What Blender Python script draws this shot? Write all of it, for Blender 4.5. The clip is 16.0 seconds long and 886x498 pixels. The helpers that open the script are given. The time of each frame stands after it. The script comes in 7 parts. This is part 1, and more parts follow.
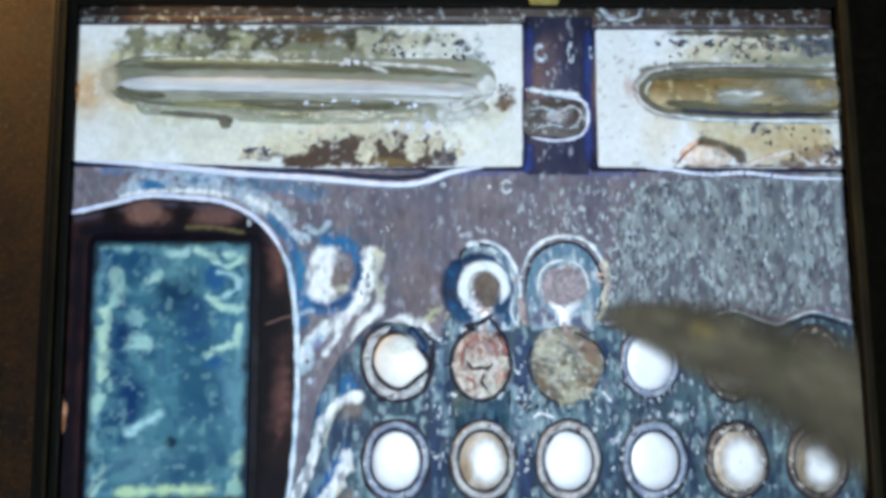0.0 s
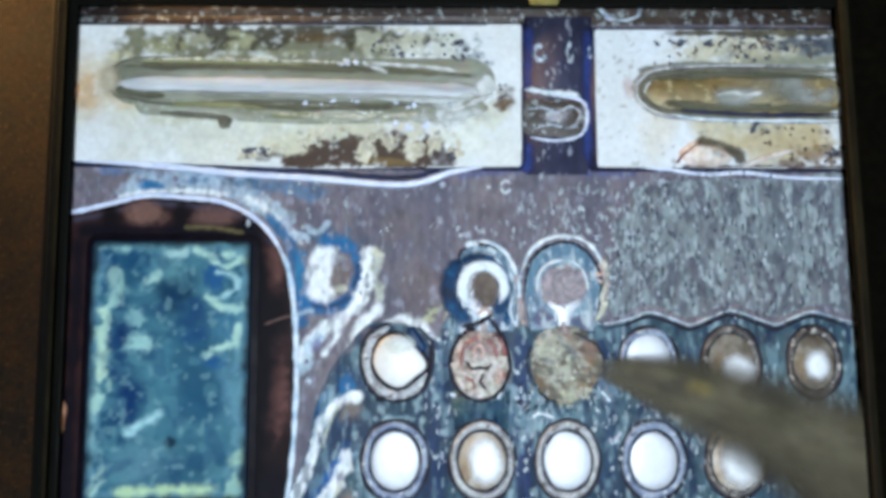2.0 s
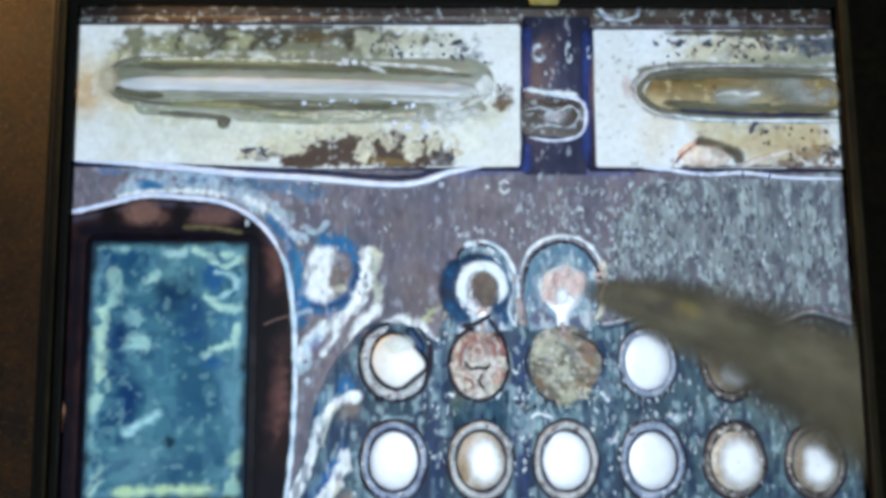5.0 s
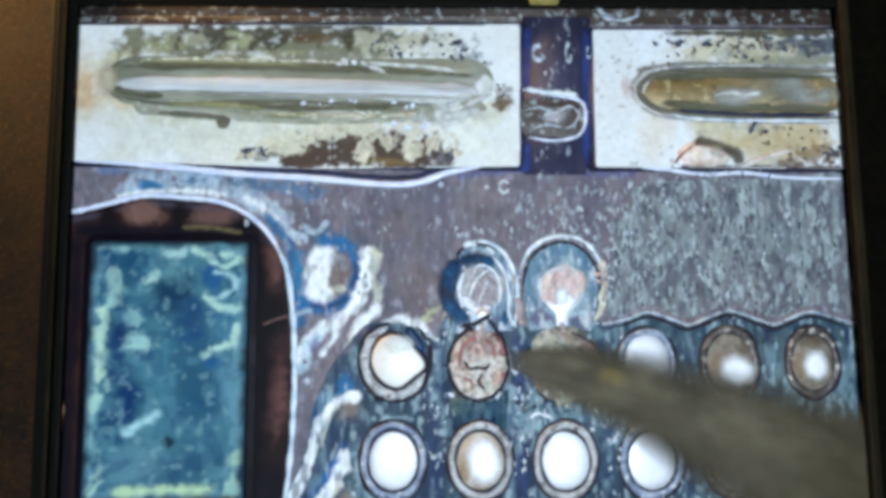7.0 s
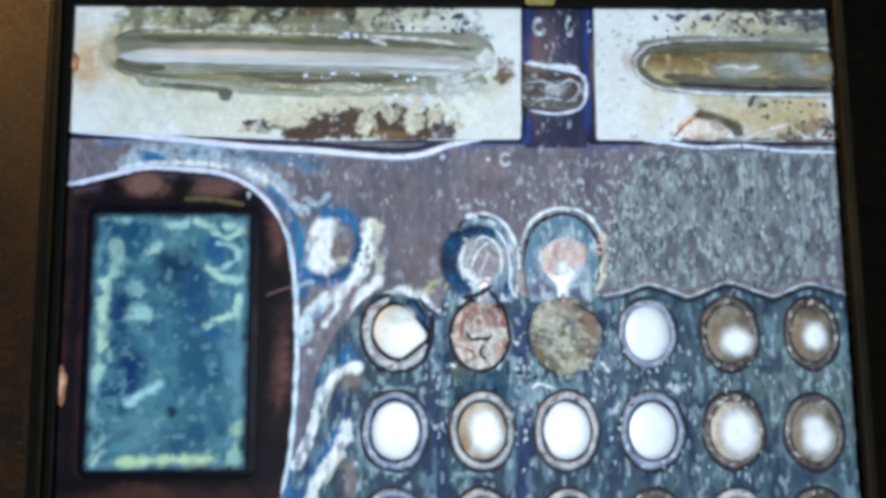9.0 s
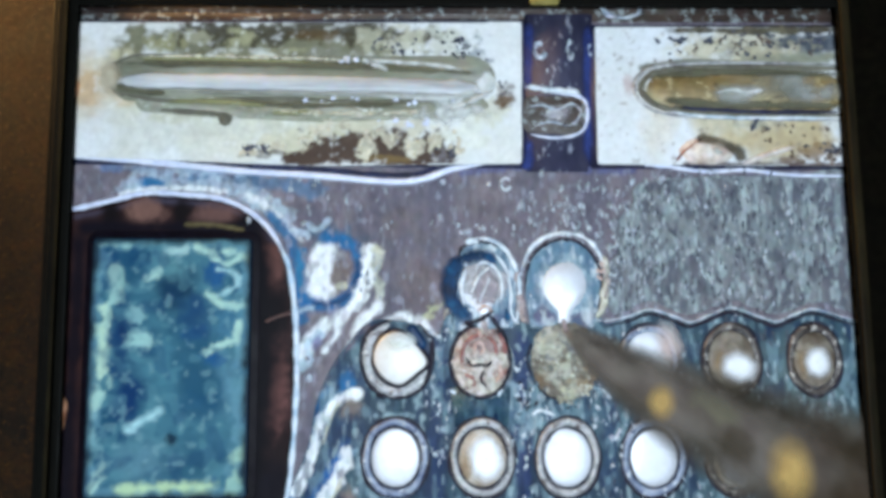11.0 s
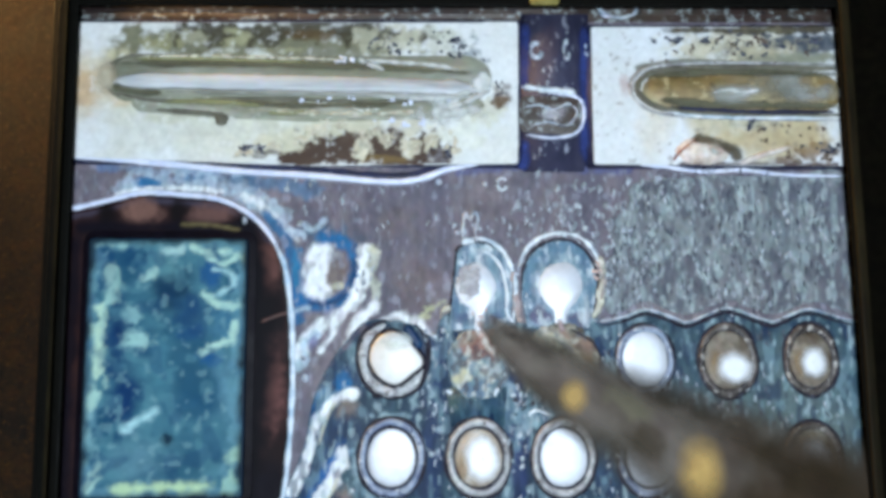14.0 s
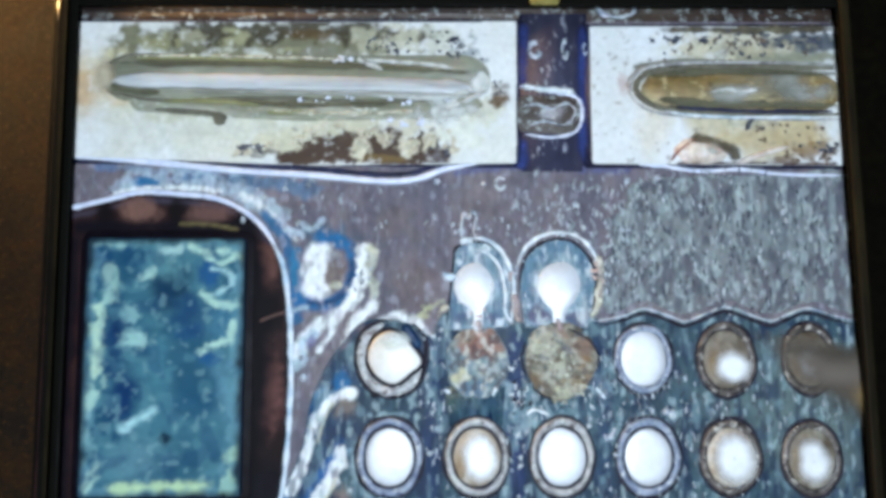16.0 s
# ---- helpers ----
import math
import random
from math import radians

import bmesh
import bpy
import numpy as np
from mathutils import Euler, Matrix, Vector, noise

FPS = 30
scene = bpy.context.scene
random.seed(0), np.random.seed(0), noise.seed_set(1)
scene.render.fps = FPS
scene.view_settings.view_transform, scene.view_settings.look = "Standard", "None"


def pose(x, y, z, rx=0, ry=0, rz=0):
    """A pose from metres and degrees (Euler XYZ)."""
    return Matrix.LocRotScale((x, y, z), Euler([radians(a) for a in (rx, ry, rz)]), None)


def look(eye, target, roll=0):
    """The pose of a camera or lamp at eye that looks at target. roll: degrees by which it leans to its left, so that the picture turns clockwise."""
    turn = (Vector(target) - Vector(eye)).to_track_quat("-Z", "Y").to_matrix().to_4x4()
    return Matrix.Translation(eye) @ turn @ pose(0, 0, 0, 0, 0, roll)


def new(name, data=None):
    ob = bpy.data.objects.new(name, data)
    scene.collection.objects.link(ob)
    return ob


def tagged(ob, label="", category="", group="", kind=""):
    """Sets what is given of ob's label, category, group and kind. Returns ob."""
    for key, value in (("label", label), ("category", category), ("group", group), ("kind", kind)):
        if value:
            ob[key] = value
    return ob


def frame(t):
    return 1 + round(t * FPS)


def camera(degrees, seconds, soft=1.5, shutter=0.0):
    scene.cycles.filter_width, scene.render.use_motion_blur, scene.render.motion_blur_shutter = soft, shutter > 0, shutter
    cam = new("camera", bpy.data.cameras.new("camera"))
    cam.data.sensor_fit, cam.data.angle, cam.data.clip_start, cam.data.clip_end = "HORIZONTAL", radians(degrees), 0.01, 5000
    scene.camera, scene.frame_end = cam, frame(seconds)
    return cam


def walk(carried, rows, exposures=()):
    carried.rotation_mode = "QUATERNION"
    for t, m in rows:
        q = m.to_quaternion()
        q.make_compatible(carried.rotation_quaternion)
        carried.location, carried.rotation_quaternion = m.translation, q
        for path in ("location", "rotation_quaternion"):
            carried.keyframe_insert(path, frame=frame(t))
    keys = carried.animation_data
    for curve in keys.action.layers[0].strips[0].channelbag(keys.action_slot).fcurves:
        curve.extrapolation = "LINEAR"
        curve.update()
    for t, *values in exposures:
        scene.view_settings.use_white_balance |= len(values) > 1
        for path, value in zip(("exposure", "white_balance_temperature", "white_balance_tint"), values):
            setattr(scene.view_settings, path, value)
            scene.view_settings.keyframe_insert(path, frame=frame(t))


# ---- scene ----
# A small display lying on a brown desk. Its picture is built as relief inside the frame: a circuit
# board, much enlarged, that drifts, and a scraping blade that works on two of its pads.
EYE = pose(-0.01130, -0.08178, 0.17885, 5.71926, -1.74696, -0.64807)
cam = camera(66.0, 16.0, soft=4.2, shutter=0.5)
# seconds, degrees by which the camera turns to the right
TURNS = [(0, 0), (7.0, 0), (7.5, 0.05), (7.9, 0.06), (8.0, 0.24), (8.2, 0.3), (8.3, 0.6), (8.5, 0.66), (8.7, 0.6),
         (8.8, 0.43), (9.0, 0.33), (9.1, 0.22), (9.2, 0.1), (9.6, 0), (11.4, -0.04), (16.0, -0.04)]
walk(cam, [(t, EYE @ pose(0, 0, 0, 0, -a, 0)) for t, a in TURNS])

# ---- light: an added lamp over the board, an added warm spot, a dim room ----
world = bpy.data.worlds.new("room")
scene.world = world
world.use_nodes = True
world.node_tree.nodes["Background"].inputs[0].default_value = (0.5, 0.45, 0.4, 1)
world.node_tree.nodes["Background"].inputs[1].default_value = 0.05


def lamp(name, kind, energy, size, colour, place):
    data = bpy.data.lights.new(name, kind)
    data.energy, data.color = energy, colour
    if kind == "AREA":
        data.shape, data.size = "DISK", size
    else:
        data.shadow_soft_size = size
    ob = new(name, data)
    ob.matrix_world = place
    return ob


# unseen disc lamp, added to light the board in place of the display's glow
lamp("board_lamp", "AREA", 7.25, 0.26, (0.812, 0.945, 1.085), look((0.05, -0.17, 0.68), (0.0, -0.065, 0)))
# unseen warm spot, added; its cone edge stands in for a shadow on the desk
warm_spot = lamp("warm_spot", "SPOT", 8.6, 0.012, (1.0, 0.58, 0.20), look((-0.25, 0.1, 0.012), (-0.1, 0.045, -0.006)))
warm_spot.data.spot_size, warm_spot.data.spot_blend = radians(72), 0.45


# ---- materials ----
def rgb(r, g, b):
    return tuple((v / 255 / 12.92 if v < 10.3 else ((v / 255 + 0.055) / 1.055) ** 2.4) * 0.82 for v in (r, g, b)) + (1,)


def surface(name, cols, size, rough=0.5, metal=0.0, spec=0.4, stretch=(1, 1, 1), flecks=(), bump=0.25, grain=0.35,
            island=0.0, detail=6, sharp=False):
    """cols: ramp colours over a noise whose marks are `size` metres; flecks: (size, share, colour, stretch)."""
    m = bpy.data.materials.new(name)
    m.use_nodes = True
    tree = m.node_tree
    nodes, link = tree.nodes, tree.links.new
    bsdf = nodes["Principled BSDF"]
    coord = nodes.new("ShaderNodeTexCoord")
    info = nodes.new("ShaderNodeObjectInfo")
    shift = nodes.new("ShaderNodeVectorMath")
    shift.operation = "MULTIPLY_ADD"
    link(info.outputs["Random"], shift.inputs[0])
    shift.inputs[1].default_value = (0.7, 0.9, 0.4)
    link(coord.outputs["Object"], shift.inputs[2])

    def noise_at(mark, way, det, rgh=0.6):
        mapping = nodes.new("ShaderNodeMapping")
        mapping.inputs["Scale"].default_value = way
        link(shift.outputs[0], mapping.inputs["Vector"])
        tex = nodes.new("ShaderNodeTexNoise")
        tex.inputs["Scale"].default_value = 0.5 / mark
        tex.inputs["Detail"].default_value = det
        tex.inputs["Roughness"].default_value = rgh
        link(mapping.outputs[0], tex.inputs["Vector"])
        return tex.outputs["Fac"]

    base = noise_at(size, stretch, detail)
    ramp = nodes.new("ShaderNodeValToRGB")
    link(base, ramp.inputs[0])
    while len(ramp.color_ramp.elements) < len(cols):
        ramp.color_ramp.elements.new(0.5)
    for i, col in enumerate(cols):
        e = ramp.color_ramp.elements[i]
        e.position, e.color = 0.32 + 0.36 * i / max(1, len(cols) - 1), rgb(*col)
    if sharp:
        ramp.color_ramp.interpolation = "CONSTANT"
    fine = noise_at(max(size / 5, 0.0008), stretch, 3)
    span = nodes.new("ShaderNodeMapRange")
    link(fine, span.inputs[0])
    for i, v in enumerate((0.3, 0.7, 1 - grain, 1 + grain)):
        span.inputs[i + 1].default_value = v
    tone = nodes.new("ShaderNodeMix")
    tone.data_type, tone.blend_type = "RGBA", "MULTIPLY"
    tone.inputs[0].default_value = 1
    link(ramp.outputs[0], tone.inputs[6])
    link(span.outputs[0], tone.inputs[7])
    hue = nodes.new("ShaderNodeTexNoise")
    hue.inputs["Scale"].default_value, hue.inputs["Detail"].default_value = 0.5 / max(size / 3, 0.0011), 3
    link(shift.outputs[0], hue.inputs["Vector"])
    play = nodes.new("ShaderNodeMix")
    play.data_type, play.blend_type = "RGBA", "OVERLAY"
    play.inputs[0].default_value = min(0.25, grain * 0.55)
    link(tone.outputs[2], play.inputs[6])
    link(hue.outputs["Color"], play.inputs[7])
    colour = play.outputs[2]
    height = fine
    for mark, share, col, way in flecks:
        spot = noise_at(mark, way, 3, 0.7)
        cut = nodes.new("ShaderNodeMapRange")
        cut.interpolation_type = "SMOOTHSTEP"
        link(spot, cut.inputs[0])
        edge = 0.5 + 0.28 * (0.5 - share)
        cut.inputs[1].default_value, cut.inputs[2].default_value = edge - 0.02, edge + 0.05
        mix = nodes.new("ShaderNodeMix")
        mix.data_type = "RGBA"
        link(cut.outputs[0], mix.inputs[0])
        link(colour, mix.inputs[6])
        mix.inputs[7].default_value = rgb(*col)
        colour = mix.outputs[2]
        add = nodes.new("ShaderNodeMath")
        add.operation = "ADD"
        link(height, add.inputs[0])
        link(cut.outputs[0], add.inputs[1])
        height = add.outputs[0]
    if island:
        geo = nodes.new("ShaderNodeNewGeometry")
        isl = nodes.new("ShaderNodeMapRange")
        link(geo.outputs["Random Per Island"], isl.inputs[0])
        isl.inputs[3].default_value, isl.inputs[4].default_value = 1 - island, 1 + island * 0.4
        mul = nodes.new("ShaderNodeMix")
        mul.data_type, mul.blend_type = "RGBA", "MULTIPLY"
        mul.inputs[0].default_value = 1
        link(colour, mul.inputs[6])
        link(isl.outputs[0], mul.inputs[7])
        colour = mul.outputs[2]
    link(colour, bsdf.inputs["Base Color"])
    gloss = nodes.new("ShaderNodeMapRange")
    link(base, gloss.inputs[0])
    for i, v in enumerate((0.3, 0.7, max(0.05, rough - 0.1), min(1, rough + 0.1))):
        gloss.inputs[i + 1].default_value = v
    link(gloss.outputs[0], bsdf.inputs["Roughness"])
    bsdf.inputs["Metallic"].default_value = metal
    bsdf.inputs["Specular IOR Level"].default_value = spec
    if bump:
        rise = nodes.new("ShaderNodeBump")
        rise.inputs["Strength"].default_value = bump
        rise.inputs["Distance"].default_value = 0.0004
        link(height, rise.inputs["Height"])
        link(rise.outputs[0], bsdf.inputs["Normal"])
    return m


def stained(m):
    """Takes the colour of a surface from its map of stains and painted light instead of its own ramp."""
    nodes, link = m.node_tree.nodes, m.node_tree.links.new
    held = nodes.new("ShaderNodeAttribute")
    held.attribute_name = "stain"
    for node in nodes:
        if node.type == "MIX" and node.blend_type == "MULTIPLY":
            link(held.outputs["Color"], node.inputs[6])
    return m


UP = (1.0, 0.4, 1.0)
STREAK = (1.0, 0.28, 1.0)
M_DESK = surface("brown_desk", [(20, 12, 4), (32, 19, 6), (44, 26, 8)], 0.004, 0.7, spec=0.1, flecks=[(0.0006, 0.09, (62, 39, 13), (1, 1, 1)), (0.0008, 0.1, (14, 8, 3), (1, 1, 1))], grain=0.5)
M_ROOM = surface("dim_plaster", [(96, 88, 78), (120, 112, 100)], 0.2, 0.8, spec=0.1)
M_FRAME = surface("black_plastic", [(6, 6, 4), (10, 10, 7)], 0.004, 0.6, spec=0.05, grain=0.3, bump=0.1)
M_RIDGE = surface("worn_frame_edge", [(18, 15, 8), (34, 29, 16)], 0.003, 0.6, spec=0.04, stretch=(1, 0.2, 1), bump=0.1)
M_DARK = surface("dark_rubber", [(6, 5, 3), (11, 9, 5)], 0.006, 0.85, spec=0.02, bump=0.1)
M_BOARD = surface("mauve_board", [(94, 93, 105), (114, 109, 118), (129, 121, 125)], 0.014, 0.6, spec=0.12, stretch=UP,
                  flecks=[(0.006, 0.2, (108, 97, 98), UP), (0.0011, 0.04, (142, 144, 158), STREAK)], grain=0.2)
M_TEAL = surface("teal_resist", [(30, 54, 78), (58, 86, 102), (92, 118, 126)], 0.0032, 0.5, spec=0.12, stretch=STREAK,
                 flecks=[(0.0009, 0.17, (124, 150, 160), STREAK), (0.0013, 0.18, (20, 38, 68), STREAK)], grain=0.35)
M_MOTTLE = surface("mottled_grey", [(84, 84, 92), (108, 115, 119), (130, 142, 143)], 0.0019, 0.5, spec=0.2, stretch=STREAK,
                   flecks=[(0.0007, 0.2, (154, 170, 172), STREAK), (0.0009, 0.26, (66, 70, 82), STREAK)], grain=0.4)
M_BAND = surface("dark_band", [(48, 38, 36), (66, 54, 48), (84, 76, 70)], 0.006, 0.5, stretch=(0.4, 1, 1),
                 flecks=[(0.001, 0.24, (150, 160, 160), (1, 1, 1)), (0.0012, 0.14, (34, 34, 40), (1, 1, 1))])
M_TIN = surface("tinned_metal", [(190, 193, 188), (203, 208, 208), (213, 219, 222)], 0.010, 0.62, 0.2, bump=0.12, grain=0.08,
                flecks=[(0.0010, 0.02, (140, 128, 108), (1, 1, 1))])
M_EMBOSS = surface("olive_metal", [(108, 110, 92), (134, 136, 118), (158, 161, 148)], 0.005, 0.55, 0.05, spec=0.2, stretch=(0.2, 1, 1), bump=0.15, grain=0.2)
M_BRASS = surface("brass_metal", [(104, 90, 56), (134, 116, 76), (146, 138, 108)], 0.005, 0.5, 0.15, stretch=(0.5, 1, 1), bump=0.2, grain=0.25, flecks=[(0.0012, 0.1, (178, 164, 122), (1, 1, 1)), (0.0016, 0.12, (66, 60, 44), (0.4, 1, 1))])
M_FLUX = surface("brown_flux", [(52, 38, 32), (80, 62, 50), (96, 80, 62)], 0.004, 0.4, bump=0.3)
M_CREAM = surface("cream_crumbs", [(182, 176, 152), (210, 206, 188)], 0.002, 0.6, island=0.2, grain=0.15)
M_CREAMCHIP = surface("olive_cream_crumbs", [(150, 150, 132), (186, 188, 174)], 0.001, 0.6, island=0.4)
M_GRIT = surface("pale_grit", [(128, 140, 150), (184, 194, 202)], 0.001, 0.4, island=0.5)
M_WHITE = surface("white_bead", [(196, 208, 236), (230, 236, 250)], 0.002, 0.35, spec=0.6, grain=0.12, bump=0.15)
M_SHEEN = surface("pale_resist_edge", [(104, 122, 140), (176, 188, 198), (210, 216, 222)], 0.0014, 0.35, spec=0.5, grain=0.35, bump=0.3, flecks=[(0.0014, 0.14, (48, 58, 78), (1, 1, 1))])
M_BLUE = surface("deep_blue_resist", [(6, 28, 54), (12, 52, 92), (40, 104, 148)], 0.004, 0.4, spec=0.15, grain=0.2, bump=0.1)
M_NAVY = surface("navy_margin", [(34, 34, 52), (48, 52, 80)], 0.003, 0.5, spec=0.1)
M_LINE = surface("dark_outline", [(26, 25, 36), (46, 43, 54)], 0.002, 0.6, spec=0.1)
M_MOAT = surface("brown_underfill", [(34, 20, 22), (56, 35, 36), (76, 50, 50)], 0.012, 0.6, spec=0.04, bump=0.1, grain=0.15)
M_SHADE = surface("die_shadow_black", [(8, 6, 12), (18, 14, 22)], 0.004, 0.5, spec=0.05, bump=0.1)
M_COPPER = surface("dull_copper", [(74, 48, 44), (98, 66, 58)], 0.004, 0.4, bump=0.1)
M_DIE = surface("blue_die", [(10, 24, 40), (16, 36, 54), (24, 48, 66)], 0.010, 0.5, spec=0.08, grain=0.06, bump=0.04, detail=3)
# films
M_BALL = surface("bright_solder", [(188, 192, 198), (202, 206, 212)], 0.003, 0.5, 0.35, grain=0.05, bump=0.04)
M_BALL_WARM = surface("stained_solder", [(120, 96, 76), (168, 156, 138), (196, 194, 188)], 0.0030, 0.45, 0.1, spec=0.3, grain=0.15, bump=0.1)
M_LOWBED = surface("scored_teal_grey", [(58, 84, 104), (104, 130, 140), (150, 168, 170)], 0.0016, 0.45, spec=0.15, stretch=STREAK, flecks=[(0.0009, 0.2, (196, 204, 200), (1, 0.6, 1)), (0.0010, 0.18, (40, 60, 88), STREAK)], grain=0.35)
M_BALL_DARK = surface("dull_solder", [(74, 62, 48), (112, 103, 90), (146, 140, 128)], 0.0030, 0.5, 0.1, spec=0.25, grain=0.2, bump=0.15)
M_COLLAR = surface("grey_collar", [(112, 110, 112), (152, 154, 156), (188, 192, 192)], 0.0022, 0.45, 0.1, grain=0.2, flecks=[(0.0014, 0.12, (84, 72, 72), (1, 1, 1)), (0.0010, 0.14, (206, 210, 208), (1, 1, 1))])
M_COLLAR_BROWN = surface("brown_collar", [(46, 40, 38), (78, 71, 67), (124, 118, 112)], 0.0024, 0.45, 0.05, grain=0.25, flecks=[(0.0016, 0.24, (32, 27, 28), (1, 1, 1)), (0.0011, 0.14, (180, 178, 170), (1, 1, 1))])
M_COLLAR_BLUE = surface("violet_collar", [(82, 94, 122), (118, 132, 154), (164, 176, 190)], 0.003, 0.45, 0.1, grain=0.2, flecks=[(0.0014, 0.14, (62, 72, 104), (1, 1, 1)), (0.0010, 0.14, (200, 208, 216), (1, 1, 1))])

M_BLISTER = surface("pale_blister", [(168, 142, 126), (204, 192, 180), (222, 216, 210)], 0.0018, 0.5, 0.05, spec=0.3, grain=0.2)
M_SLIVER = surface("pink_sliver", [(176, 140, 128), (210, 190, 180)], 0.0018, 0.5, 0.05, spec=0.2, grain=0.2)
M_BEIGE = surface("beige_pad_film", [(138, 124, 112), (172, 162, 150), (200, 194, 186)], 0.0016, 0.45, flecks=[(0.0012, 0.16, (140, 92, 80), (1, 1, 1)), (0.0011, 0.1, (84, 72, 74), (1, 1, 1))])
M_OLIVE = surface("olive_pad", [(84, 72, 54), (116, 104, 84), (140, 132, 114)], 0.0040, 0.45,
                  flecks=[(0.0022, 0.16, (164, 162, 146), (1, 1, 1)), (0.0026, 0.18, (84, 62, 44), (1, 1, 1))], bump=0.5, grain=0.2)
M_RED = surface("red_copper", [(104, 50, 44), (150, 86, 78)], 0.001, 0.4)
M_ORANGE_GLINT = surface("glint_orange", [(150, 92, 56), (196, 150, 116)], 0.002, 0.35, spec=0.3)


def film(m, cover=0.95, ragged=0.0, mark=0.0016, soft=1.0):
    """Lets a thin layer run out to nothing at its rim, by the layer's own map of its thickness; ragged: how far its grain breaks it up; soft: how slowly it thickens."""
    nodes, link = m.node_tree.nodes, m.node_tree.links.new
    uv = nodes.new("ShaderNodeUVMap")
    uv.uv_map = "rim"
    parts = nodes.new("ShaderNodeSeparateXYZ")
    link(uv.outputs[0], parts.inputs[0])
    coord = nodes.new("ShaderNodeTexCoord")
    tex = nodes.new("ShaderNodeTexNoise")
    tex.inputs["Scale"].default_value, tex.inputs["Detail"].default_value = 0.5 / mark, 5
    link(coord.outputs["Object"], tex.inputs["Vector"])
    grain = nodes.new("ShaderNodeMapRange")
    grain.clamp = False
    link(tex.outputs["Fac"], grain.inputs[0])
    for i, v in enumerate((0.3, 0.7, -ragged, ragged * 0.6)):
        grain.inputs[i + 1].default_value = v
    add = nodes.new("ShaderNodeMath")
    add.operation = "ADD"
    link(parts.outputs[0], add.inputs[0])
    link(grain.outputs[0], add.inputs[1])
    rim = nodes.new("ShaderNodeMapRange")
    rim.interpolation_type = "SMOOTHSTEP"
    link(parts.outputs[0], rim.inputs[0])
    rim.inputs[1].default_value, rim.inputs[2].default_value = 0.0, 0.25 * soft
    fade = nodes.new("ShaderNodeMapRange")
    fade.interpolation_type = "SMOOTHSTEP"
    link(add.outputs[0], fade.inputs[0])
    fade.inputs[2].default_value, fade.inputs[3].default_value, fade.inputs[4].default_value = soft, 0.0, cover
    both = nodes.new("ShaderNodeMath")
    both.operation = "MULTIPLY"
    link(fade.outputs[0], both.inputs[0])
    link(rim.outputs[0], both.inputs[1])
    link(both.outputs[0], nodes["Principled BSDF"].inputs["Alpha"])
    return m


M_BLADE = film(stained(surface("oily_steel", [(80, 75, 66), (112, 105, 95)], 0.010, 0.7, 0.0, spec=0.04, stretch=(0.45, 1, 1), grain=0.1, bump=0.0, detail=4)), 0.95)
M_GLINT = film(surface("reflection_gold", [(184, 150, 88), (214, 180, 108)], 0.006, 0.6, 0.1, spec=0.1, grain=0.08, bump=0.0), 0.9, 0.1, 0.003, 1.3)
M_MILK = film(surface("milky_film", [(160, 192, 216), (206, 222, 234), (230, 240, 246)], 0.002, 0.4, spec=0.2, grain=0.12, bump=0.0), 0.93, 0.5, 0.0022)
M_GLAZE = film(surface("white_glaze", [(166, 190, 206), (212, 224, 232), (232, 238, 240)], 0.002, 0.4, spec=0.2, grain=0.2, bump=0.0), 0.97, 0.6, 0.0013, 1.2)
M_ROSE = film(surface("rosy_scrape", [(150, 130, 128), (196, 182, 178)], 0.0012, 0.5, spec=0.1, grain=0.25, bump=0.0), 0.85, 0.8, 0.0012, 1.3)
# highlight of the solder balls, painted as a bright film
M_HIGHLIGHT = film(surface("solder_highlight", [(214, 218, 222), (234, 238, 240)], 0.002, 0.5, 0.1, spec=0.3, grain=0.04, bump=0.0), 1.0, 0.2, 0.002, 1.5)
M_GOLD = film(surface("golden_tarnish", [(140, 112, 74), (176, 154, 116)], 0.002, 0.5, 0.1, spec=0.2, grain=0.15, bump=0.0), 0.7, 0.4, 0.0016, 1.6)
M_TABY = surface("dull_yellow_tab", [(110, 102, 54), (150, 140, 84)], 0.002, 0.6, spec=0.05, grain=0.1, bump=0.0)
M_TANHOLE = film(surface("grey_brown_spot", [(84, 74, 70), (120, 108, 98)], 0.003, 0.6, spec=0.05, grain=0.2, bump=0.0), 0.95, 0.4)
M_TAN = film(surface("tan_tarnish", [(176, 164, 134), (202, 194, 172)], 0.004, 0.55, 0.1, spec=0.15, grain=0.12, bump=0.0), 0.88, 0.5, 0.004, 1.5)
M_UMBER = film(surface("umber_film", [(58, 52, 42), (86, 80, 66), (116, 110, 90)], 0.003, 0.6, spec=0.1, grain=0.25, bump=0.0), 0.86, 0.8, 0.0024)
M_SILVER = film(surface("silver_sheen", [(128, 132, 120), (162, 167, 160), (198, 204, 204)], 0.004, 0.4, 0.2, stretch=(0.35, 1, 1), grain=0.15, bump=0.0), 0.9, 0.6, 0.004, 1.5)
M_BED = surface("pale_scored_bed", [(88, 118, 136), (134, 160, 174), (176, 194, 202)], 0.0016, 0.45, spec=0.2, stretch=STREAK, flecks=[(0.0008, 0.18, (206, 218, 224), STREAK), (0.0011, 0.14, (52, 80, 106), STREAK)], grain=0.3)
M_STEP = surface("olive_step", [(100, 102, 82), (134, 136, 116), (168, 170, 156)], 0.004, 0.5, 0.1, stretch=(0.3, 1, 1), flecks=[(0.0012, 0.12, (196, 200, 190), (0.5, 1, 1))], grain=0.25)
M_LACE = film(surface("lacy_cream", [(170, 168, 146), (208, 208, 192)], 0.0016, 0.5, spec=0.1, grain=0.25, bump=0.0), 0.92, 1.3, 0.0014, 1.1)
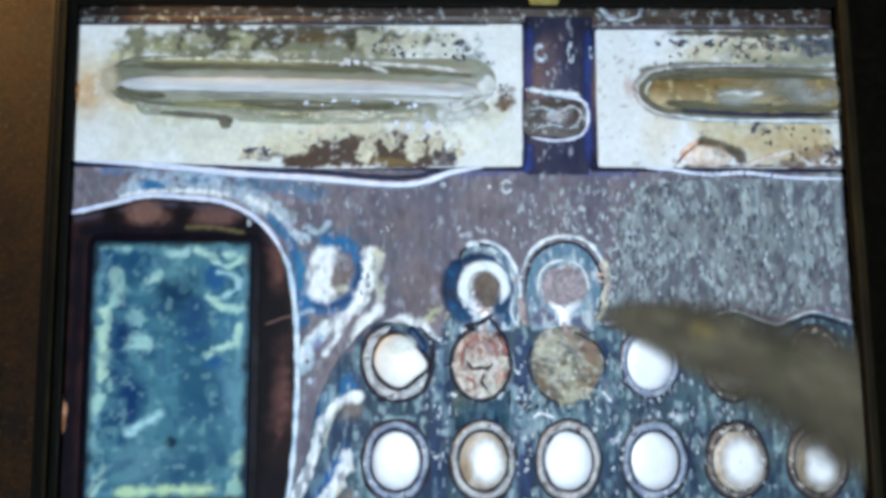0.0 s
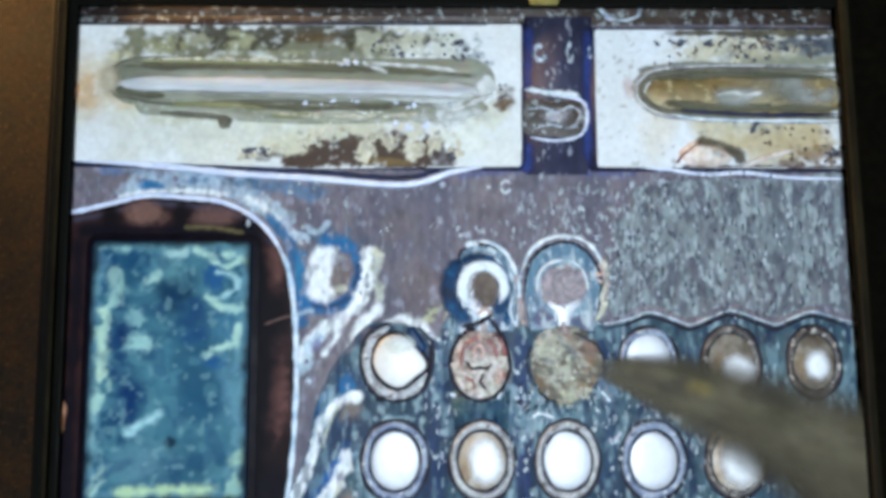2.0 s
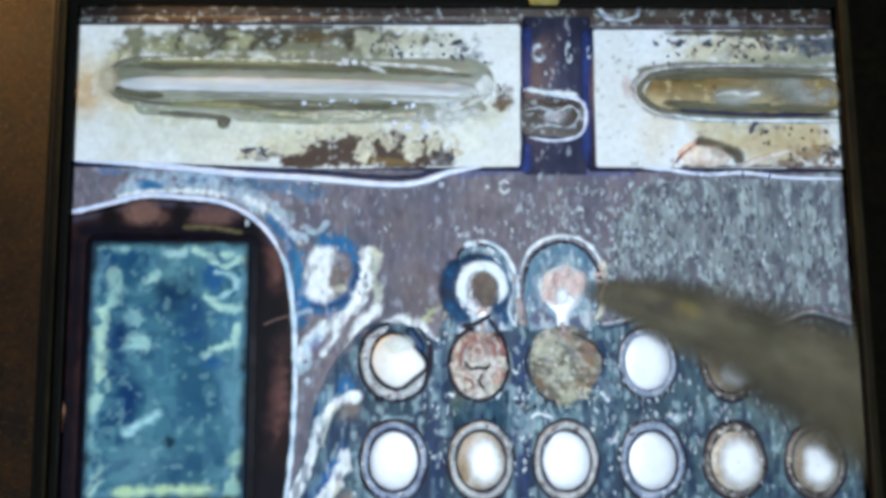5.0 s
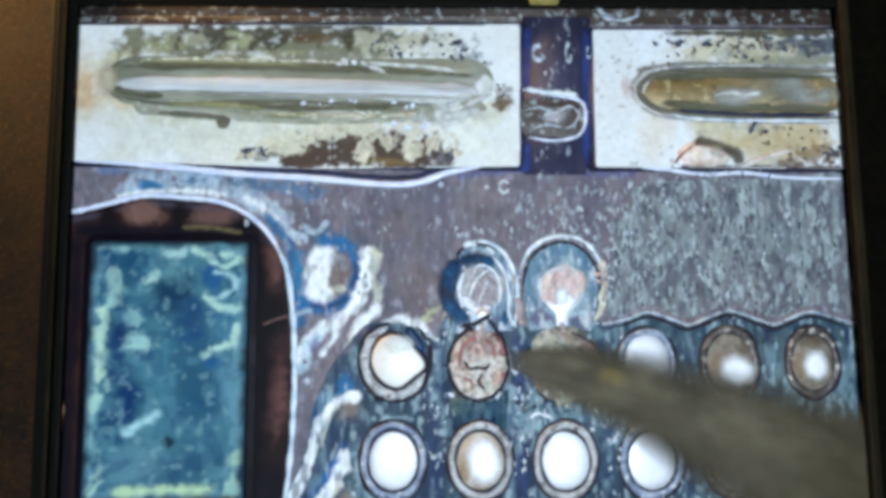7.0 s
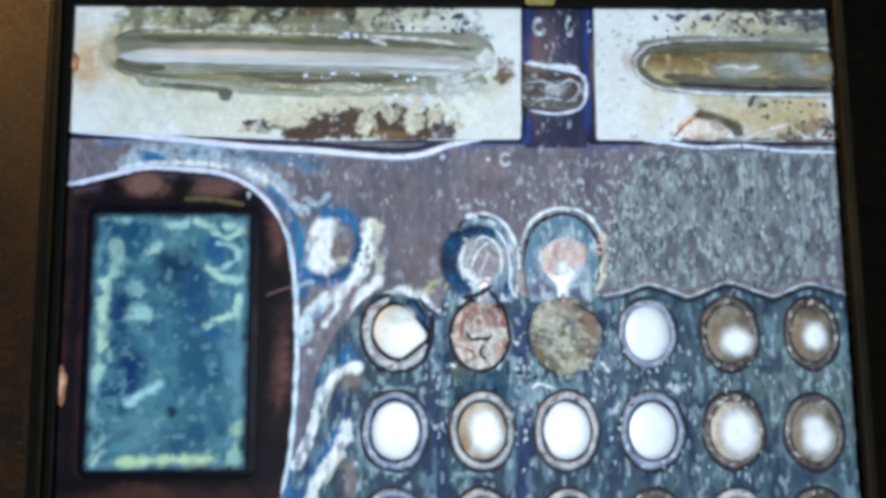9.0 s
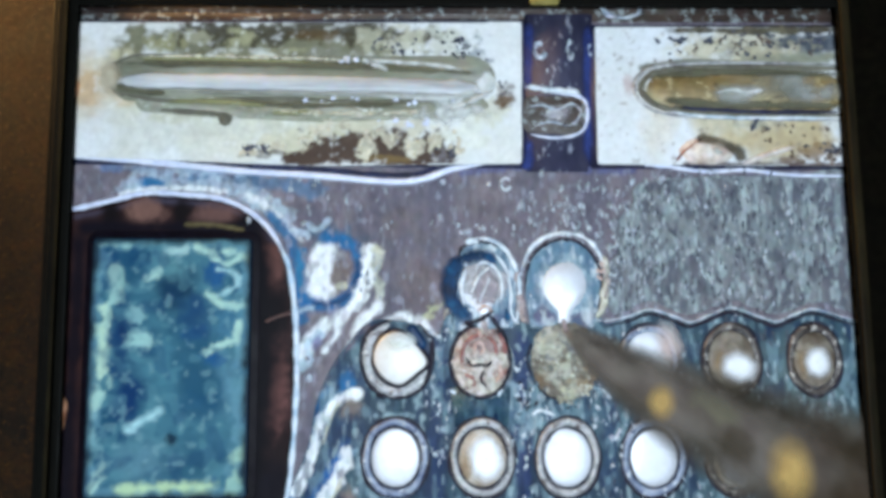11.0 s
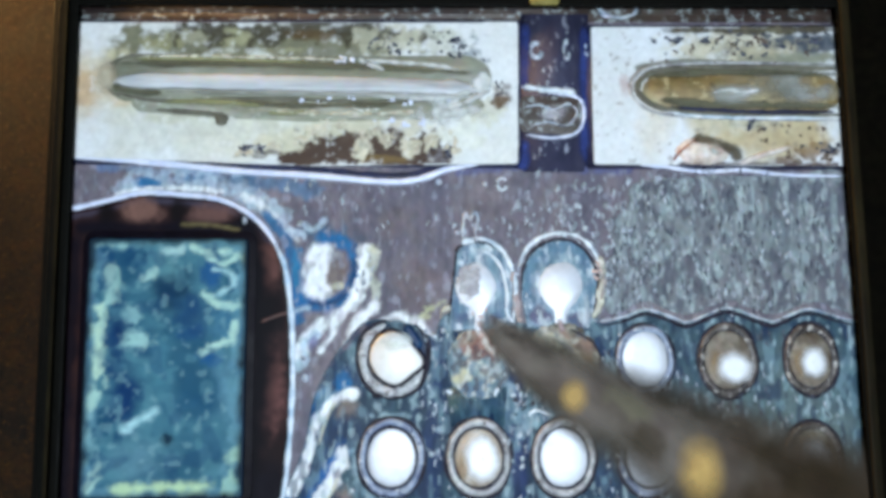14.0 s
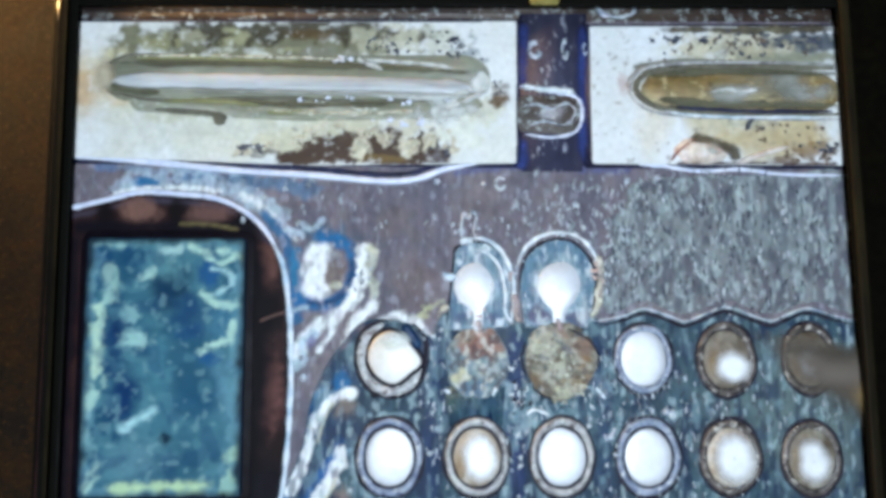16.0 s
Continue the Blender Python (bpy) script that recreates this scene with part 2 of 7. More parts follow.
M_BLUEDEEP = film(surface("dark_blue_film", [(6, 28, 54), (12, 56, 94), (44, 108, 148)], 0.004, 0.4, spec=0.04, grain=0.2, bump=0.0), 0.97, 0.35, 0.0014, 1.2)
M_CREST = surface("crest_highlight", [(158, 160, 158), (184, 188, 190), (202, 207, 210)], 0.003, 0.55, 0.1, stretch=(0.12, 1, 1), grain=0.2, bump=0.1)
M_BROWNPAD = film(surface("brown_pad_stain", [(92, 70, 50), (132, 106, 78)], 0.0014, 0.5, spec=0.1, grain=0.3, bump=0.0), 0.7, 0.9, 0.0012)
M_MASK = film(surface("mauve_mask", [(104, 94, 104), (138, 126, 132), (164, 154, 158)], 0.0016, 0.5, grain=0.3, bump=0.0), 0.95, 0.5, 0.0014, 1.2)
M_PINK = film(surface("scraped_copper", [(172, 146, 142), (214, 192, 186), (238, 230, 226)], 0.0018, 0.5, 0.05, spec=0.2, stretch=(1, 0.6, 1), grain=0.25, bump=0.0), 0.94, 0.8, 0.0014, 1.2)
M_GREYFILM = film(surface("grey_pad_film", [(100, 94, 100), (146, 144, 148), (192, 194, 196)], 0.0014, 0.45, grain=0.25, bump=0.0), 0.95, 0.85, 0.0013)
M_REDFILM = film(surface("red_brown_film", [(112, 64, 56), (150, 104, 94)], 0.0014, 0.45, grain=0.3, bump=0.0), 0.6, 1.1, 0.0012)
M_CORE = surface("cream_solder", [(178, 174, 166), (206, 204, 198), (220, 220, 218)], 0.006, 0.5, 0.3, grain=0.06, bump=0.04)
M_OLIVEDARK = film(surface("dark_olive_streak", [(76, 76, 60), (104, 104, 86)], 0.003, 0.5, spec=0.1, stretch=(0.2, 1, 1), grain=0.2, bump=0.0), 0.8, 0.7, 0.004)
M_FROST = film(surface("white_frost", [(176, 182, 176), (204, 210, 208), (222, 226, 226)], 0.002, 0.5, spec=0.1, grain=0.15, bump=0.0), 0.9, 0.8, 0.0018, 1.3)
M_CHALK = film(surface("chalky_film", [(196, 212, 220), (224, 234, 238), (236, 242, 246)], 0.0024, 0.4, spec=0.2, grain=0.12, bump=0.0), 0.97, 0.35, 0.0022)
M_OLIVEGREEN = film(surface("yellow_olive", [(128, 130, 88), (156, 158, 116)], 0.004, 0.5, spec=0.1, stretch=(0.2, 1, 1), grain=0.15, bump=0.0), 0.8, 0.4, 0.004, 1.3)
M_FRINGE = film(surface("violet_blue_fringe", [(36, 46, 92), (56, 72, 134)], 0.003, 0.5, spec=0.05, grain=0.1, bump=0.0), 0.85, 0.3, 0.002, 1.4)
M_GROOVE = surface("olive_grey_groove", [(84, 82, 72), (116, 114, 100)], 0.003, 0.6, spec=0.1, grain=0.2, bump=0.1)
M_SMOKE = surface("slate_tick", [(62, 66, 80), (88, 92, 102)], 0.002, 0.6, spec=0.05, island=0.4)
M_GAP = surface("dark_gap", [(48, 50, 70), (60, 61, 82), (74, 74, 92)], 0.004, 0.6, spec=0.1, stretch=UP, flecks=[(0.0009, 0.07, (150, 156, 172), UP)], grain=0.12)


M_STAINED = stained(surface("stained_face", [(120, 120, 120), (130, 130, 130)], 0.0030, 0.55, spec=0.12, stretch=UP, grain=0.2, bump=0.12))
M_STAINED_FINE = stained(surface("stained_metal", [(120, 120, 120), (130, 130, 130)], 0.0040, 0.55, 0.1, spec=0.2, grain=0.08, bump=0.1))
M_TONED_SOFT = stained(surface("soft_toned_face", [(120, 120, 120), (130, 130, 130)], 0.0060, 0.5, spec=0.06, grain=0.05, bump=0.02))

# ---- marks: stains, and painted gleams and shade, mixed softly over a base colour ----
LATTICE = np.random.default_rng(4).random((64, 64))


def cloud(x, y, mark, seed=0.0, octaves=3):
    """A soft random field about 0.5; mark: the size of its lumps."""
    out, total, share = 0, 0, 1.0
    for k in range(octaves):
        u, v = x / mark * 2 ** k + seed * 3.7 + 11, y / mark * 2 ** k + seed * 9.1 + 7
        i, j = np.floor(u).astype(int), np.floor(v).astype(int)
        a, b = u - i, v - j
        a, b = a * a * (3 - 2 * a), b * b * (3 - 2 * b)
        i0, i1, j0, j1 = i % 64, (i + 1) % 64, j % 64, (j + 1) % 64
        out = out + share * ((LATTICE[i0, j0] * (1 - a) + LATTICE[i1, j0] * a) * (1 - b) + (LATTICE[i0, j1] * (1 - a) + LATTICE[i1, j1] * a) * b)
        total, share = total + share, share * 0.55
    return (out / total - 0.5) * 1.7 + 0.5


U = 0.000149


def spot(at, rx, ry, colour, cover=0.9, ragged=0.35, mark=0.0018, soft=0.7, turn=0.0):
    """An oval mark of colour; rx, ry in camera pixels, 0.149 mm each on the board."""
    return ("spot", at, rx * U, ry * U, turn, colour, cover, ragged, mark, soft)


def streak(pts, half, colour, cover=0.9, ragged=0.35, mark=0.0016, soft=0.7):
    """A mark of colour along a line."""
    return ("streak", spline(pts, 6), half * U, half * U, 0, colour, cover, ragged, mark, soft)


def fleck(colour, share, mark, tall=1.0, cover=0.8):
    """Small marks all over."""
    return ("fleck", None, share, tall, 0, colour, cover, 0, mark, 0)


def stain(x, y, base, layers, size=0.006, tall=0.5):
    """Colours of the points x, y: a base of two colours, and the layers over it."""
    k = np.clip(cloud(x, y * tall, size, 1.3, 4) * 1.6 - 0.3, 0, 1)[:, None]
    out = np.array(rgb(*base[0])[:3]) * (1 - k) + np.array(rgb(*base[1])[:3]) * k
    for n, (kind, at, rx, ry, turn, colour, cover, ragged, mark, soft) in enumerate(layers):
        if kind == "fleck":
            near = slice(None)
            w = np.clip((cloud(x, y * ry, mark, n + 0.37, 2) - 1 + rx) / 0.16, 0, 1)
        elif kind == "spot":
            near = (abs(x - at[0]) < 1.6 * max(rx, ry)) & (abs(y - at[1]) < 1.6 * max(rx, ry))
            c, d = math.cos(radians(turn)), math.sin(radians(turn))
            u, v = x[near] - at[0], y[near] - at[1]
            w = 1 - np.hypot((u * c + v * d) / rx, (v * c - u * d) / ry)
        else:
            pts = np.array(at)
            near = (x > pts[:, 0].min() - 1.6 * rx) & (x < pts[:, 0].max() + 1.6 * rx) & (y > pts[:, 1].min() - 1.6 * rx) & (y < pts[:, 1].max() + 1.6 * rx)
            u, v = x[near], y[near]
            far = np.full(u.shape, 9.0)
            for (ax, ay), (bx, by) in zip(pts, pts[1:]):
                ex, ey = bx - ax, by - ay
                t = np.clip(((u - ax) * ex + (v - ay) * ey) / max(ex * ex + ey * ey, 1e-12), 0, 1)
                far = np.minimum(far, np.hypot(u - ax - t * ex, v - ay - t * ey))
            w = 1 - far / rx
        if kind != "fleck":
            w = np.clip((w + 0.62 * ragged * (2 * cloud(x[near], y[near], mark, n * 0.71) - 1)) / soft, 0, 1)
        w = (w * w * (3 - 2 * w) * cover)[:, None]
        tone = (0.88 + 0.24 * cloud(x[near], y[near], 0.0022, n + 5.5))[:, None]
        out[near] = out[near] * (1 - w) + np.array(rgb(*colour)[:3]) * tone * w
    return np.clip(out, 0, 1)


def give_stain(mesh, colours):
    held = mesh.color_attributes.new("stain", "FLOAT_COLOR", "POINT")
    held.data.foreach_set("color", np.concatenate([colours, np.ones((len(colours), 1))], 1).astype(np.float32).ravel())


def sheet(name, outline, z, step, base, layers, parent, material, label="", size=0.006, tall=0.5):
    """A thin skin over a face with this outline, in fine cells that carry the colour marks."""
    o = np.array(outline)
    x0, y0 = o.min(0)
    nx, ny = (int(v / step) + 1 for v in o.max(0) - o.min(0))
    cx, cy = np.meshgrid(x0 + step * (np.arange(nx) + 0.5), y0 + step * (np.arange(ny) + 0.5), indexing="ij")
    inside = np.zeros(cx.shape, bool)
    for (ax, ay), (bx, by) in zip(o, np.roll(o, -1, 0)):
        cross = ((ay > cy) != (by > cy)) & (cx < (bx - ax) * (cy - ay) / ((by - ay) or 1e-12) + ax)
        inside ^= cross
    i, j = np.nonzero(inside)
    row = ny + 1
    quads = np.stack([i * row + j, (i + 1) * row + j, (i + 1) * row + j + 1, i * row + j + 1], 1)
    used, quads = np.unique(quads, return_inverse=True)
    quads = quads.reshape(-1, 4)
    x, y = x0 + step * (used // row), y0 + step * (used % row)
    verts = np.stack([x, y, z + 0.00003 * cloud(x, y, 0.002, 2.2)], 1)
    mesh = bpy.data.meshes.new(name)
    mesh.from_pydata(verts.tolist(), [], quads.tolist())
    give_stain(mesh, stain(x, y, base, layers, size, tall))
    mesh.materials.append(material)
    mesh.polygons.foreach_set("use_smooth", [True] * len(quads))
    ob = new(name, mesh)
    ob.parent = parent
    return tagged(ob, label)


# ---- mesh helpers ----
def spline(pts, steps=8, closed=False):
    n, out = len(pts), []
    for i in range(n if closed else n - 1):
        get = (lambda k: pts[k % n]) if closed else (lambda k: pts[min(max(k, 0), n - 1)])
        a, b, c, d = (Vector(get(k)) for k in (i - 1, i, i + 1, i + 2))
        for s in range(steps):
            t = s / steps
            out.append(tuple(0.5 * (2 * b + (c - a) * t + (2 * a - 5 * b + 4 * c - d) * t * t + (3 * b - a - 3 * c + d) * t ** 3)))
    if not closed:
        out.append(tuple(pts[-1]))
    return out


def finish(name, bm, material, parent=None, label="", smooth=True):
    bmesh.ops.recalc_face_normals(bm, faces=bm.faces)
    mesh = bpy.data.meshes.new(name)
    bm.to_mesh(mesh)
    bm.free()
    mesh.materials.append(material)
    if smooth:
        for p in mesh.polygons:
            p.use_smooth = True
    ob = new(name, mesh)
    if parent:
        ob.parent = parent
    return tagged(ob, label)


def part(name, bm, material, parent, label="", smooth=True):
    return finish(name, bm, material, parent, label, smooth)


def inset(outline, d):
    """The outline moved inwards by d; runs either way round."""
    n = len(outline)
    area = sum(outline[i][0] * outline[(i + 1) % n][1] - outline[(i + 1) % n][0] * outline[i][1] for i in range(n))
    s = 1 if area > 0 else -1
    out = []
    for i in range(n):
        a, b = Vector(outline[i - 1]), Vector(outline[(i + 1) % n])
        w = (b - a).normalized() if (b - a).length > 1e-9 else Vector((1, 0))
        out.append((outline[i][0] - w.y * d * s, outline[i][1] + w.x * d * s))
    return out


def slab(outline, z0, z1, bevel=0.0):
    bm = bmesh.new()
    rings = [(outline, z0), (outline, z1 - bevel)]
    if bevel:
        rings += [(inset(outline, bevel * 0.3), z1 - bevel * 0.3), (inset(outline, bevel), z1)]
    loops = [[bm.verts.new((x, y, z)) for x, y in o] for o, z in rings]
    n = len(outline)
    for lo, hi in zip(loops, loops[1:]):
        for i in range(n):
            bm.faces.new((lo[i], lo[(i + 1) % n], hi[(i + 1) % n], hi[i]))
    bm.faces.new(loops[-1])
    bm.faces.new(loops[0][::-1])
    return bm


def tube(pts, r, flat=0.6, closed=False, wobble=0.0, taper=True, z=0.0, sides=8):
    bm = bmesh.new()
    n, loops = len(pts), []
    for i, (x, y) in enumerate(pts):
        a = Vector(pts[i - 1] if closed or i else pts[0])
        b = Vector(pts[(i + 1) % n] if closed or i < n - 1 else pts[-1])
        w = (b - a).normalized()
        k = r * (1 + wobble * noise.noise((x * 900, y * 900, 3.1)))
        if taper and not closed:
            k *= min(1, 0.25 + 5 * min(i, n - 1 - i) / n)
        loops.append([bm.verts.new((x - w.y * k * math.cos(g), y + w.x * k * math.cos(g), z + k * flat * math.sin(g)))
                      for g in (2 * math.pi * s / sides for s in range(sides))])
    for i in range(n if closed else n - 1):
        lo, hi = loops[i], loops[(i + 1) % n]
        for s in range(sides):
            bm.faces.new((lo[s], lo[(s + 1) % sides], hi[(s + 1) % sides], hi[s]))
    if not closed:
        bm.faces.new(loops[0])
        bm.faces.new(loops[-1][::-1])
    return bm


def lathe(profile, sx, sy, n=44, wobble=0.0, seed=0, cx=0.0, cy=0.0, arc=1.0, start=0.0):
    """profile: (radius share, z) from outside in; sx, sy: half axes; arc under 1 leaves a gap in the ring."""
    bm = bmesh.new()
    loops = []
    count = n if arc >= 1 else n + 1
    for rad, z in profile:
        row = []
        for i in range(count):
            g = start + 2 * math.pi * arc * i / n
            k = rad * (1 + wobble * noise.noise((math.cos(g) * 1.7 + seed, math.sin(g) * 1.7, rad * 2)))
            row.append(bm.verts.new((cx + sx * k * math.cos(g), cy + sy * k * math.sin(g), z)))
        loops.append(row)
    for lo, hi in zip(loops, loops[1:]):
        for i in range(n):
            bm.faces.new((lo[i], lo[(i + 1) % count], hi[(i + 1) % count], hi[i]))
    if arc >= 1:
        bm.faces.new(loops[-1])
    return bm


def blob(cx, cy, rx, ry, amp=0.2, n=40, seed=0.0, rough=1.6):
    out = []
    for i in range(n):
        g = 2 * math.pi * i / n
        k = 1 + amp * noise.noise((math.cos(g) * rough + seed, math.sin(g) * rough, seed * 1.3)) \
            + amp * 0.5 * noise.noise((math.cos(g) * rough * 4, math.sin(g) * rough * 4 + seed, 2))
        out.append((cx + rx * k * math.cos(g), cy + ry * k * math.sin(g)))
    return out


def patch(cx, cy, rx, ry, z, amp=0.25, seed=0.0, turn=0.0, rise=0.0, firm=1.6, box=False):
    """A thin layer, thickest in the middle, with a map of its thickness."""
    bm = bmesh.new()
    uv = bm.loops.layers.uv.new("rim")
    rim = blob(0, 0, rx, ry, amp, 32, seed)
    if box:
        rim = [(x * k, y * k) for x, y in rim for k in (1 / max(abs(x / rx), abs(y / ry)) * 0.96,)]
    c, s = math.cos(radians(turn)), math.sin(radians(turn))
    thick, loops = {}, []
    for k in (1.0, 0.8, 0.6, 0.4, 0.2):
        row = [bm.verts.new((cx + k * (x * c - y * s), cy + k * (x * s + y * c), z + rise * (1 - k))) for x, y in rim]
        for v in row:
            thick[v] = ((1 - k) * firm, 0)
        loops.append(row)
    mid = bm.verts.new((cx, cy, z + rise))
    thick[mid] = (1, 0)
    for lo, hi in zip(loops, loops[1:]):
        for i in range(32):
            bm.faces.new((lo[i], lo[(i + 1) % 32], hi[(i + 1) % 32], hi[i]))
    for i in range(32):
        bm.faces.new((loops[-1][i], loops[-1][(i + 1) % 32], mid))
    for f in bm.faces:
        for loop in f.loops:
            loop[uv].uv = thick[loop.vert]
    return bm


def ribbon(pts, half, z, wobble=0.4, rise=0.0002, seed=0.0, closed=False):
    """A thin smear along a line, thickest along its middle, with a map of its thickness."""
    bm = bmesh.new()
    uv = bm.loops.layers.uv.new("rim")
    n, rows, thick = len(pts), [], {}
    for i, (x, y) in enumerate(pts):
        a = Vector(pts[i - 1] if closed or i else pts[0])
        b = Vector(pts[(i + 1) % n] if closed or i < n - 1 else pts[-1])
        w = (b - a).normalized()
        end = 1 if closed else min(1, 6 * min(i, n - 1 - i) / n + 0.15)
        row = []
        for k in (-1, -0.6, -0.2, 0.2, 0.6, 1):
            d = half * k * (0.35 + 0.65 * end) * (1 + wobble * noise.noise((x * 300 + seed, y * 300, k)))
            v = bm.verts.new((x - w.y * d, y + w.x * d, z + rise * (1 - k * k)))
            thick[v] = ((1 - abs(k)) * 1.7 * end, 0)
            row.append(v)
        rows.append(row)
    for i in range(n if closed else n - 1):
        for k in range(5):
            bm.faces.new((rows[i][k], rows[i][k + 1], rows[(i + 1) % n][k + 1], rows[(i + 1) % n][k]))
    for f in bm.faces:
        for loop in f.loops:
            loop[uv].uv = thick[loop.vert]
    return bm


def rect(x0, y0, x1, y1):
    return [(x0, y0), (x1, y0), (x1, y1), (x0, y1)]


def rounded(corners, r, steps=5):
    """A polygon with rounded corners."""
    out, n = [], len(corners)
    for i in range(n):
        p, a, b = Vector(corners[i]), Vector(corners[i - 1]), Vector(corners[(i + 1) % n])
        u, v = (a - p).normalized() * r, (b - p).normalized() * r
        for s in range(steps + 1):
            t = s / steps
            q = p + u * (1 - t) ** 2 + v * t ** 2
            out.append((q.x, q.y))
    return out


def crumbs(spots, low, high, z, seed, tall=1.0, lift=0.3):
    """Many small flat-topped chips in one mesh. spots: list of (cx, cy, rx, ry, count)."""
    rnd = random.Random(seed)
    bm = bmesh.new()
    for cx, cy, rx, ry, count in spots:
        last = (cx, cy)
        for _ in range(count):
            g, d = rnd.uniform(0, 6.283), math.sqrt(rnd.random())
            x, y = cx + rx * d * math.cos(g), cy + ry * d * math.sin(g)
            s, turn = rnd.uniform(low, high), rnd.uniform(0, 6.283)
            n = rnd.choice((4, 5, 6))
            if rnd.random() < 0.6 and count > 12:
                u, v = last[0] + s * rnd.uniform(-1.6, 1.6), last[1] + s * rnd.uniform(-1.3, 1.3)
                if ((u - cx) / rx) ** 2 + ((v - cy) / ry) ** 2 < 1:
                    x, y = u, v
            last = (x, y)
            base, top = [], []
            for i in range(n):
                h = turn + 6.283 * i / n
                k = s * rnd.uniform(0.5, 1.2)
                base.append(bm.verts.new((x + k * math.cos(h), y + tall * k * math.sin(h), z)))
                top.append(bm.verts.new((x + 0.6 * k * math.cos(h), y + 0.6 * tall * k * math.sin(h), z + lift * s)))
            for i in range(n):
                bm.faces.new((base[i], base[(i + 1) % n], top[(i + 1) % n], top[i]))
            bm.faces.new(top)
    return bm


def ticks(spots, long, wide, z, seed, lean=0.25):
    """Many short scored strokes in one mesh, nearly upright. spots: list of (cx, cy, rx, ry, count)."""
    rnd = random.Random(seed)
    bm = bmesh.new()
    for cx, cy, rx, ry, count in spots:
        for _ in range(count):
            g, d = rnd.uniform(0, 6.283), math.sqrt(rnd.random())
            x, y = cx + rx * d * math.cos(g), cy + ry * d * math.sin(g)
            h, w = long * rnd.uniform(0.35, 1.0), wide * rnd.uniform(0.5, 1.0)
            a = rnd.gauss(0, lean)
            u, v = Vector((math.sin(a), math.cos(a))) * h, Vector((math.cos(a), -math.sin(a))) * w
            top = bm.verts.new((x + u.x * 0.1, y + u.y * 0.1, z + 0.4 * w))
            rim = [bm.verts.new((x + p.x, y + p.y, z)) for p in (u, u * 0.3 + v, v * 0.7 - u * 0.5, -u, -v - u * 0.2, u * 0.5 - v * 0.8)]
            for i in range(6):
                bm.faces.new((rim[i], rim[(i + 1) % 6], top))
    return bm


def thing(name, place, label, category, group="", kind=""):
    ob = new(name)
    ob.empty_display_size = 0.005
    ob.matrix_world = pose(*place)
    return tagged(ob, label, category, group, kind)


RIDERS = []          # all that drifts with the board


def rider(name, label, category, group=""):
    ob = thing(name, (0, 0, 0), label, category, group)
    RIDERS.append(ob)
    return ob


# ---- the desk, the display's frame and its added panel ----
def block(x0, y0, z0, x1, y1, z1, bevel=0.0):
    return slab(rect(x0, y0, x1, y1), z0, z1, bevel)


for name, box in (("floor", (-1.6, -1.6, -0.86, 1.6, 1.6, -0.76)), ("ceiling", (-1.6, -1.6, 1.74, 1.6, 1.6, 1.84)), ("wall_north", (-1.6, 1.6, -0.86, 1.6, 1.7, 1.84)),
                  ("wall_south", (-1.6, -1.7, -0.86, 1.6, -1.6, 1.84)), ("wall_east", (1.6, -1.7, -0.86, 1.7, 1.7, 1.84)), ("wall_west", (-1.7, -1.7, -0.86, -1.6, 1.7, 1.84))):
    tagged(finish(name, block(*box), M_ROOM, smooth=False), "plain dim workshop surface", kind="structure")
desk = thing("desk", (0, 0, -0.76), "dark brown grainy wooden desk under the display", "desk")
part("desk_top", block(-0.6, -0.45, 0.718, 0.6, 0.4, 0.748, 0.003), M_DESK, desk, smooth=False)
for x in (-0.56, 0.5):
    for y in (-0.41, 0.3):
        part("leg", block(x, y, 0, x + 0.06, y + 0.06, 0.718), M_DESK, desk, smooth=False)
LIP = 0.0032
display = thing("display_frame", (0, 0, -0.012), "black plastic display with an added dark panel on a desk", "display")


def rail(name, outline, z0, z1, material=M_FRAME, label=""):
    return part(name, slab([(x, y) for x, y in outline], z0 + 0.012, z1 + 0.012, 0.0006), material, display, label, smooth=False)


def skirt(name, profile, material=M_FRAME, label=""):
    """A long side piece of the frame: its outline across, drawn out along the frame's side."""
    bm = bmesh.new()
    ends = [[bm.verts.new((x, y, z + 0.012)) for x, z in profile] for y in (-0.27, 0.03)]
    n = len(profile)
    for i in range(n):
        bm.faces.new((ends[0][i], ends[0][(i + 1) % n], ends[1][(i + 1) % n], ends[1][i]))
    bm.faces.new(ends[0])
    bm.faces.new(ends[1])
    return part(name, bm, material, display, label, smooth=False)


rail("back_tray", rect(-0.112, -0.27, 0.27, 0.03), -0.0118, -0.0042)
rail("left_rail", rect(-0.10388, -0.27, -0.10144, 0.03), 0.0026, LIP)
skirt("left_skirt", [(-0.10388, LIP + 0.0006), (-0.10611, LIP + 0.0006), (-0.10642, LIP + 0.0002), (-0.1125, -0.0118), (-0.1115, -0.0118), (-0.1057, 0.0026), (-0.10388, 0.0026)])
rail("left_trim", rect(-0.10423, -0.27, -0.10393, 0.03), LIP + 0.0005, LIP + 0.0012, M_RIDGE, "thin olive trim line")
rail("top_rail", rect(-0.10144, 0.00133, 0.1024, 0.03), 0.0026, LIP)
rail("right_rail", rect(0.1024, -0.27, 0.10312, 0.03), 0.0026, LIP)
rail("right_trim", rect(0.10312, -0.27, 0.10577, 0.03), 0.0026, LIP + 0.0006, M_RIDGE, "worn olive-brown edge strip")
# added panel with no known original: it hides the blade beyond the right edge
rail("side_panel", rect(0.10577, -0.27, 0.27, 0.03), 0.0027, LIP - 0.0003, M_DARK, "wide dark panel added to cover the blade's far end")
rail("end_wall", rect(0.267, -0.27, 0.27, 0.03), -0.0042, 0.0027, M_DARK)
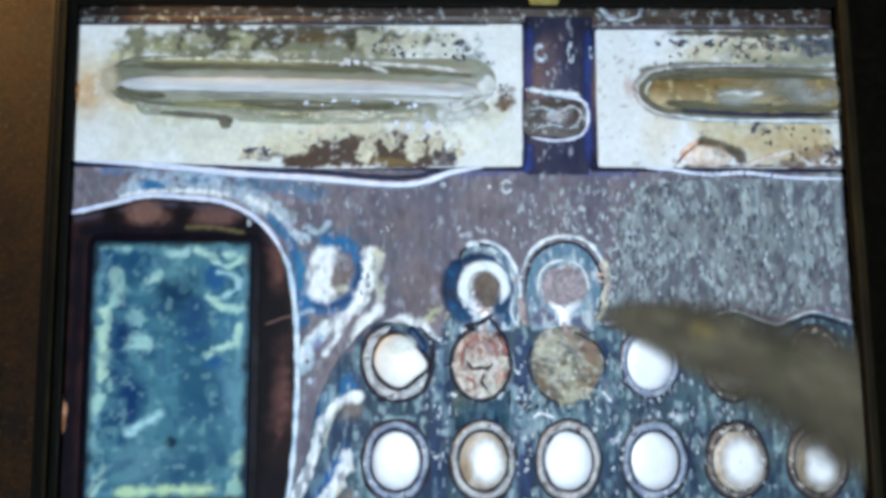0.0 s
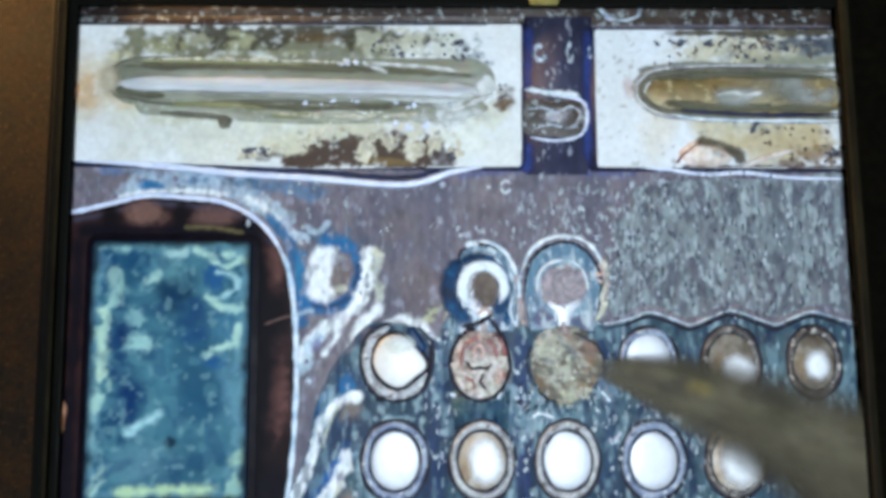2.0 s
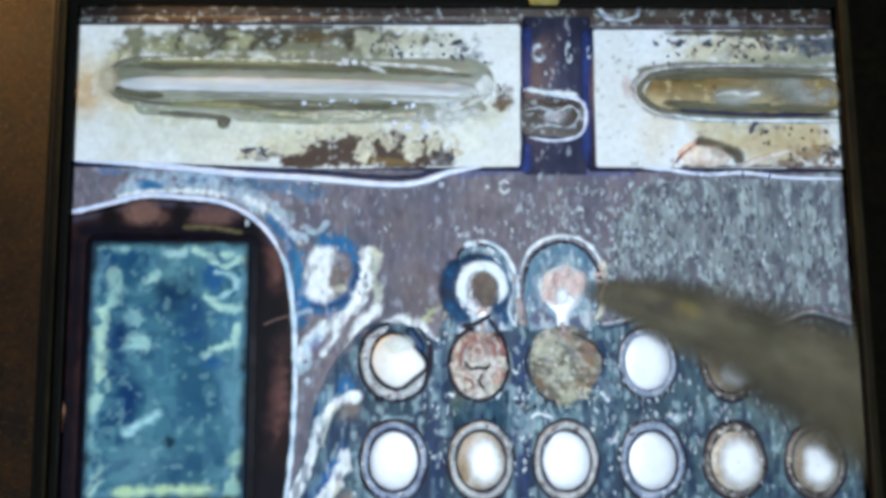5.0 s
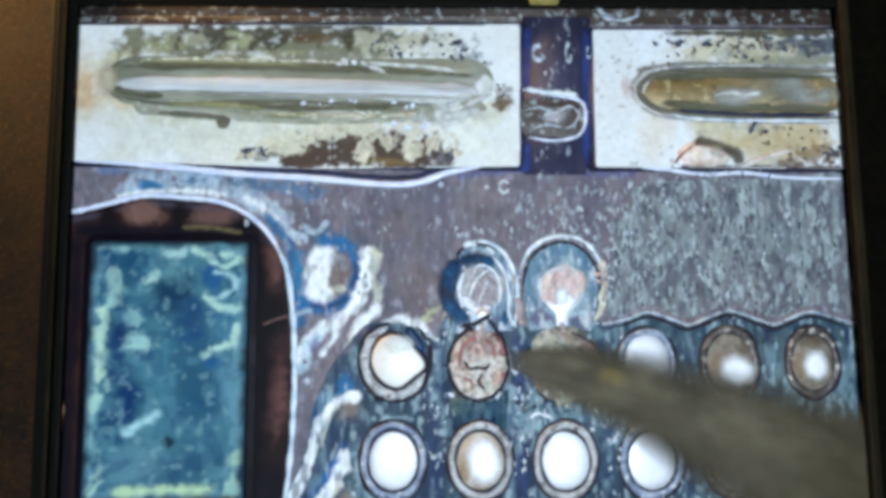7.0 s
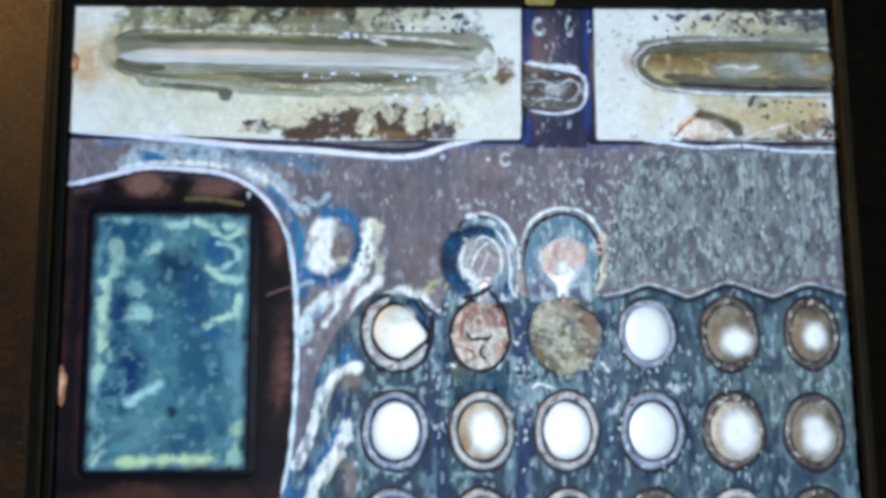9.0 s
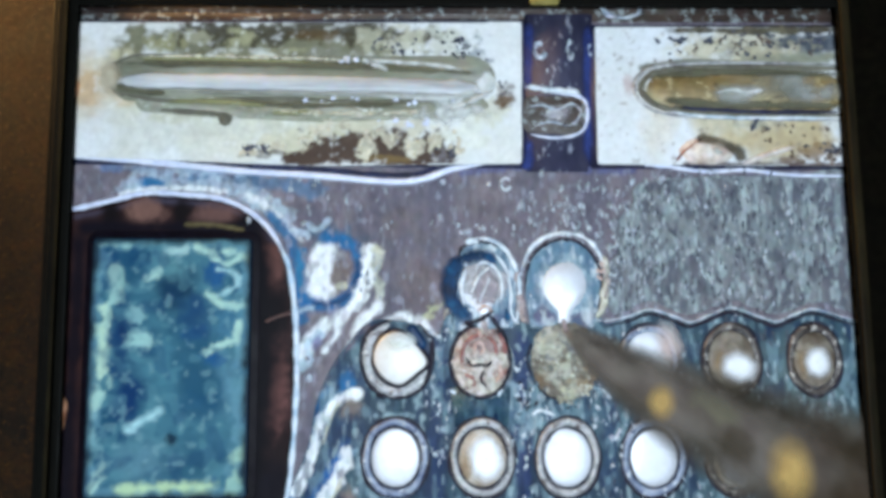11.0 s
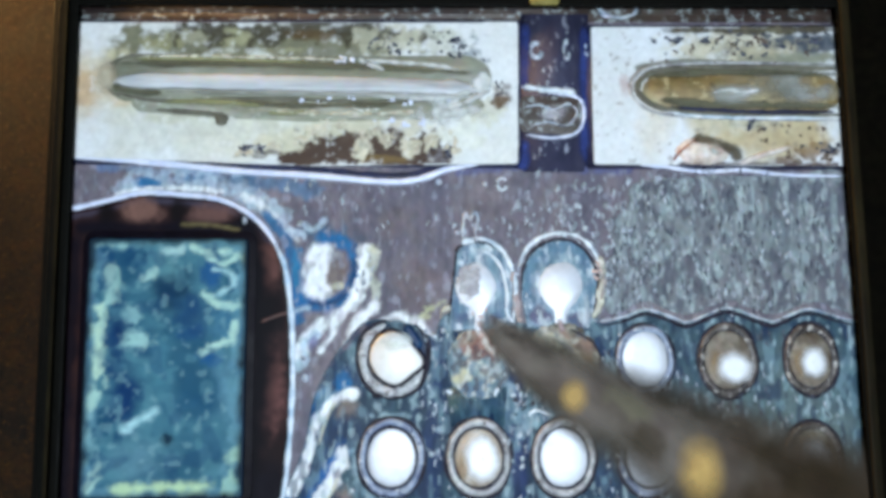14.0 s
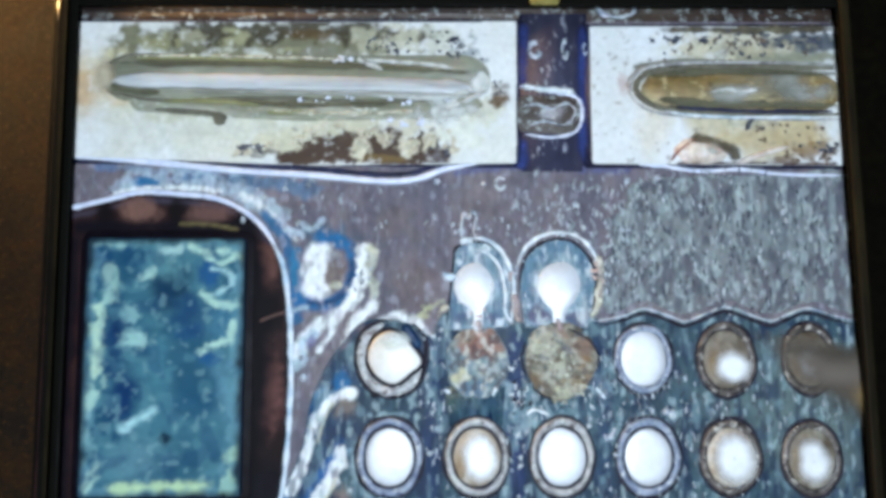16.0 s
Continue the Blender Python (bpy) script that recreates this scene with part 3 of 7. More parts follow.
rail("back_wall", rect(-0.105, 0.027, 0.267, 0.03), -0.0042, 0.0026)
rail("front_wall", rect(-0.105, -0.27, 0.267, -0.267), -0.0042, 0.0026)
rail("bottom_rail", rect(-0.10144, -0.27, 0.1024, -0.1562), 0.0026, LIP)
part("sensor_tab", slab(rounded([(0.0180, 0.00416), (0.0266, 0.00418), (0.0260, 0.00164), (0.0186, 0.00162)], 0.0008), 0.0151, 0.0155, 0.0002), M_TABY, display, "small dull yellow tab on the frame")

# ---- the board and its fields ----
# places on the board are fitted to the camera's view
board = rider("circuit_board", "mauve-grey circuit board, scratched and speckled, inside the display", "circuit board")
part("substrate", slab(rect(-0.1054, -0.186, 0.1066, 0.026), -0.0036, 0.0), M_BOARD, board, "mauve-grey speckled board face")
part("upper_band", slab(rect(-0.1052, -0.00023, 0.1064, 0.0255), 0.0, 0.0002), M_BAND, board, "dark brown band along the clips")

# the sunken teal field round the solder balls, with a scalloped edge
edge = spline([(-0.02993, -0.08857), (-0.02409, -0.08311), (-0.01309, -0.08412), (-0.00724, -0.0874), (-0.00348, -0.08159), (0.01281, -0.08177), (0.01646, -0.08446), (0.03367, -0.08201), (0.03687, -0.0847), (0.04262, -0.083), (0.04871, -0.08114), (0.05539, -0.08314), (0.0594, -0.08452),
               (0.06493, -0.08266), (0.07062, -0.08093), (0.07807, -0.0834), (0.08255, -0.08464), (0.08722, -0.08291), (0.09266, -0.08148), (0.10015, -0.08365), (0.10618, -0.08492), (0.10697, -0.08463)], 6)
field = edge + [(0.10274, -0.16694), (-0.05064, -0.16305)] + spline([(-0.04688, -0.12932), (-0.04062, -0.11552), (-0.03855, -0.10425), (-0.03427, -0.09429), (-0.02993, -0.08857)], 5)[:-1]
part("resist_field", slab(field, 0.0, 0.0003, 0.0001), M_TEAL, board, "dark teal scratched field round the solder balls")
part("field_edge", tube(spline([(0.033, -0.07978), (0.0351, -0.0838), (0.04262, -0.083), (0.04871, -0.08114), (0.05539, -0.08314), (0.0594, -0.08452), (0.06493, -0.08266), (0.07062, -0.08093), (0.07807, -0.0834), (0.08255, -0.08464),
                                (0.08722, -0.08291), (0.09266, -0.08148), (0.10015, -0.08365), (0.10618, -0.08492)], 8), 0.0003576, 0.5, wobble=0.8, z=0.0003), M_SHEEN, board, "pale scalloped resist edge")
# shade under the scalloped edge, drawn as a dark tube
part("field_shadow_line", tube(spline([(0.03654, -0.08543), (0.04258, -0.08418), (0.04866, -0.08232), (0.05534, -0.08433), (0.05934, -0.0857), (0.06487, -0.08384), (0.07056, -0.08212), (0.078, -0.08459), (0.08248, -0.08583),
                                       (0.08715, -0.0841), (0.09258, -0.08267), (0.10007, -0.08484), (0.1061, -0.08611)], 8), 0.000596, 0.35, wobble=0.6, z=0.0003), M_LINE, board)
grey = spline([(0.04705, -0.04744), (0.06558, -0.04568), (0.08882, -0.04549), (0.10546, -0.0462), (0.10586, -0.08102), (0.10032, -0.08126), (0.09278, -0.07968), (0.08268, -0.08256), (0.07072, -0.07915), (0.05949, -0.08259), (0.04879, -0.07921), (0.03891, -0.08207),
               (0.03698, -0.07313), (0.04107, -0.06416), (0.03902, -0.05809), (0.04528, -0.05356)], 6, closed=True)
part("mottled_field", slab([(x + 0.0006 * noise.noise((x * 500, y * 500, 1)), y + 0.0006 * noise.noise((x * 500, y * 500, 7))) for x, y in grey], 0.0, 0.00015, 0.0001),
     M_MOTTLE, board, "mottled grey scuffed field")

# beads of resist along the clips and round the die; their gleam is painted white
bead = [(-0.10396, -0.0397), (-0.08783, -0.04052), (-0.07308, -0.04195), (-0.05828, -0.04354), (-0.03897, -0.04485), (-0.01956, -0.04662), (-0.01056, -0.0459), (-0.003, -0.04334), (0.00609, -0.042)]
part("bright_bead", tube(spline(bead, 8), 0.0009685, 0.7, wobble=0.25), M_WHITE, board, "resist bead coloured white for its gleam, under the clip")
# the navy shade beside the bead is built as a dark tube
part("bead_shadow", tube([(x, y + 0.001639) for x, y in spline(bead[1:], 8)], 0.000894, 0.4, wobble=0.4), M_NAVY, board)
part("bright_bead", tube(spline([(0.04726, -0.04234), (0.05492, -0.04284), (0.06565, -0.04429), (0.0765, -0.04388), (0.08883, -0.04533), (0.10612, -0.04573)], 8), 0.000596, 0.7, wobble=0.4), M_WHITE, board)
rim = [(-0.10625, -0.05377), (-0.1012, -0.05336), (-0.09184, -0.05118), (-0.08286, -0.04929), (-0.07288, -0.0498), (-0.0633, -0.05106), (-0.05544, -0.05486), (-0.04991, -0.06043), (-0.04615, -0.06789), (-0.04428, -0.07821), (-0.04359, -0.08985), (-0.04347, -0.10133), (-0.04421, -0.11405), (-0.04523, -0.1252), (-0.04819, -0.13753)]
part("underfill_rim", tube(spline(rim[:9], 8), 0.000745, 0.7, wobble=0.4, z=0.0002), M_WHITE, board, "underfill rim coloured white for its gleam")
part("underfill_rim", ribbon(spline(rim[7:], 8), 0.0010, 0.00036, 0.3), M_MILK, board, "thin pale rim of the underfill")
underfill = part("underfill", slab(spline(rim, 6) + [(-0.05513, -0.14283), (-0.10704, -0.14169)], 0.0, 0.00025), M_MOAT, board, "dark brown underfill round the die")
part("scratch", tube(spline([(-0.05179, -0.08323), (-0.04818, -0.08181), (-0.04397, -0.08069)], 6), 0.00034, 0.4, z=0.0004), M_COPPER, underfill)
# orange reflections at the frame's inner edge, put in as coloured lumps
part("amber_glob", lathe([(1, 0), (0.9, 0.0008), (0.5, 0.0013), (0.1, 0.0014)], 0.001341, 0.005066, cx=-0.10256, cy=-0.10538, wobble=0.3), M_ORANGE_GLINT, board, "small lump coloured as an orange glint")
part("amber_glob", lathe([(1, 0.0), (0.9, 0.0014), (0.5, 0.002), (0.1, 0.0021)], 0.001192, 0.002682, cx=-0.10239, cy=-0.02107, wobble=0.3), M_ORANGE_GLINT, board)

# grit all over the board
part("grit", crumbs([(*(-0.00313, -0.05325), 0.06258, 0.00745, 24), (*(0.07075, -0.0644), 0.030545, 0.01639, 90), (*(0.02715, -0.04963), 0.01341, 0.00596, 60), (*(0.04037, -0.06264), 0.00596, 0.01341, 60), (*(0.01634, -0.05792), 0.00447, 0.00596, 16), (*(0.06079, -0.04905), 0.01788, 0.005066, 70), (*(-0.0419, -0.04998), 0.01341, 0.005066, 30),
                     (*(0.03742, -0.10252), 0.06258, 0.02086, 45), (*(0.03359, -0.12809), 0.06258, 0.0149, 30), (*(-0.02408, -0.07105), 0.003576, 0.00894, 16), (*(0.02662, -0.01455), 0.00745, 0.01639, 10),
                     (*(0.03859, -0.07015), 0.003576, 0.00894, 14)],
                    0.00018, 0.00048, 0.0003, 5, tall=2.6), M_GRIT, board, "pale grit and scratches")["kind"] = "stuff"
part("tiny_ring", lathe([(1, 0.0), (0.95, 0.0004), (0.7, 0.0005), (0.55, 0.0002)], 0.001639, 0.002086, n=20, arc=0.85, start=0.6, cx=0.01143, cy=-0.0474), M_SHEEN, board)
for x, y, r in ((*(0.0069, -0.04737), 0.000596), (*(-0.00545, -0.04669), 0.000894), (*(-0.04033, -0.0978), 0.001043), (*(-0.04081, -0.09277), 0.000745), (*(0.05498, -0.10856), 0.001341), (*(0.05353, -0.10781), 0.000894)):
    part("droplet", lathe([(1, 0.0), (0.8, 0.0004), (0.3, 0.0006)], r, r * 1.1, n=14, cx=x, cy=y), M_SHEEN, board)

WHITE, MILKY, BLUE, NAVY, SLATE, UMBER, CREAMY = (226, 232, 234), (172, 192, 206), (26, 98, 148), (14, 50, 90), (72, 100, 120), (112, 96, 92), (196, 196, 170)
# blue haze along the beads is painted in among the residue
face = [spot((-0.01134, -0.07422), 46, 90, (106, 93, 92), 0.55, 0.5, 0.004), spot((-0.0179, -0.05769), 60, 40, (110, 99, 100), 0.5, 0.5, 0.004), spot((0.00613, -0.05325), 60, 40, (96, 88, 92), 0.5, 0.5, 0.004), spot((-0.03277, -0.05156), 70, 30, (112, 106, 116), 0.5, 0.5), spot((-0.09754, -0.04453), 60, 30, (92, 90, 100), 0.6, 0.3),
        streak([(-0.07274, -0.04414), (-0.05651, -0.04631), (-0.03873, -0.04881)], 22, (76, 116, 150), 0.65, 0.8), streak([(-0.09471, -0.04227), (-0.08595, -0.04289), (-0.07714, -0.04413)], 9, (96, 120, 156), 0.7, 0.6), streak([(0.00024, -0.04434), (0.00783, -0.04328), (0.01544, -0.04253)], 10, (88, 96, 140), 0.7, 0.4), streak([(0.02763, -0.04333), (0.0368, -0.04382), (0.04603, -0.04385)], 10, (84, 90, 134), 0.7, 0.4)]
face += [streak([(-0.08798, -0.04757), (-0.07854, -0.04624), (-0.06828, -0.04628), (-0.05794, -0.04873), (-0.05052, -0.05269), (-0.04635, -0.05678)], 22, MILKY, 0.8, 0.9, 0.0020), streak([(-0.08591, -0.04411), (-0.07715, -0.04352), (-0.06833, -0.04415)], 10, MILKY, 0.55, 0.9), spot((-0.08117, -0.04639), 34, 13, (28, 104, 150), 0.95, 0.5), spot((-0.07051, -0.04536), 40, 8, (70, 112, 152), 0.7, 0.7),
         streak([(-0.08937, -0.04952), (-0.08286, -0.04834), (-0.07264, -0.04808), (-0.06235, -0.04902)], 6, WHITE, 0.9, 0.7), streak([(-0.05645, -0.04995), (-0.0508, -0.0539), (-0.04678, -0.05783), (-0.04306, -0.06175)], 9, WHITE, 0.8, 1.0), streak([(-0.05078, -0.05526), (-0.0463, -0.06083), (-0.04359, -0.06801), (-0.04264, -0.07542), (-0.04243, -0.08276)], 15, (34, 96, 140), 0.9, 0.4)]
# round the via; the white gleams beside it are painted in
face += [spot((-0.03422, -0.06091), 66, 24, SLATE, 0.85, 0.6), streak([(-0.04088, -0.05786), (-0.03836, -0.05938), (-0.03572, -0.05699)], 7, MILKY, 0.8, 0.9), streak([(-0.04679, -0.05678), (-0.04381, -0.0598), (-0.04159, -0.06086)], 8, MILKY, 0.8, 0.9), streak([(-0.04264, -0.07542), (-0.0397, -0.07839), (-0.03415, -0.07903), (-0.02918, -0.07554), (-0.02712, -0.07037), (-0.02801, -0.06544), (-0.03097, -0.06273), (-0.03569, -0.0615)], 20, BLUE, 0.95, 0.3),
         streak([(-0.03853, -0.0784), (-0.03269, -0.07816), (-0.0283, -0.07289), (-0.02771, -0.06739)], 9, NAVY, 0.8, 0.4), streak([(-0.04215, -0.06504), (-0.0427, -0.0695), (-0.04221, -0.07469)], 12, (38, 112, 154), 0.9, 0.3), spot((-0.03624, -0.07045), 40, 54, (230, 236, 240), 1.0, 0.3, 0.003, 0.3), spot((-0.03250, -0.07077), 23, 39, (104, 92, 88), 0.95, 0.35, 0.002, 0.5), spot((-0.03211, -0.07433), 14, 9, CREAMY, 0.8, 0.6)]
face += [streak([(-0.02505, -0.06487), (-0.02535, -0.06994), (-0.02638, -0.07527), (-0.03005, -0.08025), (-0.03486, -0.08343), (-0.03906, -0.08688), (-0.04163, -0.09222)], 15, WHITE, 1.0, 0.5, 0.002, 0.5),
         streak([(-0.03238, -0.0817), (-0.03354, -0.08651), (-0.03613, -0.09084)], 9, WHITE, 0.9, 0.5), streak([(-0.03761, -0.08646), (-0.04021, -0.08891), (-0.04018, -0.09297), (-0.04219, -0.09467)], 10, MILKY, 0.9, 0.7),
         streak([(-0.02242, -0.0793), (-0.02609, -0.08293), (-0.02799, -0.08657), (-0.02916, -0.09093)], 14, WHITE, 0.95, 0.5),
         streak([(-0.02268, -0.06458), (-0.02329, -0.07115), (-0.02242, -0.07634)], 12, (190, 196, 180), 0.75, 1.1, 0.0024), spot((-0.02268, -0.06488), 16, 12, CREAMY, 0.9, 0.6)]
face += [spot((-0.03847, -0.08893), 10, 24, (120, 122, 158), 0.85, 0.4, 0.002, 0.6, -25), streak([(-0.01803, -0.08375), (-0.01215, -0.08308), (-0.0074, -0.08018), (-0.00473, -0.07903)], 9, (186, 192, 150), 0.7, 1.0),
         streak([(-0.04289, -0.08056), (-0.03969, -0.07957)], 9, MILKY, 0.8, 0.8)]
face += [spot((-0.02683, -0.09458), 34, 60, (98, 90, 94), 0.6, 0.4), streak([(-0.02683, -0.09023), (-0.0239, -0.08589), (-0.01803, -0.08331), (-0.01216, -0.08426), (-0.00853, -0.08899)], 15, WHITE, 0.95, 0.6, 0.002, 0.6), fleck((146, 148, 162), 0.20, 0.0012, 0.4, 0.55), fleck((80, 76, 88), 0.28, 0.0018, 0.5, 0.4)]
sheet("worn_face", rect(-0.1052, -0.14, 0.1064, -0.0005), 0.00004, 0.0004, ((96, 93, 105), (122, 114, 120)), face, board, M_STAINED, "mauve-grey speckled face with blue and white residue and painted gleams", 0.008, 0.4)
# over the teal field: navy between the left columns, grey-green to the right, two troughs beside the underfill with
# their gleams painted white
teal = [streak([(-0.046, -0.1285), (-0.04062, -0.11552), (-0.03855, -0.10425), (-0.03427, -0.09429), (-0.02993, -0.08857), (-0.02600, -0.0850)], 14, (102, 97, 107), 0.97, 0.8, 0.002, 0.8),
        spot((0.08102, -0.10628), 200, 190, (98, 116, 116), 0.85, 0.5, 0.006, 1.0), spot((0.09375, -0.11958), 110, 180, (94, 110, 110), 0.85, 0.5, 0.006, 1.0), spot((0.05723, -0.13175), 120, 60, (80, 104, 110), 0.6, 0.6, 0.004),
        spot((0.03751, -0.10852), 60, 90, (86, 114, 124), 0.5, 0.7, 0.003), streak([(-0.00629, -0.08682), (-0.00675, -0.10064), (-0.00778, -0.11495), (-0.00825, -0.13182)], 26, (36, 56, 92), 0.75, 0.6, 0.0024)]
teal += [streak([(0.01436, -0.08926), (0.01343, -0.10382), (0.01398, -0.11817), (0.01362, -0.13367)], 26, (34, 50, 92), 0.8, 0.6, 0.0024), spot((0.03746, -0.08953), 40, 30, (50, 78, 108), 0.7, 0.5),
         spot((-0.02973, -0.09743), 60, 34, (40, 66, 96), 0.75, 0.5), spot((-0.03258, -0.1124), 50, 50, (44, 66, 96), 0.7, 0.5)]
teal += [spot((-0.03911, -0.10018), 40, 44, (100, 92, 96), 0.9, 0.4), streak([(-0.03088, -0.09886), (-0.03621, -0.10309), (-0.03934, -0.10874), (-0.04143, -0.11578), (-0.04365, -0.12275), (-0.04585, -0.12967), (-0.0472, -0.13516)], 22, BLUE, 0.95, 0.35), streak([(-0.03319, -0.10026), (-0.03807, -0.10592), (-0.04031, -0.11298), (-0.04254, -0.11998), (-0.04503, -0.12621)], 8, NAVY, 0.8, 0.5), streak([(-0.02999, -0.11485), (-0.03398, -0.12083), (-0.03822, -0.12704), (-0.0424, -0.13526)], 20, (38, 92, 148), 0.95, 0.35), streak([(-0.03171, -0.11383), (-0.03613, -0.11869), (-0.04036, -0.12491)], 12, NAVY, 0.7, 0.5)]
teal += [streak([(-0.02827, -0.10206), (-0.03203, -0.10272), (-0.03519, -0.10596), (-0.03789, -0.1109), (-0.03929, -0.11652), (-0.0411, -0.1214), (-0.0439, -0.12582)], 13, WHITE, 0.97, 0.6, 0.0022, 0.6), streak([(-0.03027, -0.11668), (-0.03155, -0.12088), (-0.03396, -0.12503), (-0.0375, -0.12914), (-0.04099, -0.13529)], 14, WHITE, 0.97, 0.6, 0.0022, 0.6), spot((-0.02943, -0.10562), 26, 24, (122, 112, 106), 0.95, 0.35), spot((-0.03053, -0.12998), 26, 50, (118, 108, 104), 0.95, 0.35),
         streak([(-0.03289, -0.10428), (-0.03518, -0.10909), (-0.03673, -0.11417)], 4, CREAMY, 0.8, 0.5), streak([(-0.03169, -0.1227), (-0.03367, -0.12685), (-0.03593, -0.1307)], 4, CREAMY, 0.8, 0.5), streak([(-0.04587, -0.12717), (-0.04668, -0.13103), (-0.04748, -0.13515)], 9, MILKY, 0.9, 0.5)]
for x, y, rx, ry in ((*(-0.01968, -0.12769), 50, 10), (*(0.00258, -0.12897), 44, 8), (*(-0.0274, -0.11744), 10, 50), (*(0.01185, -0.10235), 14, 40), (*(0.01682, -0.10964), 30, 34), (*(0.03703, -0.10126), 26, 30), (*(-0.0196, -0.10763), 40, 7), (*(0.00368, -0.10771), 40, 7), (*(0.02569, -0.10834), 40, 8), (*(0.0479, -0.10869), 20, 8), (*(0.0546, -0.10879), 12, 14)):
    teal.append(spot((x, y), rx, ry, (150, 176, 186), 0.7, 1.0, 0.0016))
teal.append(spot((0.020, -0.1080), 170, 34, (86, 118, 130), 0.6, 0.9, 0.0024))
teal.append(streak([(0.03667, -0.0865), (0.0368, -0.100), (0.0366, -0.114), (0.0366, -0.134)], 20, (34, 54, 88), 0.6, 0.7, 0.0024))
teal += [fleck((112, 140, 150), 0.34, 0.0017, 0.35, 0.55), fleck((20, 38, 68), 0.41, 0.0019, 0.35, 0.6), fleck((150, 172, 178), 0.19, 0.0012, 0.4, 0.65)]
sheet("scored_skin", inset(field, 0.0003), 0.00033, 0.0004, ((27, 48, 68), (57, 82, 94)), teal, board, M_STAINED, "dark teal skin, scored and stained, with two blue troughs and painted gleams", 0.004, 0.35)
scuffs = [spot((0.05479, -0.05502), 90, 60, (128, 136, 138), 0.5, 0.7, 0.003), spot((0.09537, -0.05055), 80, 40, (80, 84, 98), 0.6, 0.7, 0.003), spot((0.07211, -0.07647), 160, 40, (112, 112, 116), 0.5, 0.6, 0.003), spot((0.04486, -0.07321), 50, 60, (104, 104, 110), 0.5, 0.6), spot((0.08523, -0.06287), 110, 60, (120, 132, 134), 0.45, 0.7, 0.003),
          fleck((146, 162, 164), 0.38, 0.0016, 0.38, 0.6), fleck((74, 78, 90), 0.40, 0.0018, 0.4, 0.6), fleck((170, 184, 184), 0.24, 0.0012, 0.4, 0.6)]
sheet("scuffed_skin", inset(grey, 0.0004), 0.00018, 0.0004, ((95, 97, 105), (124, 131, 134)), scuffs, board, M_STAINED, "mottled grey skin, scuffed in upright strokes", 0.003, 0.35)
# sheen under the rim and reflection on the upper patches are put in as colour
moat = [streak([(x + 0.0004, y - 0.0022) for x, y in rim[1:8]], 9, (70, 68, 84), 0.6, 0.5, 0.004, 1.0), spot((-0.0834, -0.05434), 48, 34, (122, 90, 80), 0.9, 0.3), spot((-0.06516, -0.05518), 60, 30, (106, 78, 72), 0.85, 0.3),
        spot((-0.0503, -0.06944), 28, 56, (104, 70, 64), 0.9, 0.3), spot((-0.04847, -0.10005), 28, 100, (100, 66, 62), 0.9, 0.4), spot((-0.1001, -0.08791), 26, 140, (72, 42, 34), 0.8, 0.4),
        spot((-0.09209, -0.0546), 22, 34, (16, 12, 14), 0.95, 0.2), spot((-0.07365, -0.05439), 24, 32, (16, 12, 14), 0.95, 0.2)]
# the die's shadow along its sides, painted as soft black streaks
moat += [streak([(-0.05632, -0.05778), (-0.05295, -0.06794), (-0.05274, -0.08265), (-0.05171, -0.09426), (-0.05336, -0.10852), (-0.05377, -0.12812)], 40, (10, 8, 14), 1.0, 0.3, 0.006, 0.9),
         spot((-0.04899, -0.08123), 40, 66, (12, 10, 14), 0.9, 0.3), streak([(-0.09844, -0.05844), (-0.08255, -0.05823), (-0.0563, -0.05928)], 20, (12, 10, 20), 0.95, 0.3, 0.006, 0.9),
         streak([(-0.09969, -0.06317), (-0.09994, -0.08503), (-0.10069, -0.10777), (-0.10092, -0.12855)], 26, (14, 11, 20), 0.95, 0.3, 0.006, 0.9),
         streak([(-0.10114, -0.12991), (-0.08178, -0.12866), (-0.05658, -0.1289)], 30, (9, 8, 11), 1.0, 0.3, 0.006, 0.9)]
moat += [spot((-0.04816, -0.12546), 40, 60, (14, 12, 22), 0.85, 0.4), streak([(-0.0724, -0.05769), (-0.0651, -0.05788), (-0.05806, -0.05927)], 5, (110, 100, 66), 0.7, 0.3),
         spot((-0.08167, -0.13237), 80, 24, (70, 42, 40), 0.7, 0.4)]
sheet("moat_skin", spline(rim, 6) + [(-0.05513, -0.14283), (-0.1052, -0.1417), (-0.1052, -0.0540)], 0.00029, 0.0005, ((29, 19, 20), (50, 32, 32)), moat, underfill, M_TONED_SOFT, "dark brown skin with black patches and painted shade round the die", 0.012, 1.0)

part("white_fleck", crumbs([(*(0.01609, -0.06845), 0.002384, 0.01043, 20), (*(0.03864, -0.06865), 0.002682, 0.00894, 24), (*(0.00429, -0.05904), 0.00745, 0.002086, 20), (*(0.02686, -0.05951), 0.00894, 0.002384, 30), (*(-0.0065, -0.08741), 0.003278, 0.00298, 14), (*(0.01386, -0.10073), 0.003576, 0.00894, 30),
                               (*(-0.00675, -0.11043), 0.003576, 0.00894, 20), (*(0.03711, -0.11114), 0.00447, 0.01043, 30), (*(0.01487, -0.12071), 0.002384, 0.00894, 20)], 0.0002, 0.00042, 0.0006, 31, tall=2.0), M_SHEEN, board, "white flecks round the pads")["kind"] = "stuff"

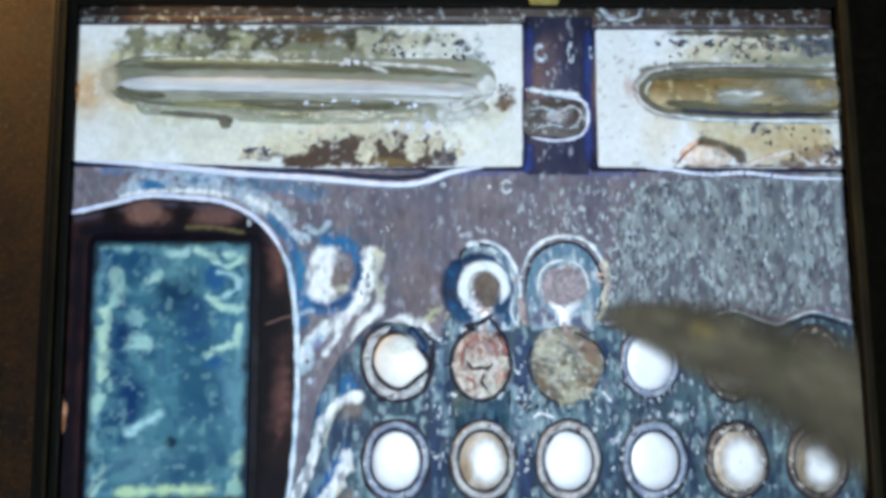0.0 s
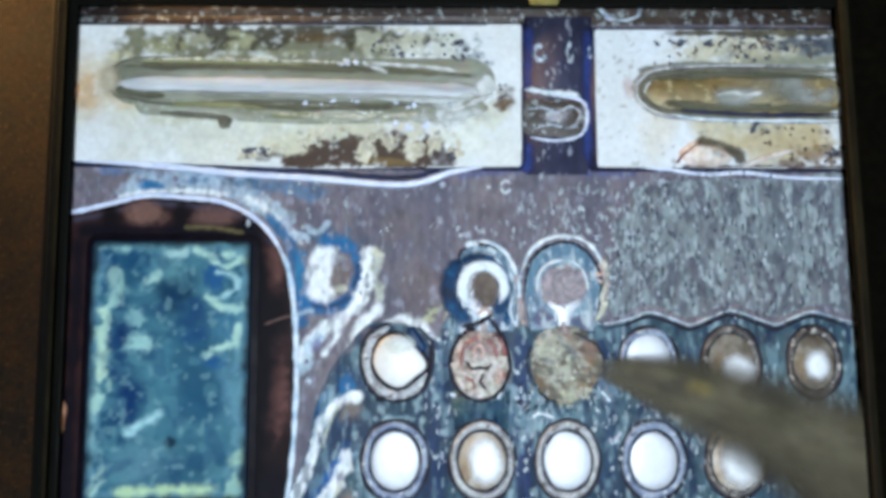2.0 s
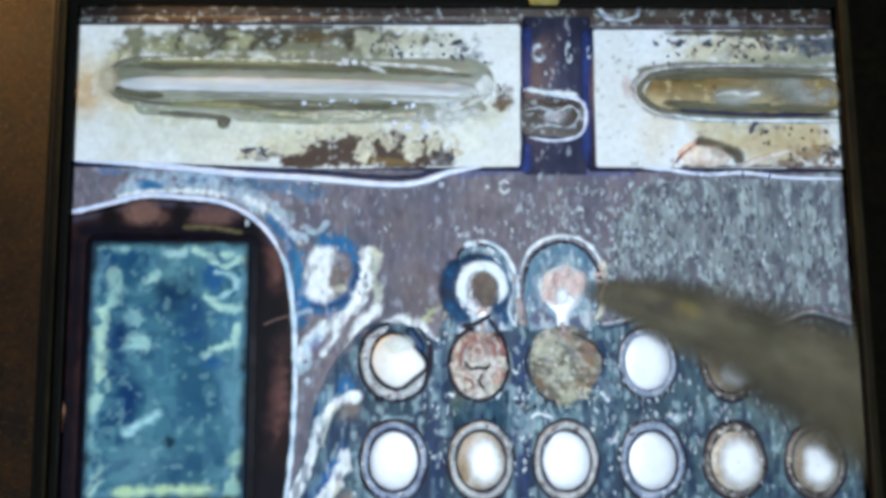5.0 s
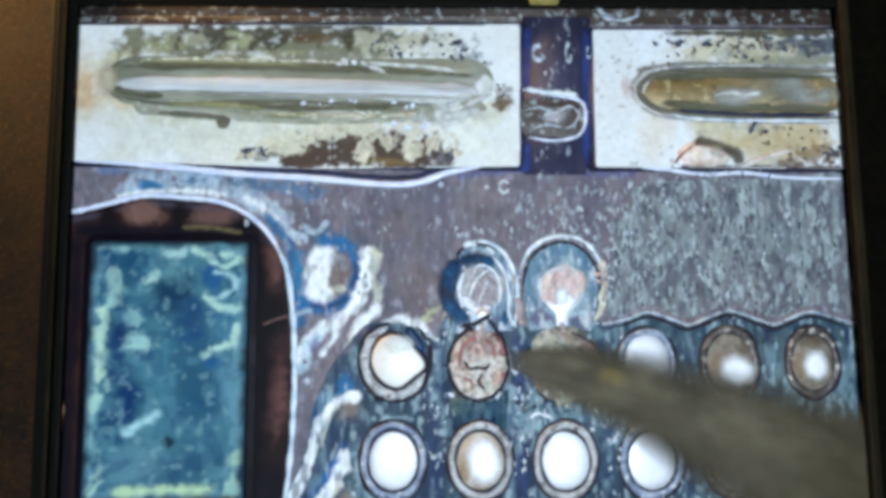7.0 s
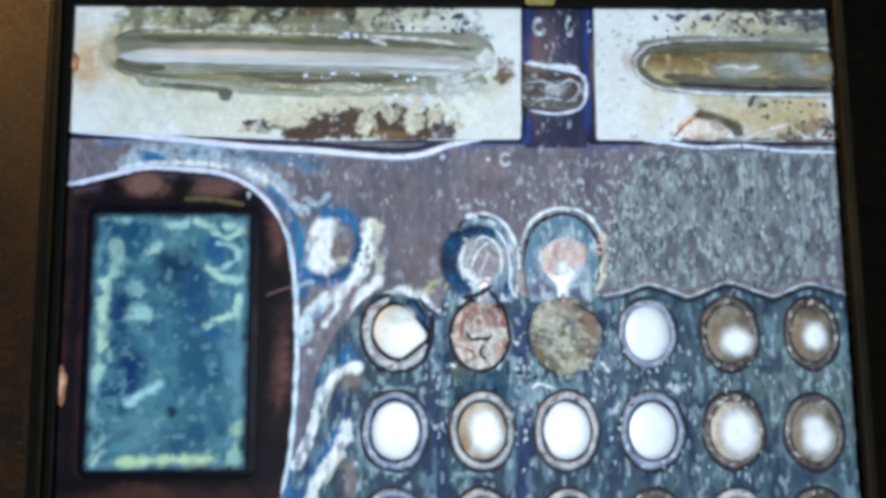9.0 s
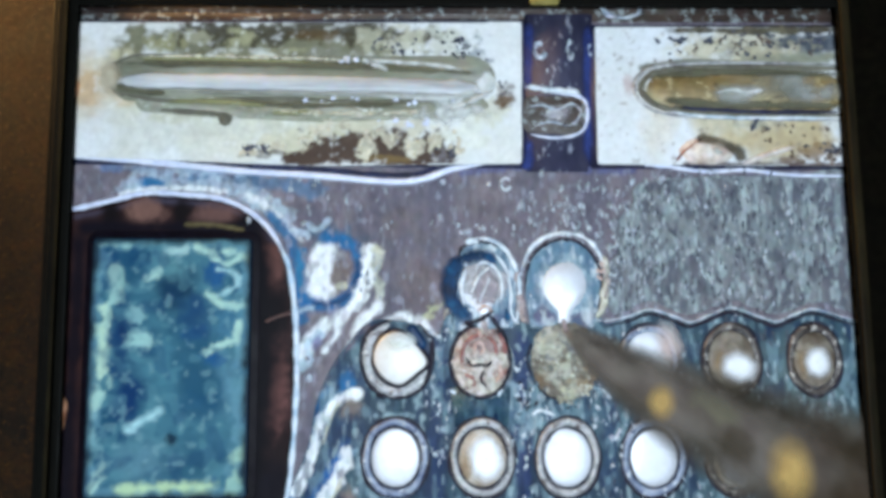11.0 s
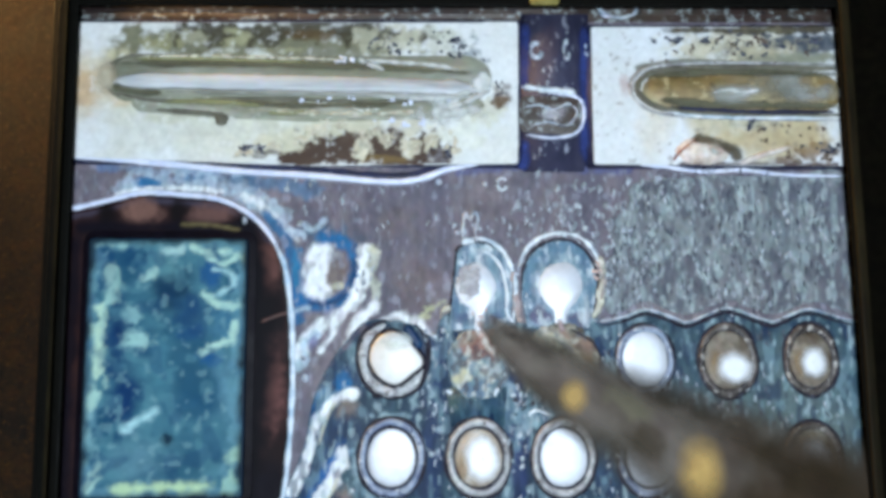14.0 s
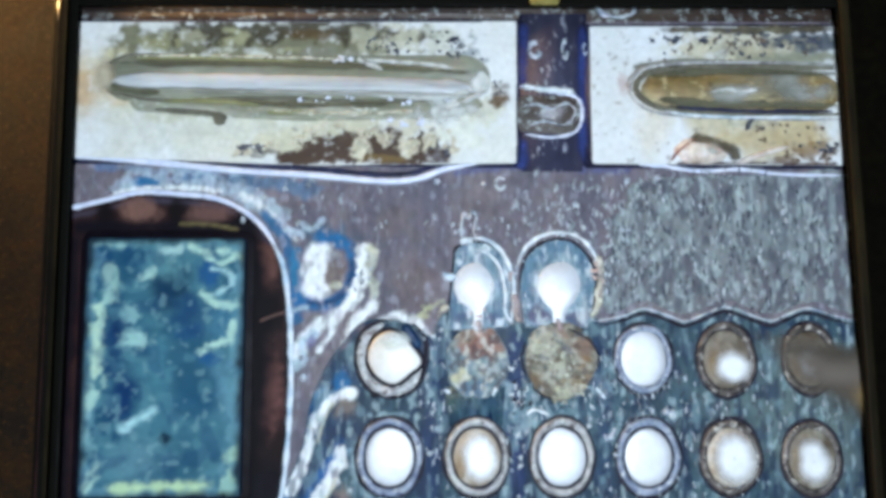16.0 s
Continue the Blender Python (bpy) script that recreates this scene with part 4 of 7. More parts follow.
part("pale_tick", ticks([(*(0.07133, -0.06278), 0.031, 0.020, 170), (*(0.03642, -0.05493), 0.012, 0.010, 60), (*(0.02113, -0.0579), 0.012, 0.006, 40), (*(0.04492, -0.07171), 0.008, 0.012, 60), (*(0.04075, -0.10131), 0.014, 0.010, 60), (*(0.0704, -0.10758), 0.030, 0.012, 60), (*(0.05757, -0.12466), 0.020, 0.012, 40), (*(-0.00645, -0.10064), 0.004, 0.020, 24),
                         (*(0.01535, -0.10961), 0.006, 0.016, 30), (*(-0.00592, -0.05472), 0.040, 0.008, 16)], 0.0013, 0.0003, 0.0004, 71), M_GRIT, board, "pale scored strokes")["kind"] = "stuff"
part("dark_tick", ticks([(*(0.07133, -0.06278), 0.031, 0.020, 240), (*(0.04492, -0.07171), 0.008, 0.012, 40), (*(0.04075, -0.10131), 0.014, 0.010, 50), (*(0.0704, -0.10758), 0.030, 0.012, 90), (*(0.05757, -0.12466), 0.020, 0.012, 70), (*(0.07771, -0.08554), 0.020, 0.006, 40)], 0.0014, 0.00034, 0.0004, 72), M_SMOKE, board, "dark scored strokes")["kind"] = "stuff"

# the gap between the clips
part("gap_floor", slab([(0.01742, 0.00144), (0.03615, 0.0015), (0.03468, -0.04275), (0.01639, -0.04267)], 0.0, 0.00012), M_NAVY, board)
part("dark_strip", slab([(-0.10698, 0.0033), (0.10796, 0.004), (0.10749, -0.00255), (-0.10674, -0.00238)], 0.0, 0.0001), M_BAND, board, "dark speckled strip along the top")
part("gap_face", slab([(0.01835, 0.00145), (0.03537, 0.0015), (0.03371, -0.04429), (0.01727, -0.04421)], 0.0, 0.00018), M_GAP, board)
# blue glow along the clips' edges, put in as soft films
for pts in ([(0.01888, -0.00242), (0.01832, -0.01296), (0.0178, -0.02166)], [(0.03474, -0.00335), (0.03422, -0.01931), (0.03376, -0.04275)], [(0.01779, -0.03495), (0.01764, -0.04113), (0.01592, -0.04343)]):
    part("blue_fringe", ribbon(spline(pts, 8), 0.0020, 0.0003, 0.3), M_FRINGE, board)
part("tab", slab(rounded([(0.01653, -0.02339), (0.03316, -0.02341), (0.03453, -0.02876), (0.03219, -0.03437), (0.0163, -0.03339)], 0.002086), 0.0, 0.0005, 0.0002), M_BAND, board, "rough little joining tab")
part("tab_edge", tube(spline([(0.0169, -0.02087), (0.02487, -0.02214), (0.03252, -0.02404), (0.03391, -0.02876), (0.03191, -0.03344), (0.02528, -0.03497), (0.01842, -0.03402)], 8), 0.00050, 0.6, wobble=0.9, z=0.0004), M_WHITE, board)
part("tab_line", tube(spline([(0.01784, -0.02653), (0.02169, -0.02591), (0.0255, -0.02717), (0.0297, -0.02561), (0.03209, -0.02797), (0.02921, -0.03156), (0.02387, -0.03061), (0.01924, -0.03184)], 8), 0.00030, 0.5, wobble=0.9, z=0.0006), M_SHEEN, board)
part("tab_scuff", patch(*(0.02576, -0.0285), 0.0060, 0.0034, 0.00056, 0.4, 48, firm=1.6), M_GREYFILM, board)
part("tab_wedge", ribbon(spline([(0.01687, -0.02061), (0.02209, -0.02155), (0.02826, -0.02217), (0.03227, -0.0228)], 8), 0.0011, 0.0007, 0.3), M_GLAZE, board, "white wedge along the tab")
for x, y, rx, ry in ((*(0.02162, -0.01057), 0.002235, 0.002533), (*(0.02985, -0.01041), 0.001043, 0.00298), (*(0.03528, -0.01056), 0.000596, 0.001788)):
    part("crescent", lathe([(1, 0.0), (0.95, 0.0005), (0.65, 0.0006), (0.5, 0.0002)], rx, ry, n=22, arc=0.75, start=1.2, cx=x, cy=y, wobble=0.3), M_SHEEN, board)
part("crescent", lathe([(1, 0.0002), (0.97, 0.0006), (0.85, 0.0006), (0.8, 0.0002)], 0.006556, 0.00447, n=30, arc=0.5, start=3.14, cx=0.04435, cy=0.00282, wobble=0.2), M_SHEEN, board)

# the via beside the underfill, and the blue troughs below it
def streaks(name, material, parent, label, rows):
    """Thin smears; rows: points, half width, height."""
    for i, (pts, half, z) in enumerate(rows):
        part(name, ribbon(spline(pts, 8), half, z, 0.3, seed=i * 1.7), material, parent, label)


# ---- the two metal clips ----
clip = rider("metal_clip", "pale tinned metal clip with long embossed ridge and flux stains", "clip", "metal clips")
# dark-blue halo round the clip, built as a plate under it
part("margin", slab([(-0.10525, -0.00222), (0.01734, -0.00194), (0.01698, -0.04328), (-0.10432, -0.04151)], 0.0, 0.0002), M_NAVY, clip)
plate = part("plate", slab(rounded([(-0.10522, -0.00301), (0.0167, -0.00274), (0.0158, -0.04205), (-0.03899, -0.04241), (-0.07754, -0.04072), (-0.10439, -0.03969)], 0.001192), 0.0, 0.0006, 0.00015), M_TIN, clip, "pale tinned plate")
tin = [spot((-0.05239, -0.02387), 330, 130, (206, 206, 186), 0.9, 0.4, 0.006, 0.6), spot((-0.07298, -0.03469), 170, 50, (210, 212, 200), 0.7, 0.5, 0.006), spot((-0.0960, -0.01852), 84, 104, (200, 182, 146), 0.95, 0.35, 0.005, 1.1),
       spot((-0.09986, -0.0224), 40, 50, (192, 160, 116), 0.75, 0.4, 0.004), spot((-0.09067, -0.01148), 50, 30, (184, 176, 134), 0.8, 0.5, 0.004, 0.9), spot((-0.08875, -0.0247), 36, 16, (206, 190, 160), 0.8, 0.5),
       streak([(-0.08782, -0.00802), (-0.07362, -0.0089), (-0.0556, -0.00945), (-0.03898, -0.01001), (-0.02378, -0.01026)], 36, (112, 110, 84), 0.95, 0.9, 0.0028, 0.7)]
tin += [streak([(-0.0737, -0.0059), (-0.05415, -0.00564), (-0.03901, -0.00524), (-0.02071, -0.00579), (-0.0069, -0.00636)], 26, (66, 61, 44), 0.95, 1.1, 0.0022),
        streak([(-0.03897, -0.01128), (-0.02682, -0.01281), (-0.01311, -0.01467), (0.0037, -0.01747)], 18, (128, 128, 112), 0.85, 0.7, 0.0026)]
tin += [spot((-0.039, -0.00652), 60, 14, (92, 72, 42), 0.8, 0.5), spot((-0.0796, -0.00892), 40, 18, (152, 150, 110), 0.8, 0.8), spot((-0.05865, -0.00725), 36, 24, (168, 166, 130), 0.85, 1.0, 0.0022),
        spot((-0.07143, -0.00668), 30, 14, (170, 168, 142), 0.7, 1.1, 0.0018), spot((-0.04503, -0.01067), 40, 10, (160, 160, 124), 0.7, 0.8), spot((-0.02377, -0.00772), 34, 26, (176, 174, 150), 0.85, 1.1, 0.0020),
        spot((-0.01459, -0.00735), 44, 30, (188, 186, 164), 0.85, 1.1, 0.0020), spot((-0.00308, -0.00794), 50, 36, (196, 198, 184), 0.9, 1.0, 0.0022)]
tin += [spot((-0.02682, -0.01376), 40, 14, (214, 216, 208), 0.9, 0.9), spot((-0.01768, -0.01246), 40, 10, (190, 188, 160), 0.8, 0.9), spot((0.00301, -0.0127), 30, 40, (84, 104, 112), 0.6, 1.2, 0.0014),
        spot((-0.07132, -0.01141), 30, 6, (110, 108, 84), 0.7, 0.6)]
# brown flux below the ridge, with cream lace along its upper border
tin += [streak([(-0.04474, -0.04024), (-0.0358, -0.03965), (-0.02082, -0.03937), (-0.00425, -0.04032)], 22, (72, 56, 46), 1.0, 0.6, 0.0016, 0.4),
        streak([(-0.04104, -0.03718), (-0.02983, -0.03565), (-0.0178, -0.03628), (-0.00572, -0.03723)], 25, (74, 58, 47), 1.0, 1.4, 0.0014, 0.4), spot((-0.02532, -0.03395), 90, 14, (84, 70, 58), 0.9, 0.8, 0.0020),
        spot((-0.01932, -0.0406), 60, 10, (116, 94, 52), 0.8, 0.4), spot((-0.05367, -0.03839), 40, 10, (92, 84, 72), 0.85, 1.2, 0.0014), spot((-0.03658, -0.03256), 34, 18, (206, 202, 176), 1.0, 0.9, 0.0016, 0.4)]
tin += [spot((-0.04776, -0.03594), 50, 20, (204, 202, 178), 0.95, 1.1, 0.0016, 0.4), spot((-0.02682, -0.03132), 60, 14, (200, 196, 172), 0.95, 1.0, 0.0016, 0.4),
        spot((-0.02562, -0.03751), 16, 20, (208, 203, 180), 1.0, 0.9, 0.0014, 0.4), spot((-0.0193, -0.03535), 22, 14, (206, 200, 176), 1.0, 0.9, 0.0014, 0.4),
        spot((-0.01237, -0.03691), 18, 24, (208, 203, 180), 1.0, 0.9, 0.0014, 0.4)]
tin += [spot((-0.00692, -0.03568), 20, 16, (204, 198, 172), 1.0, 0.9, 0.0014, 0.4), spot((-0.01172, -0.03163), 60, 16, (204, 200, 180), 0.95, 1.0, 0.0016, 0.4), spot((0.00192, -0.03319), 50, 50, (216, 218, 206), 0.9, 0.9, 0.0020),
        spot((0.00814, -0.02693), 40, 40, (198, 196, 172), 0.7, 0.9, 0.0020), spot((0.01203, -0.02378), 18, 22, (140, 122, 112), 0.8, 0.7), spot((0.01286, -0.02093), 20, 10, (108, 96, 92), 0.7, 0.9),
        spot((-0.00423, -0.0394), 24, 16, (130, 132, 140), 0.6, 1.2, 0.0014)]
tin += [streak([(-0.07582, -0.02762), (-0.07018, -0.02808), (-0.06483, -0.02854), (-0.06273, -0.02946)], 7, (112, 108, 92), 0.9, 0.3), spot((-0.06273, -0.02977), 14, 13, (98, 92, 78), 0.95, 0.3),
        spot((-0.07754, -0.02931), 60, 14, (190, 190, 164), 0.6, 0.5), fleck((228, 230, 226), 0.14, 0.0016, 1.0, 0.4)]
sheet("tarnished_skin", [(-0.1052, -0.00310), (0.0166, -0.00284), (0.0157, -0.04190), (-0.03899, -0.04226), (-0.07754, -0.04060), (-0.1043, -0.03958)], 0.00063, 0.0004, ((214, 216, 210), (222, 226, 226)), tin, plate, M_STAINED_FINE, "pale tinned face with ivory, tan, olive and brown tarnish", 0.010, 1.0)
part("dark_bar", tube(spline([(-0.07982, -0.02716), (-0.07167, -0.02777), (-0.06513, -0.02838), (-0.06273, -0.02946)], 8), 0.0007, 0.4, wobble=0.4, z=0.00105), M_GROOVE, plate)
part("dark_bar_end", lathe([(1, 0.001), (0.7, 0.0013), (0.2, 0.0014)], 0.0018, 0.0018, n=16, cx=(-0.06273, -0.02977)[0], cy=(-0.06273, -0.02977)[1], wobble=0.3), M_GROOVE, plate)
part("dark_residue", crumbs([(*(0.00224, -0.01271), 0.0050, 0.0034, 46), (*(-0.00231, -0.00794), 0.0060, 0.0036, 34), (*(0.00524, -0.01747), 0.0030, 0.0034, 20), (*(-0.01767, -0.0096), 0.0070, 0.0030, 26), (*(-0.05442, -0.03808), 0.0046, 0.0016, 26), (*(-0.00422, -0.03862), 0.0030, 0.0020, 16), (*(0.0113, -0.02189), 0.0020, 0.0026, 10)],
                            0.00026, 0.0008, 0.0009, 12), M_SMOKE, plate, "dark crumbs")["kind"] = "stuff"
part("flux_crumb", crumbs([(*(-0.03658, -0.03348), 0.0026, 0.0018, 22), (*(-0.02532, -0.03751), 0.0018, 0.0022, 18), (*(-0.0193, -0.03535), 0.0022, 0.0018, 16), (*(-0.01252, -0.03722), 0.0020, 0.0024, 20), (*(-0.00722, -0.03599), 0.0022, 0.0018, 16), (*(-0.0418, -0.03564), 0.0026, 0.0010, 14), (*(-0.04924, -0.03702), 0.0024, 0.0014, 16), (*(-0.05664, -0.03854), 0.0024, 0.0010, 12),
                            (*(-0.03284, -0.03132), 0.0040, 0.0014, 14), (*(-0.00116, -0.0363), 0.0034, 0.0030, 20), (*(-0.02382, -0.03411), 0.0030, 0.0012, 12)], 0.0004, 0.0011, 0.0009, 11, lift=0.2), M_CREAM, plate, "cream crumbs of flux")["kind"] = "stuff"
clip_b = rider("metal_clip", "pale tinned metal clip with brassy ridge and copper blister", "clip", "metal clips")
# the same halo plate under the second clip
part("margin", slab([(0.03537, -0.00319), (0.10601, -0.00304), (0.10624, -0.04402), (0.03435, -0.04337)], 0.0, 0.0002), M_NAVY, clip_b)
plate_b = part("plate", slab(rounded([(0.03659, -0.00399), (0.1058, -0.00385), (0.10615, -0.04308), (0.03622, -0.04229)], 0.001192), 0.0, 0.0006, 0.00015), M_TIN, clip_b, "pale tinned plate")
part("blister", lathe([(1, 0.0006), (0.9, 0.0011), (0.6, 0.0017), (0.2, 0.0019)], 0.007748, 0.003576, cx=0.06623, cy=-0.03885, wobble=0.2), M_BLISTER, clip_b, "pale copper blister at the edge")
# shaded right side of the blister, painted with a dark film
part("blister_shade", ribbon(spline([(0.06265, -0.03603), (0.06792, -0.03605), (0.07307, -0.03857), (0.07569, -0.0417)], 8), 0.001937, 0.0021, 0.3), M_UMBER, clip_b)
part("blister_spot", patch(*(0.06327, -0.03603), 0.001639, 0.001192, 0.0022, 0.1, 98), M_REDFILM, clip_b)
part("blister_line", tube(spline([(0.05744, -0.04162), (0.05973, -0.03883), (0.06326, -0.03635)], 8), 0.000298, 0.5, z=0.0014), M_RED, clip_b)
part("sliver", tube(spline([(0.07581, -0.04232), (0.08137, -0.04016), (0.09009, -0.0377)], 8), 0.000745, 0.5, z=0.0007), M_BLISTER, clip_b)
part("dark_residue", crumbs([(*(0.09381, -0.04068), 0.00894, 0.002086, 40), (*(0.05597, -0.01932), 0.00447, 0.00894, 12), (*(0.0799, -0.01133), 0.02086, 0.00447, 50), (*(0.08957, -0.03361), 0.01192, 0.00447, 24)],
                           0.000298, 0.000745, 0.00068, 14), M_FLUX, plate_b, "dark crumbs")["kind"] = "stuff"


tin_b = [spot((0.07976, -0.02368), 190, 150, (196, 188, 160), 0.95, 0.4, 0.006, 0.6), spot((0.05293, -0.0269), 46, 110, (214, 206, 186), 0.7, 0.5, 0.005, 0.9), spot((0.09327, -0.03482), 90, 50, (190, 172, 126), 0.8, 0.5, 0.004),
         spot((0.0775, -0.0356), 120, 30, (198, 186, 152), 0.7, 0.5), spot((0.09181, -0.00831), 120, 20, (72, 80, 88), 0.95, 0.8, 0.0022), spot((0.09976, -0.00909), 70, 26, (58, 68, 80), 0.9, 0.7, 0.0022),
         spot((0.07583, -0.0092), 70, 26, (130, 134, 122), 0.6, 1.2, 0.0016)]
tin_b += [spot((0.0647, -0.01005), 60, 30, (196, 190, 164), 0.8, 0.9, 0.0020), spot((0.09468, -0.01334), 90, 18, (138, 146, 134), 0.85, 0.6), spot((0.0793, -0.03165), 60, 14, (150, 152, 138), 0.6, 1.0),
          streak([(0.04873, -0.01543), (0.05979, -0.01378), (0.07239, -0.01406), (0.08502, -0.01499), (0.10331, -0.01558)], 7, (104, 106, 92), 0.9, 0.4),
          streak([(0.04696, -0.02055), (0.04834, -0.01735), (0.05188, -0.0151)], 7, (96, 84, 74), 0.8, 0.6), spot((0.04543, -0.01975), 12, 24, (160, 120, 110), 0.5, 0.9)]
tin_b += [spot((0.0931, -0.01302), 130, 16, (132, 134, 114), 0.85, 0.7, 0.003, 0.7), spot((0.0806, -0.00918), 110, 20, (172, 166, 140), 0.7, 1.0, 0.0022), spot((0.08687, -0.0364), 130, 40, (176, 160, 124), 0.6, 0.6, 0.004), streak([(0.05999, -0.04264), (0.07398, -0.04267), (0.08961, -0.04286), (0.10218, -0.04289)], 8, (66, 40, 36), 0.95, 0.4), spot((0.09613, -0.03926), 50, 24, (118, 88, 52), 0.75, 1.0, 0.0018), spot((0.08736, -0.04113), 30, 10, (92, 64, 46), 0.8, 0.7), spot((0.0791, -0.00756), 60, 20, (204, 200, 180), 0.8, 1.1, 0.0018), fleck((120, 110, 98), 0.12, 0.0014, 1.0, 0.5)]
sheet("tarnished_skin", [(0.03670, -0.00410), (0.1057, -0.00396), (0.1060, -0.04294), (0.03634, -0.04216)], 0.00063, 0.0004, ((212, 217, 217), (220, 226, 230)), tin_b, plate_b, M_STAINED_FINE, "pale tinned face with sandy and slate tarnish", 0.010, 1.0)
part("grey_speckle", crumbs([(*(0.07583, -0.0092), 0.0150, 0.0040, 60), (*(0.05846, -0.00846), 0.0060, 0.0036, 22), (*(0.09827, -0.00747), 0.0080, 0.0030, 40), (*(0.08087, -0.03165), 0.0050, 0.0016, 14), (*(0.09777, -0.03831), 0.0060, 0.0026, 26)], 0.00026, 0.0008, 0.0009, 15), M_SMOKE, plate_b, "grey-blue speckle")["kind"] = "stuff"
# gleam on the blister, painted with a white film
part("blister_gleam", patch(*(0.06824, -0.03921), 0.0026, 0.0013, 0.0023, 0.2, 58, turn=-25), M_FROST, clip_b)


def stadium(x0, x1, y, half, levels, parent, material, label, slope=0.0, crest=0.0):
    """A long embossed ridge with round ends. levels: (share of the half width, z)."""
    bm = bmesh.new()
    loops = []
    for k, z in levels:
        r = half * k
        row = []
        for end, sx in ((x1, 1), (x0, -1)):
            for s in range(13):
                g = -math.pi / 2 + math.pi * s / 12
                x = end - sx * half * 1.25 + sx * r * 1.25 * math.cos(g)
                row.append(bm.verts.new((x, y + crest * half * (1 - k) + slope * (x - x0) + sx * r * math.sin(g) + 0.0002 * noise.noise((x * 120, k, 2)), z + 0.00012 * noise.noise((x * 160, k * 3, 5)))))
        loops.append(row)
    n = len(loops[0])
    for lo, hi in zip(loops, loops[1:]):
        for i in range(n):
            bm.faces.new((lo[i], lo[(i + 1) % n], hi[(i + 1) % n], hi[i]))
    bm.faces.new(loops[-1])
    return part("ridge", bm, material, parent, label)


HILL = [(1, 0.0006), (0.92, 0.0008), (0.78, 0.00112), (0.6, 0.0015), (0.35, 0.0018), (0.12, 0.002)]
part("step", slab(rounded([(-0.08816, -0.02201), (0.00489, -0.02337), (0.00789, -0.02651), (-0.00283, -0.02961), (-0.03907, -0.03045), (-0.06002, -0.02947), (-0.08531, -0.02757)], 0.001788), 0.0006, 0.0010, 0.0002), M_STEP, clip, "flat olive-grey step under the ridge")
ridge = stadium(-0.0939, 0.00956, -0.01878, 0.006258, HILL, clip, M_EMBOSS, "long olive-grey embossed ridge", slope=0.004, crest=0.1)
# the highlight along the ridge is put in as a bright tube
part("crest", tube(spline([(-0.09125, -0.01989), (-0.08333, -0.01959), (-0.06266, -0.01991), (-0.03885, -0.02039), (-0.01788, -0.02087), (-0.00281, -0.0215), (0.00808, -0.02214)], 8), 0.0022, 0.22, wobble=0.25, z=0.0019), M_CREST, ridge, "ridge crest coloured bright for its highlight")
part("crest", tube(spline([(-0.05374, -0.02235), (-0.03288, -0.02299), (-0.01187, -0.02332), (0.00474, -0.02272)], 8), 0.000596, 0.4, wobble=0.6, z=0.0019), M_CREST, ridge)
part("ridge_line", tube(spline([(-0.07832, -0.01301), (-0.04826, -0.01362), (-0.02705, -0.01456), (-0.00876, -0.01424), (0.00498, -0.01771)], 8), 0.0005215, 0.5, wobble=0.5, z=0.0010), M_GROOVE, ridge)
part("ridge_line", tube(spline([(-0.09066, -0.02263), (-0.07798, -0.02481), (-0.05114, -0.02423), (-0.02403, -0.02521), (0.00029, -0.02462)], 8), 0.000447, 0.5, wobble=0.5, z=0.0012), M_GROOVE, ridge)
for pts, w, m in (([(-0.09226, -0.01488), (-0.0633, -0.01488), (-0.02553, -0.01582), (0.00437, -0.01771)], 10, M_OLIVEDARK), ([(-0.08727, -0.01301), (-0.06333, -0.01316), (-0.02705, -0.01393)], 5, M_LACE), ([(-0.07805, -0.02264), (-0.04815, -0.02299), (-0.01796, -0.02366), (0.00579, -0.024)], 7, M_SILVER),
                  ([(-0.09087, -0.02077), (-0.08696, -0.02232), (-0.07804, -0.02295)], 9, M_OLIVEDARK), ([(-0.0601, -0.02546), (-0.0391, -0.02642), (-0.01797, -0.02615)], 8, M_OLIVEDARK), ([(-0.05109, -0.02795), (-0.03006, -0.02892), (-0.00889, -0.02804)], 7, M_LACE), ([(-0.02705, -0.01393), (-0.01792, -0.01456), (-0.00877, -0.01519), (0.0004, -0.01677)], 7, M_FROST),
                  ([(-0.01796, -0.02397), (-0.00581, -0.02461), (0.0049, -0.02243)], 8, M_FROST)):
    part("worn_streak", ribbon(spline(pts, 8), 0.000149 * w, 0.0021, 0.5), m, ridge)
part("frost", patch(*(0.00641, -0.02095), 0.0034, 0.0044, 0.0023, 0.2, 95, firm=2.2), M_FROST, ridge, "white crust over the ridge's end")
part("frost", ribbon(spline([(-0.00409, -0.02773), (0.00204, -0.02568), (0.00853, -0.02252)], 8), 0.0010, 0.0023, 0.4), M_FROST, ridge)
part("frost", ribbon(spline([(-0.02682, -0.01376), (-0.02378, -0.01533), (-0.01922, -0.0169)], 8), 0.0011, 0.0022, 0.4), M_FROST, ridge)
part("olive_band", ribbon(spline([(-0.08837, -0.01366), (-0.0735, -0.01361), (-0.05553, -0.01418), (-0.03744, -0.01475)], 10), 0.0008, 0.0021, 0.3), M_OLIVEGREEN, ridge, "yellow-olive band along the ridge")
part("olive_band", ribbon(spline([(-0.07765, -0.02546), (-0.06281, -0.02544), (-0.05086, -0.02636)], 10), 0.0012, 0.0021, 0.3), M_OLIVEGREEN, ridge)
part("olive_band", ribbon(spline([(-0.05083, -0.02853), (-0.04485, -0.02853), (-0.04036, -0.02821)], 10), 0.0010, 0.0021, 0.3), M_OLIVEGREEN, ridge)
part("frost", patch(*(-0.00281, -0.02789), 0.01192, 0.005066, 0.0022, 0.15, 96), M_FROST, ridge)
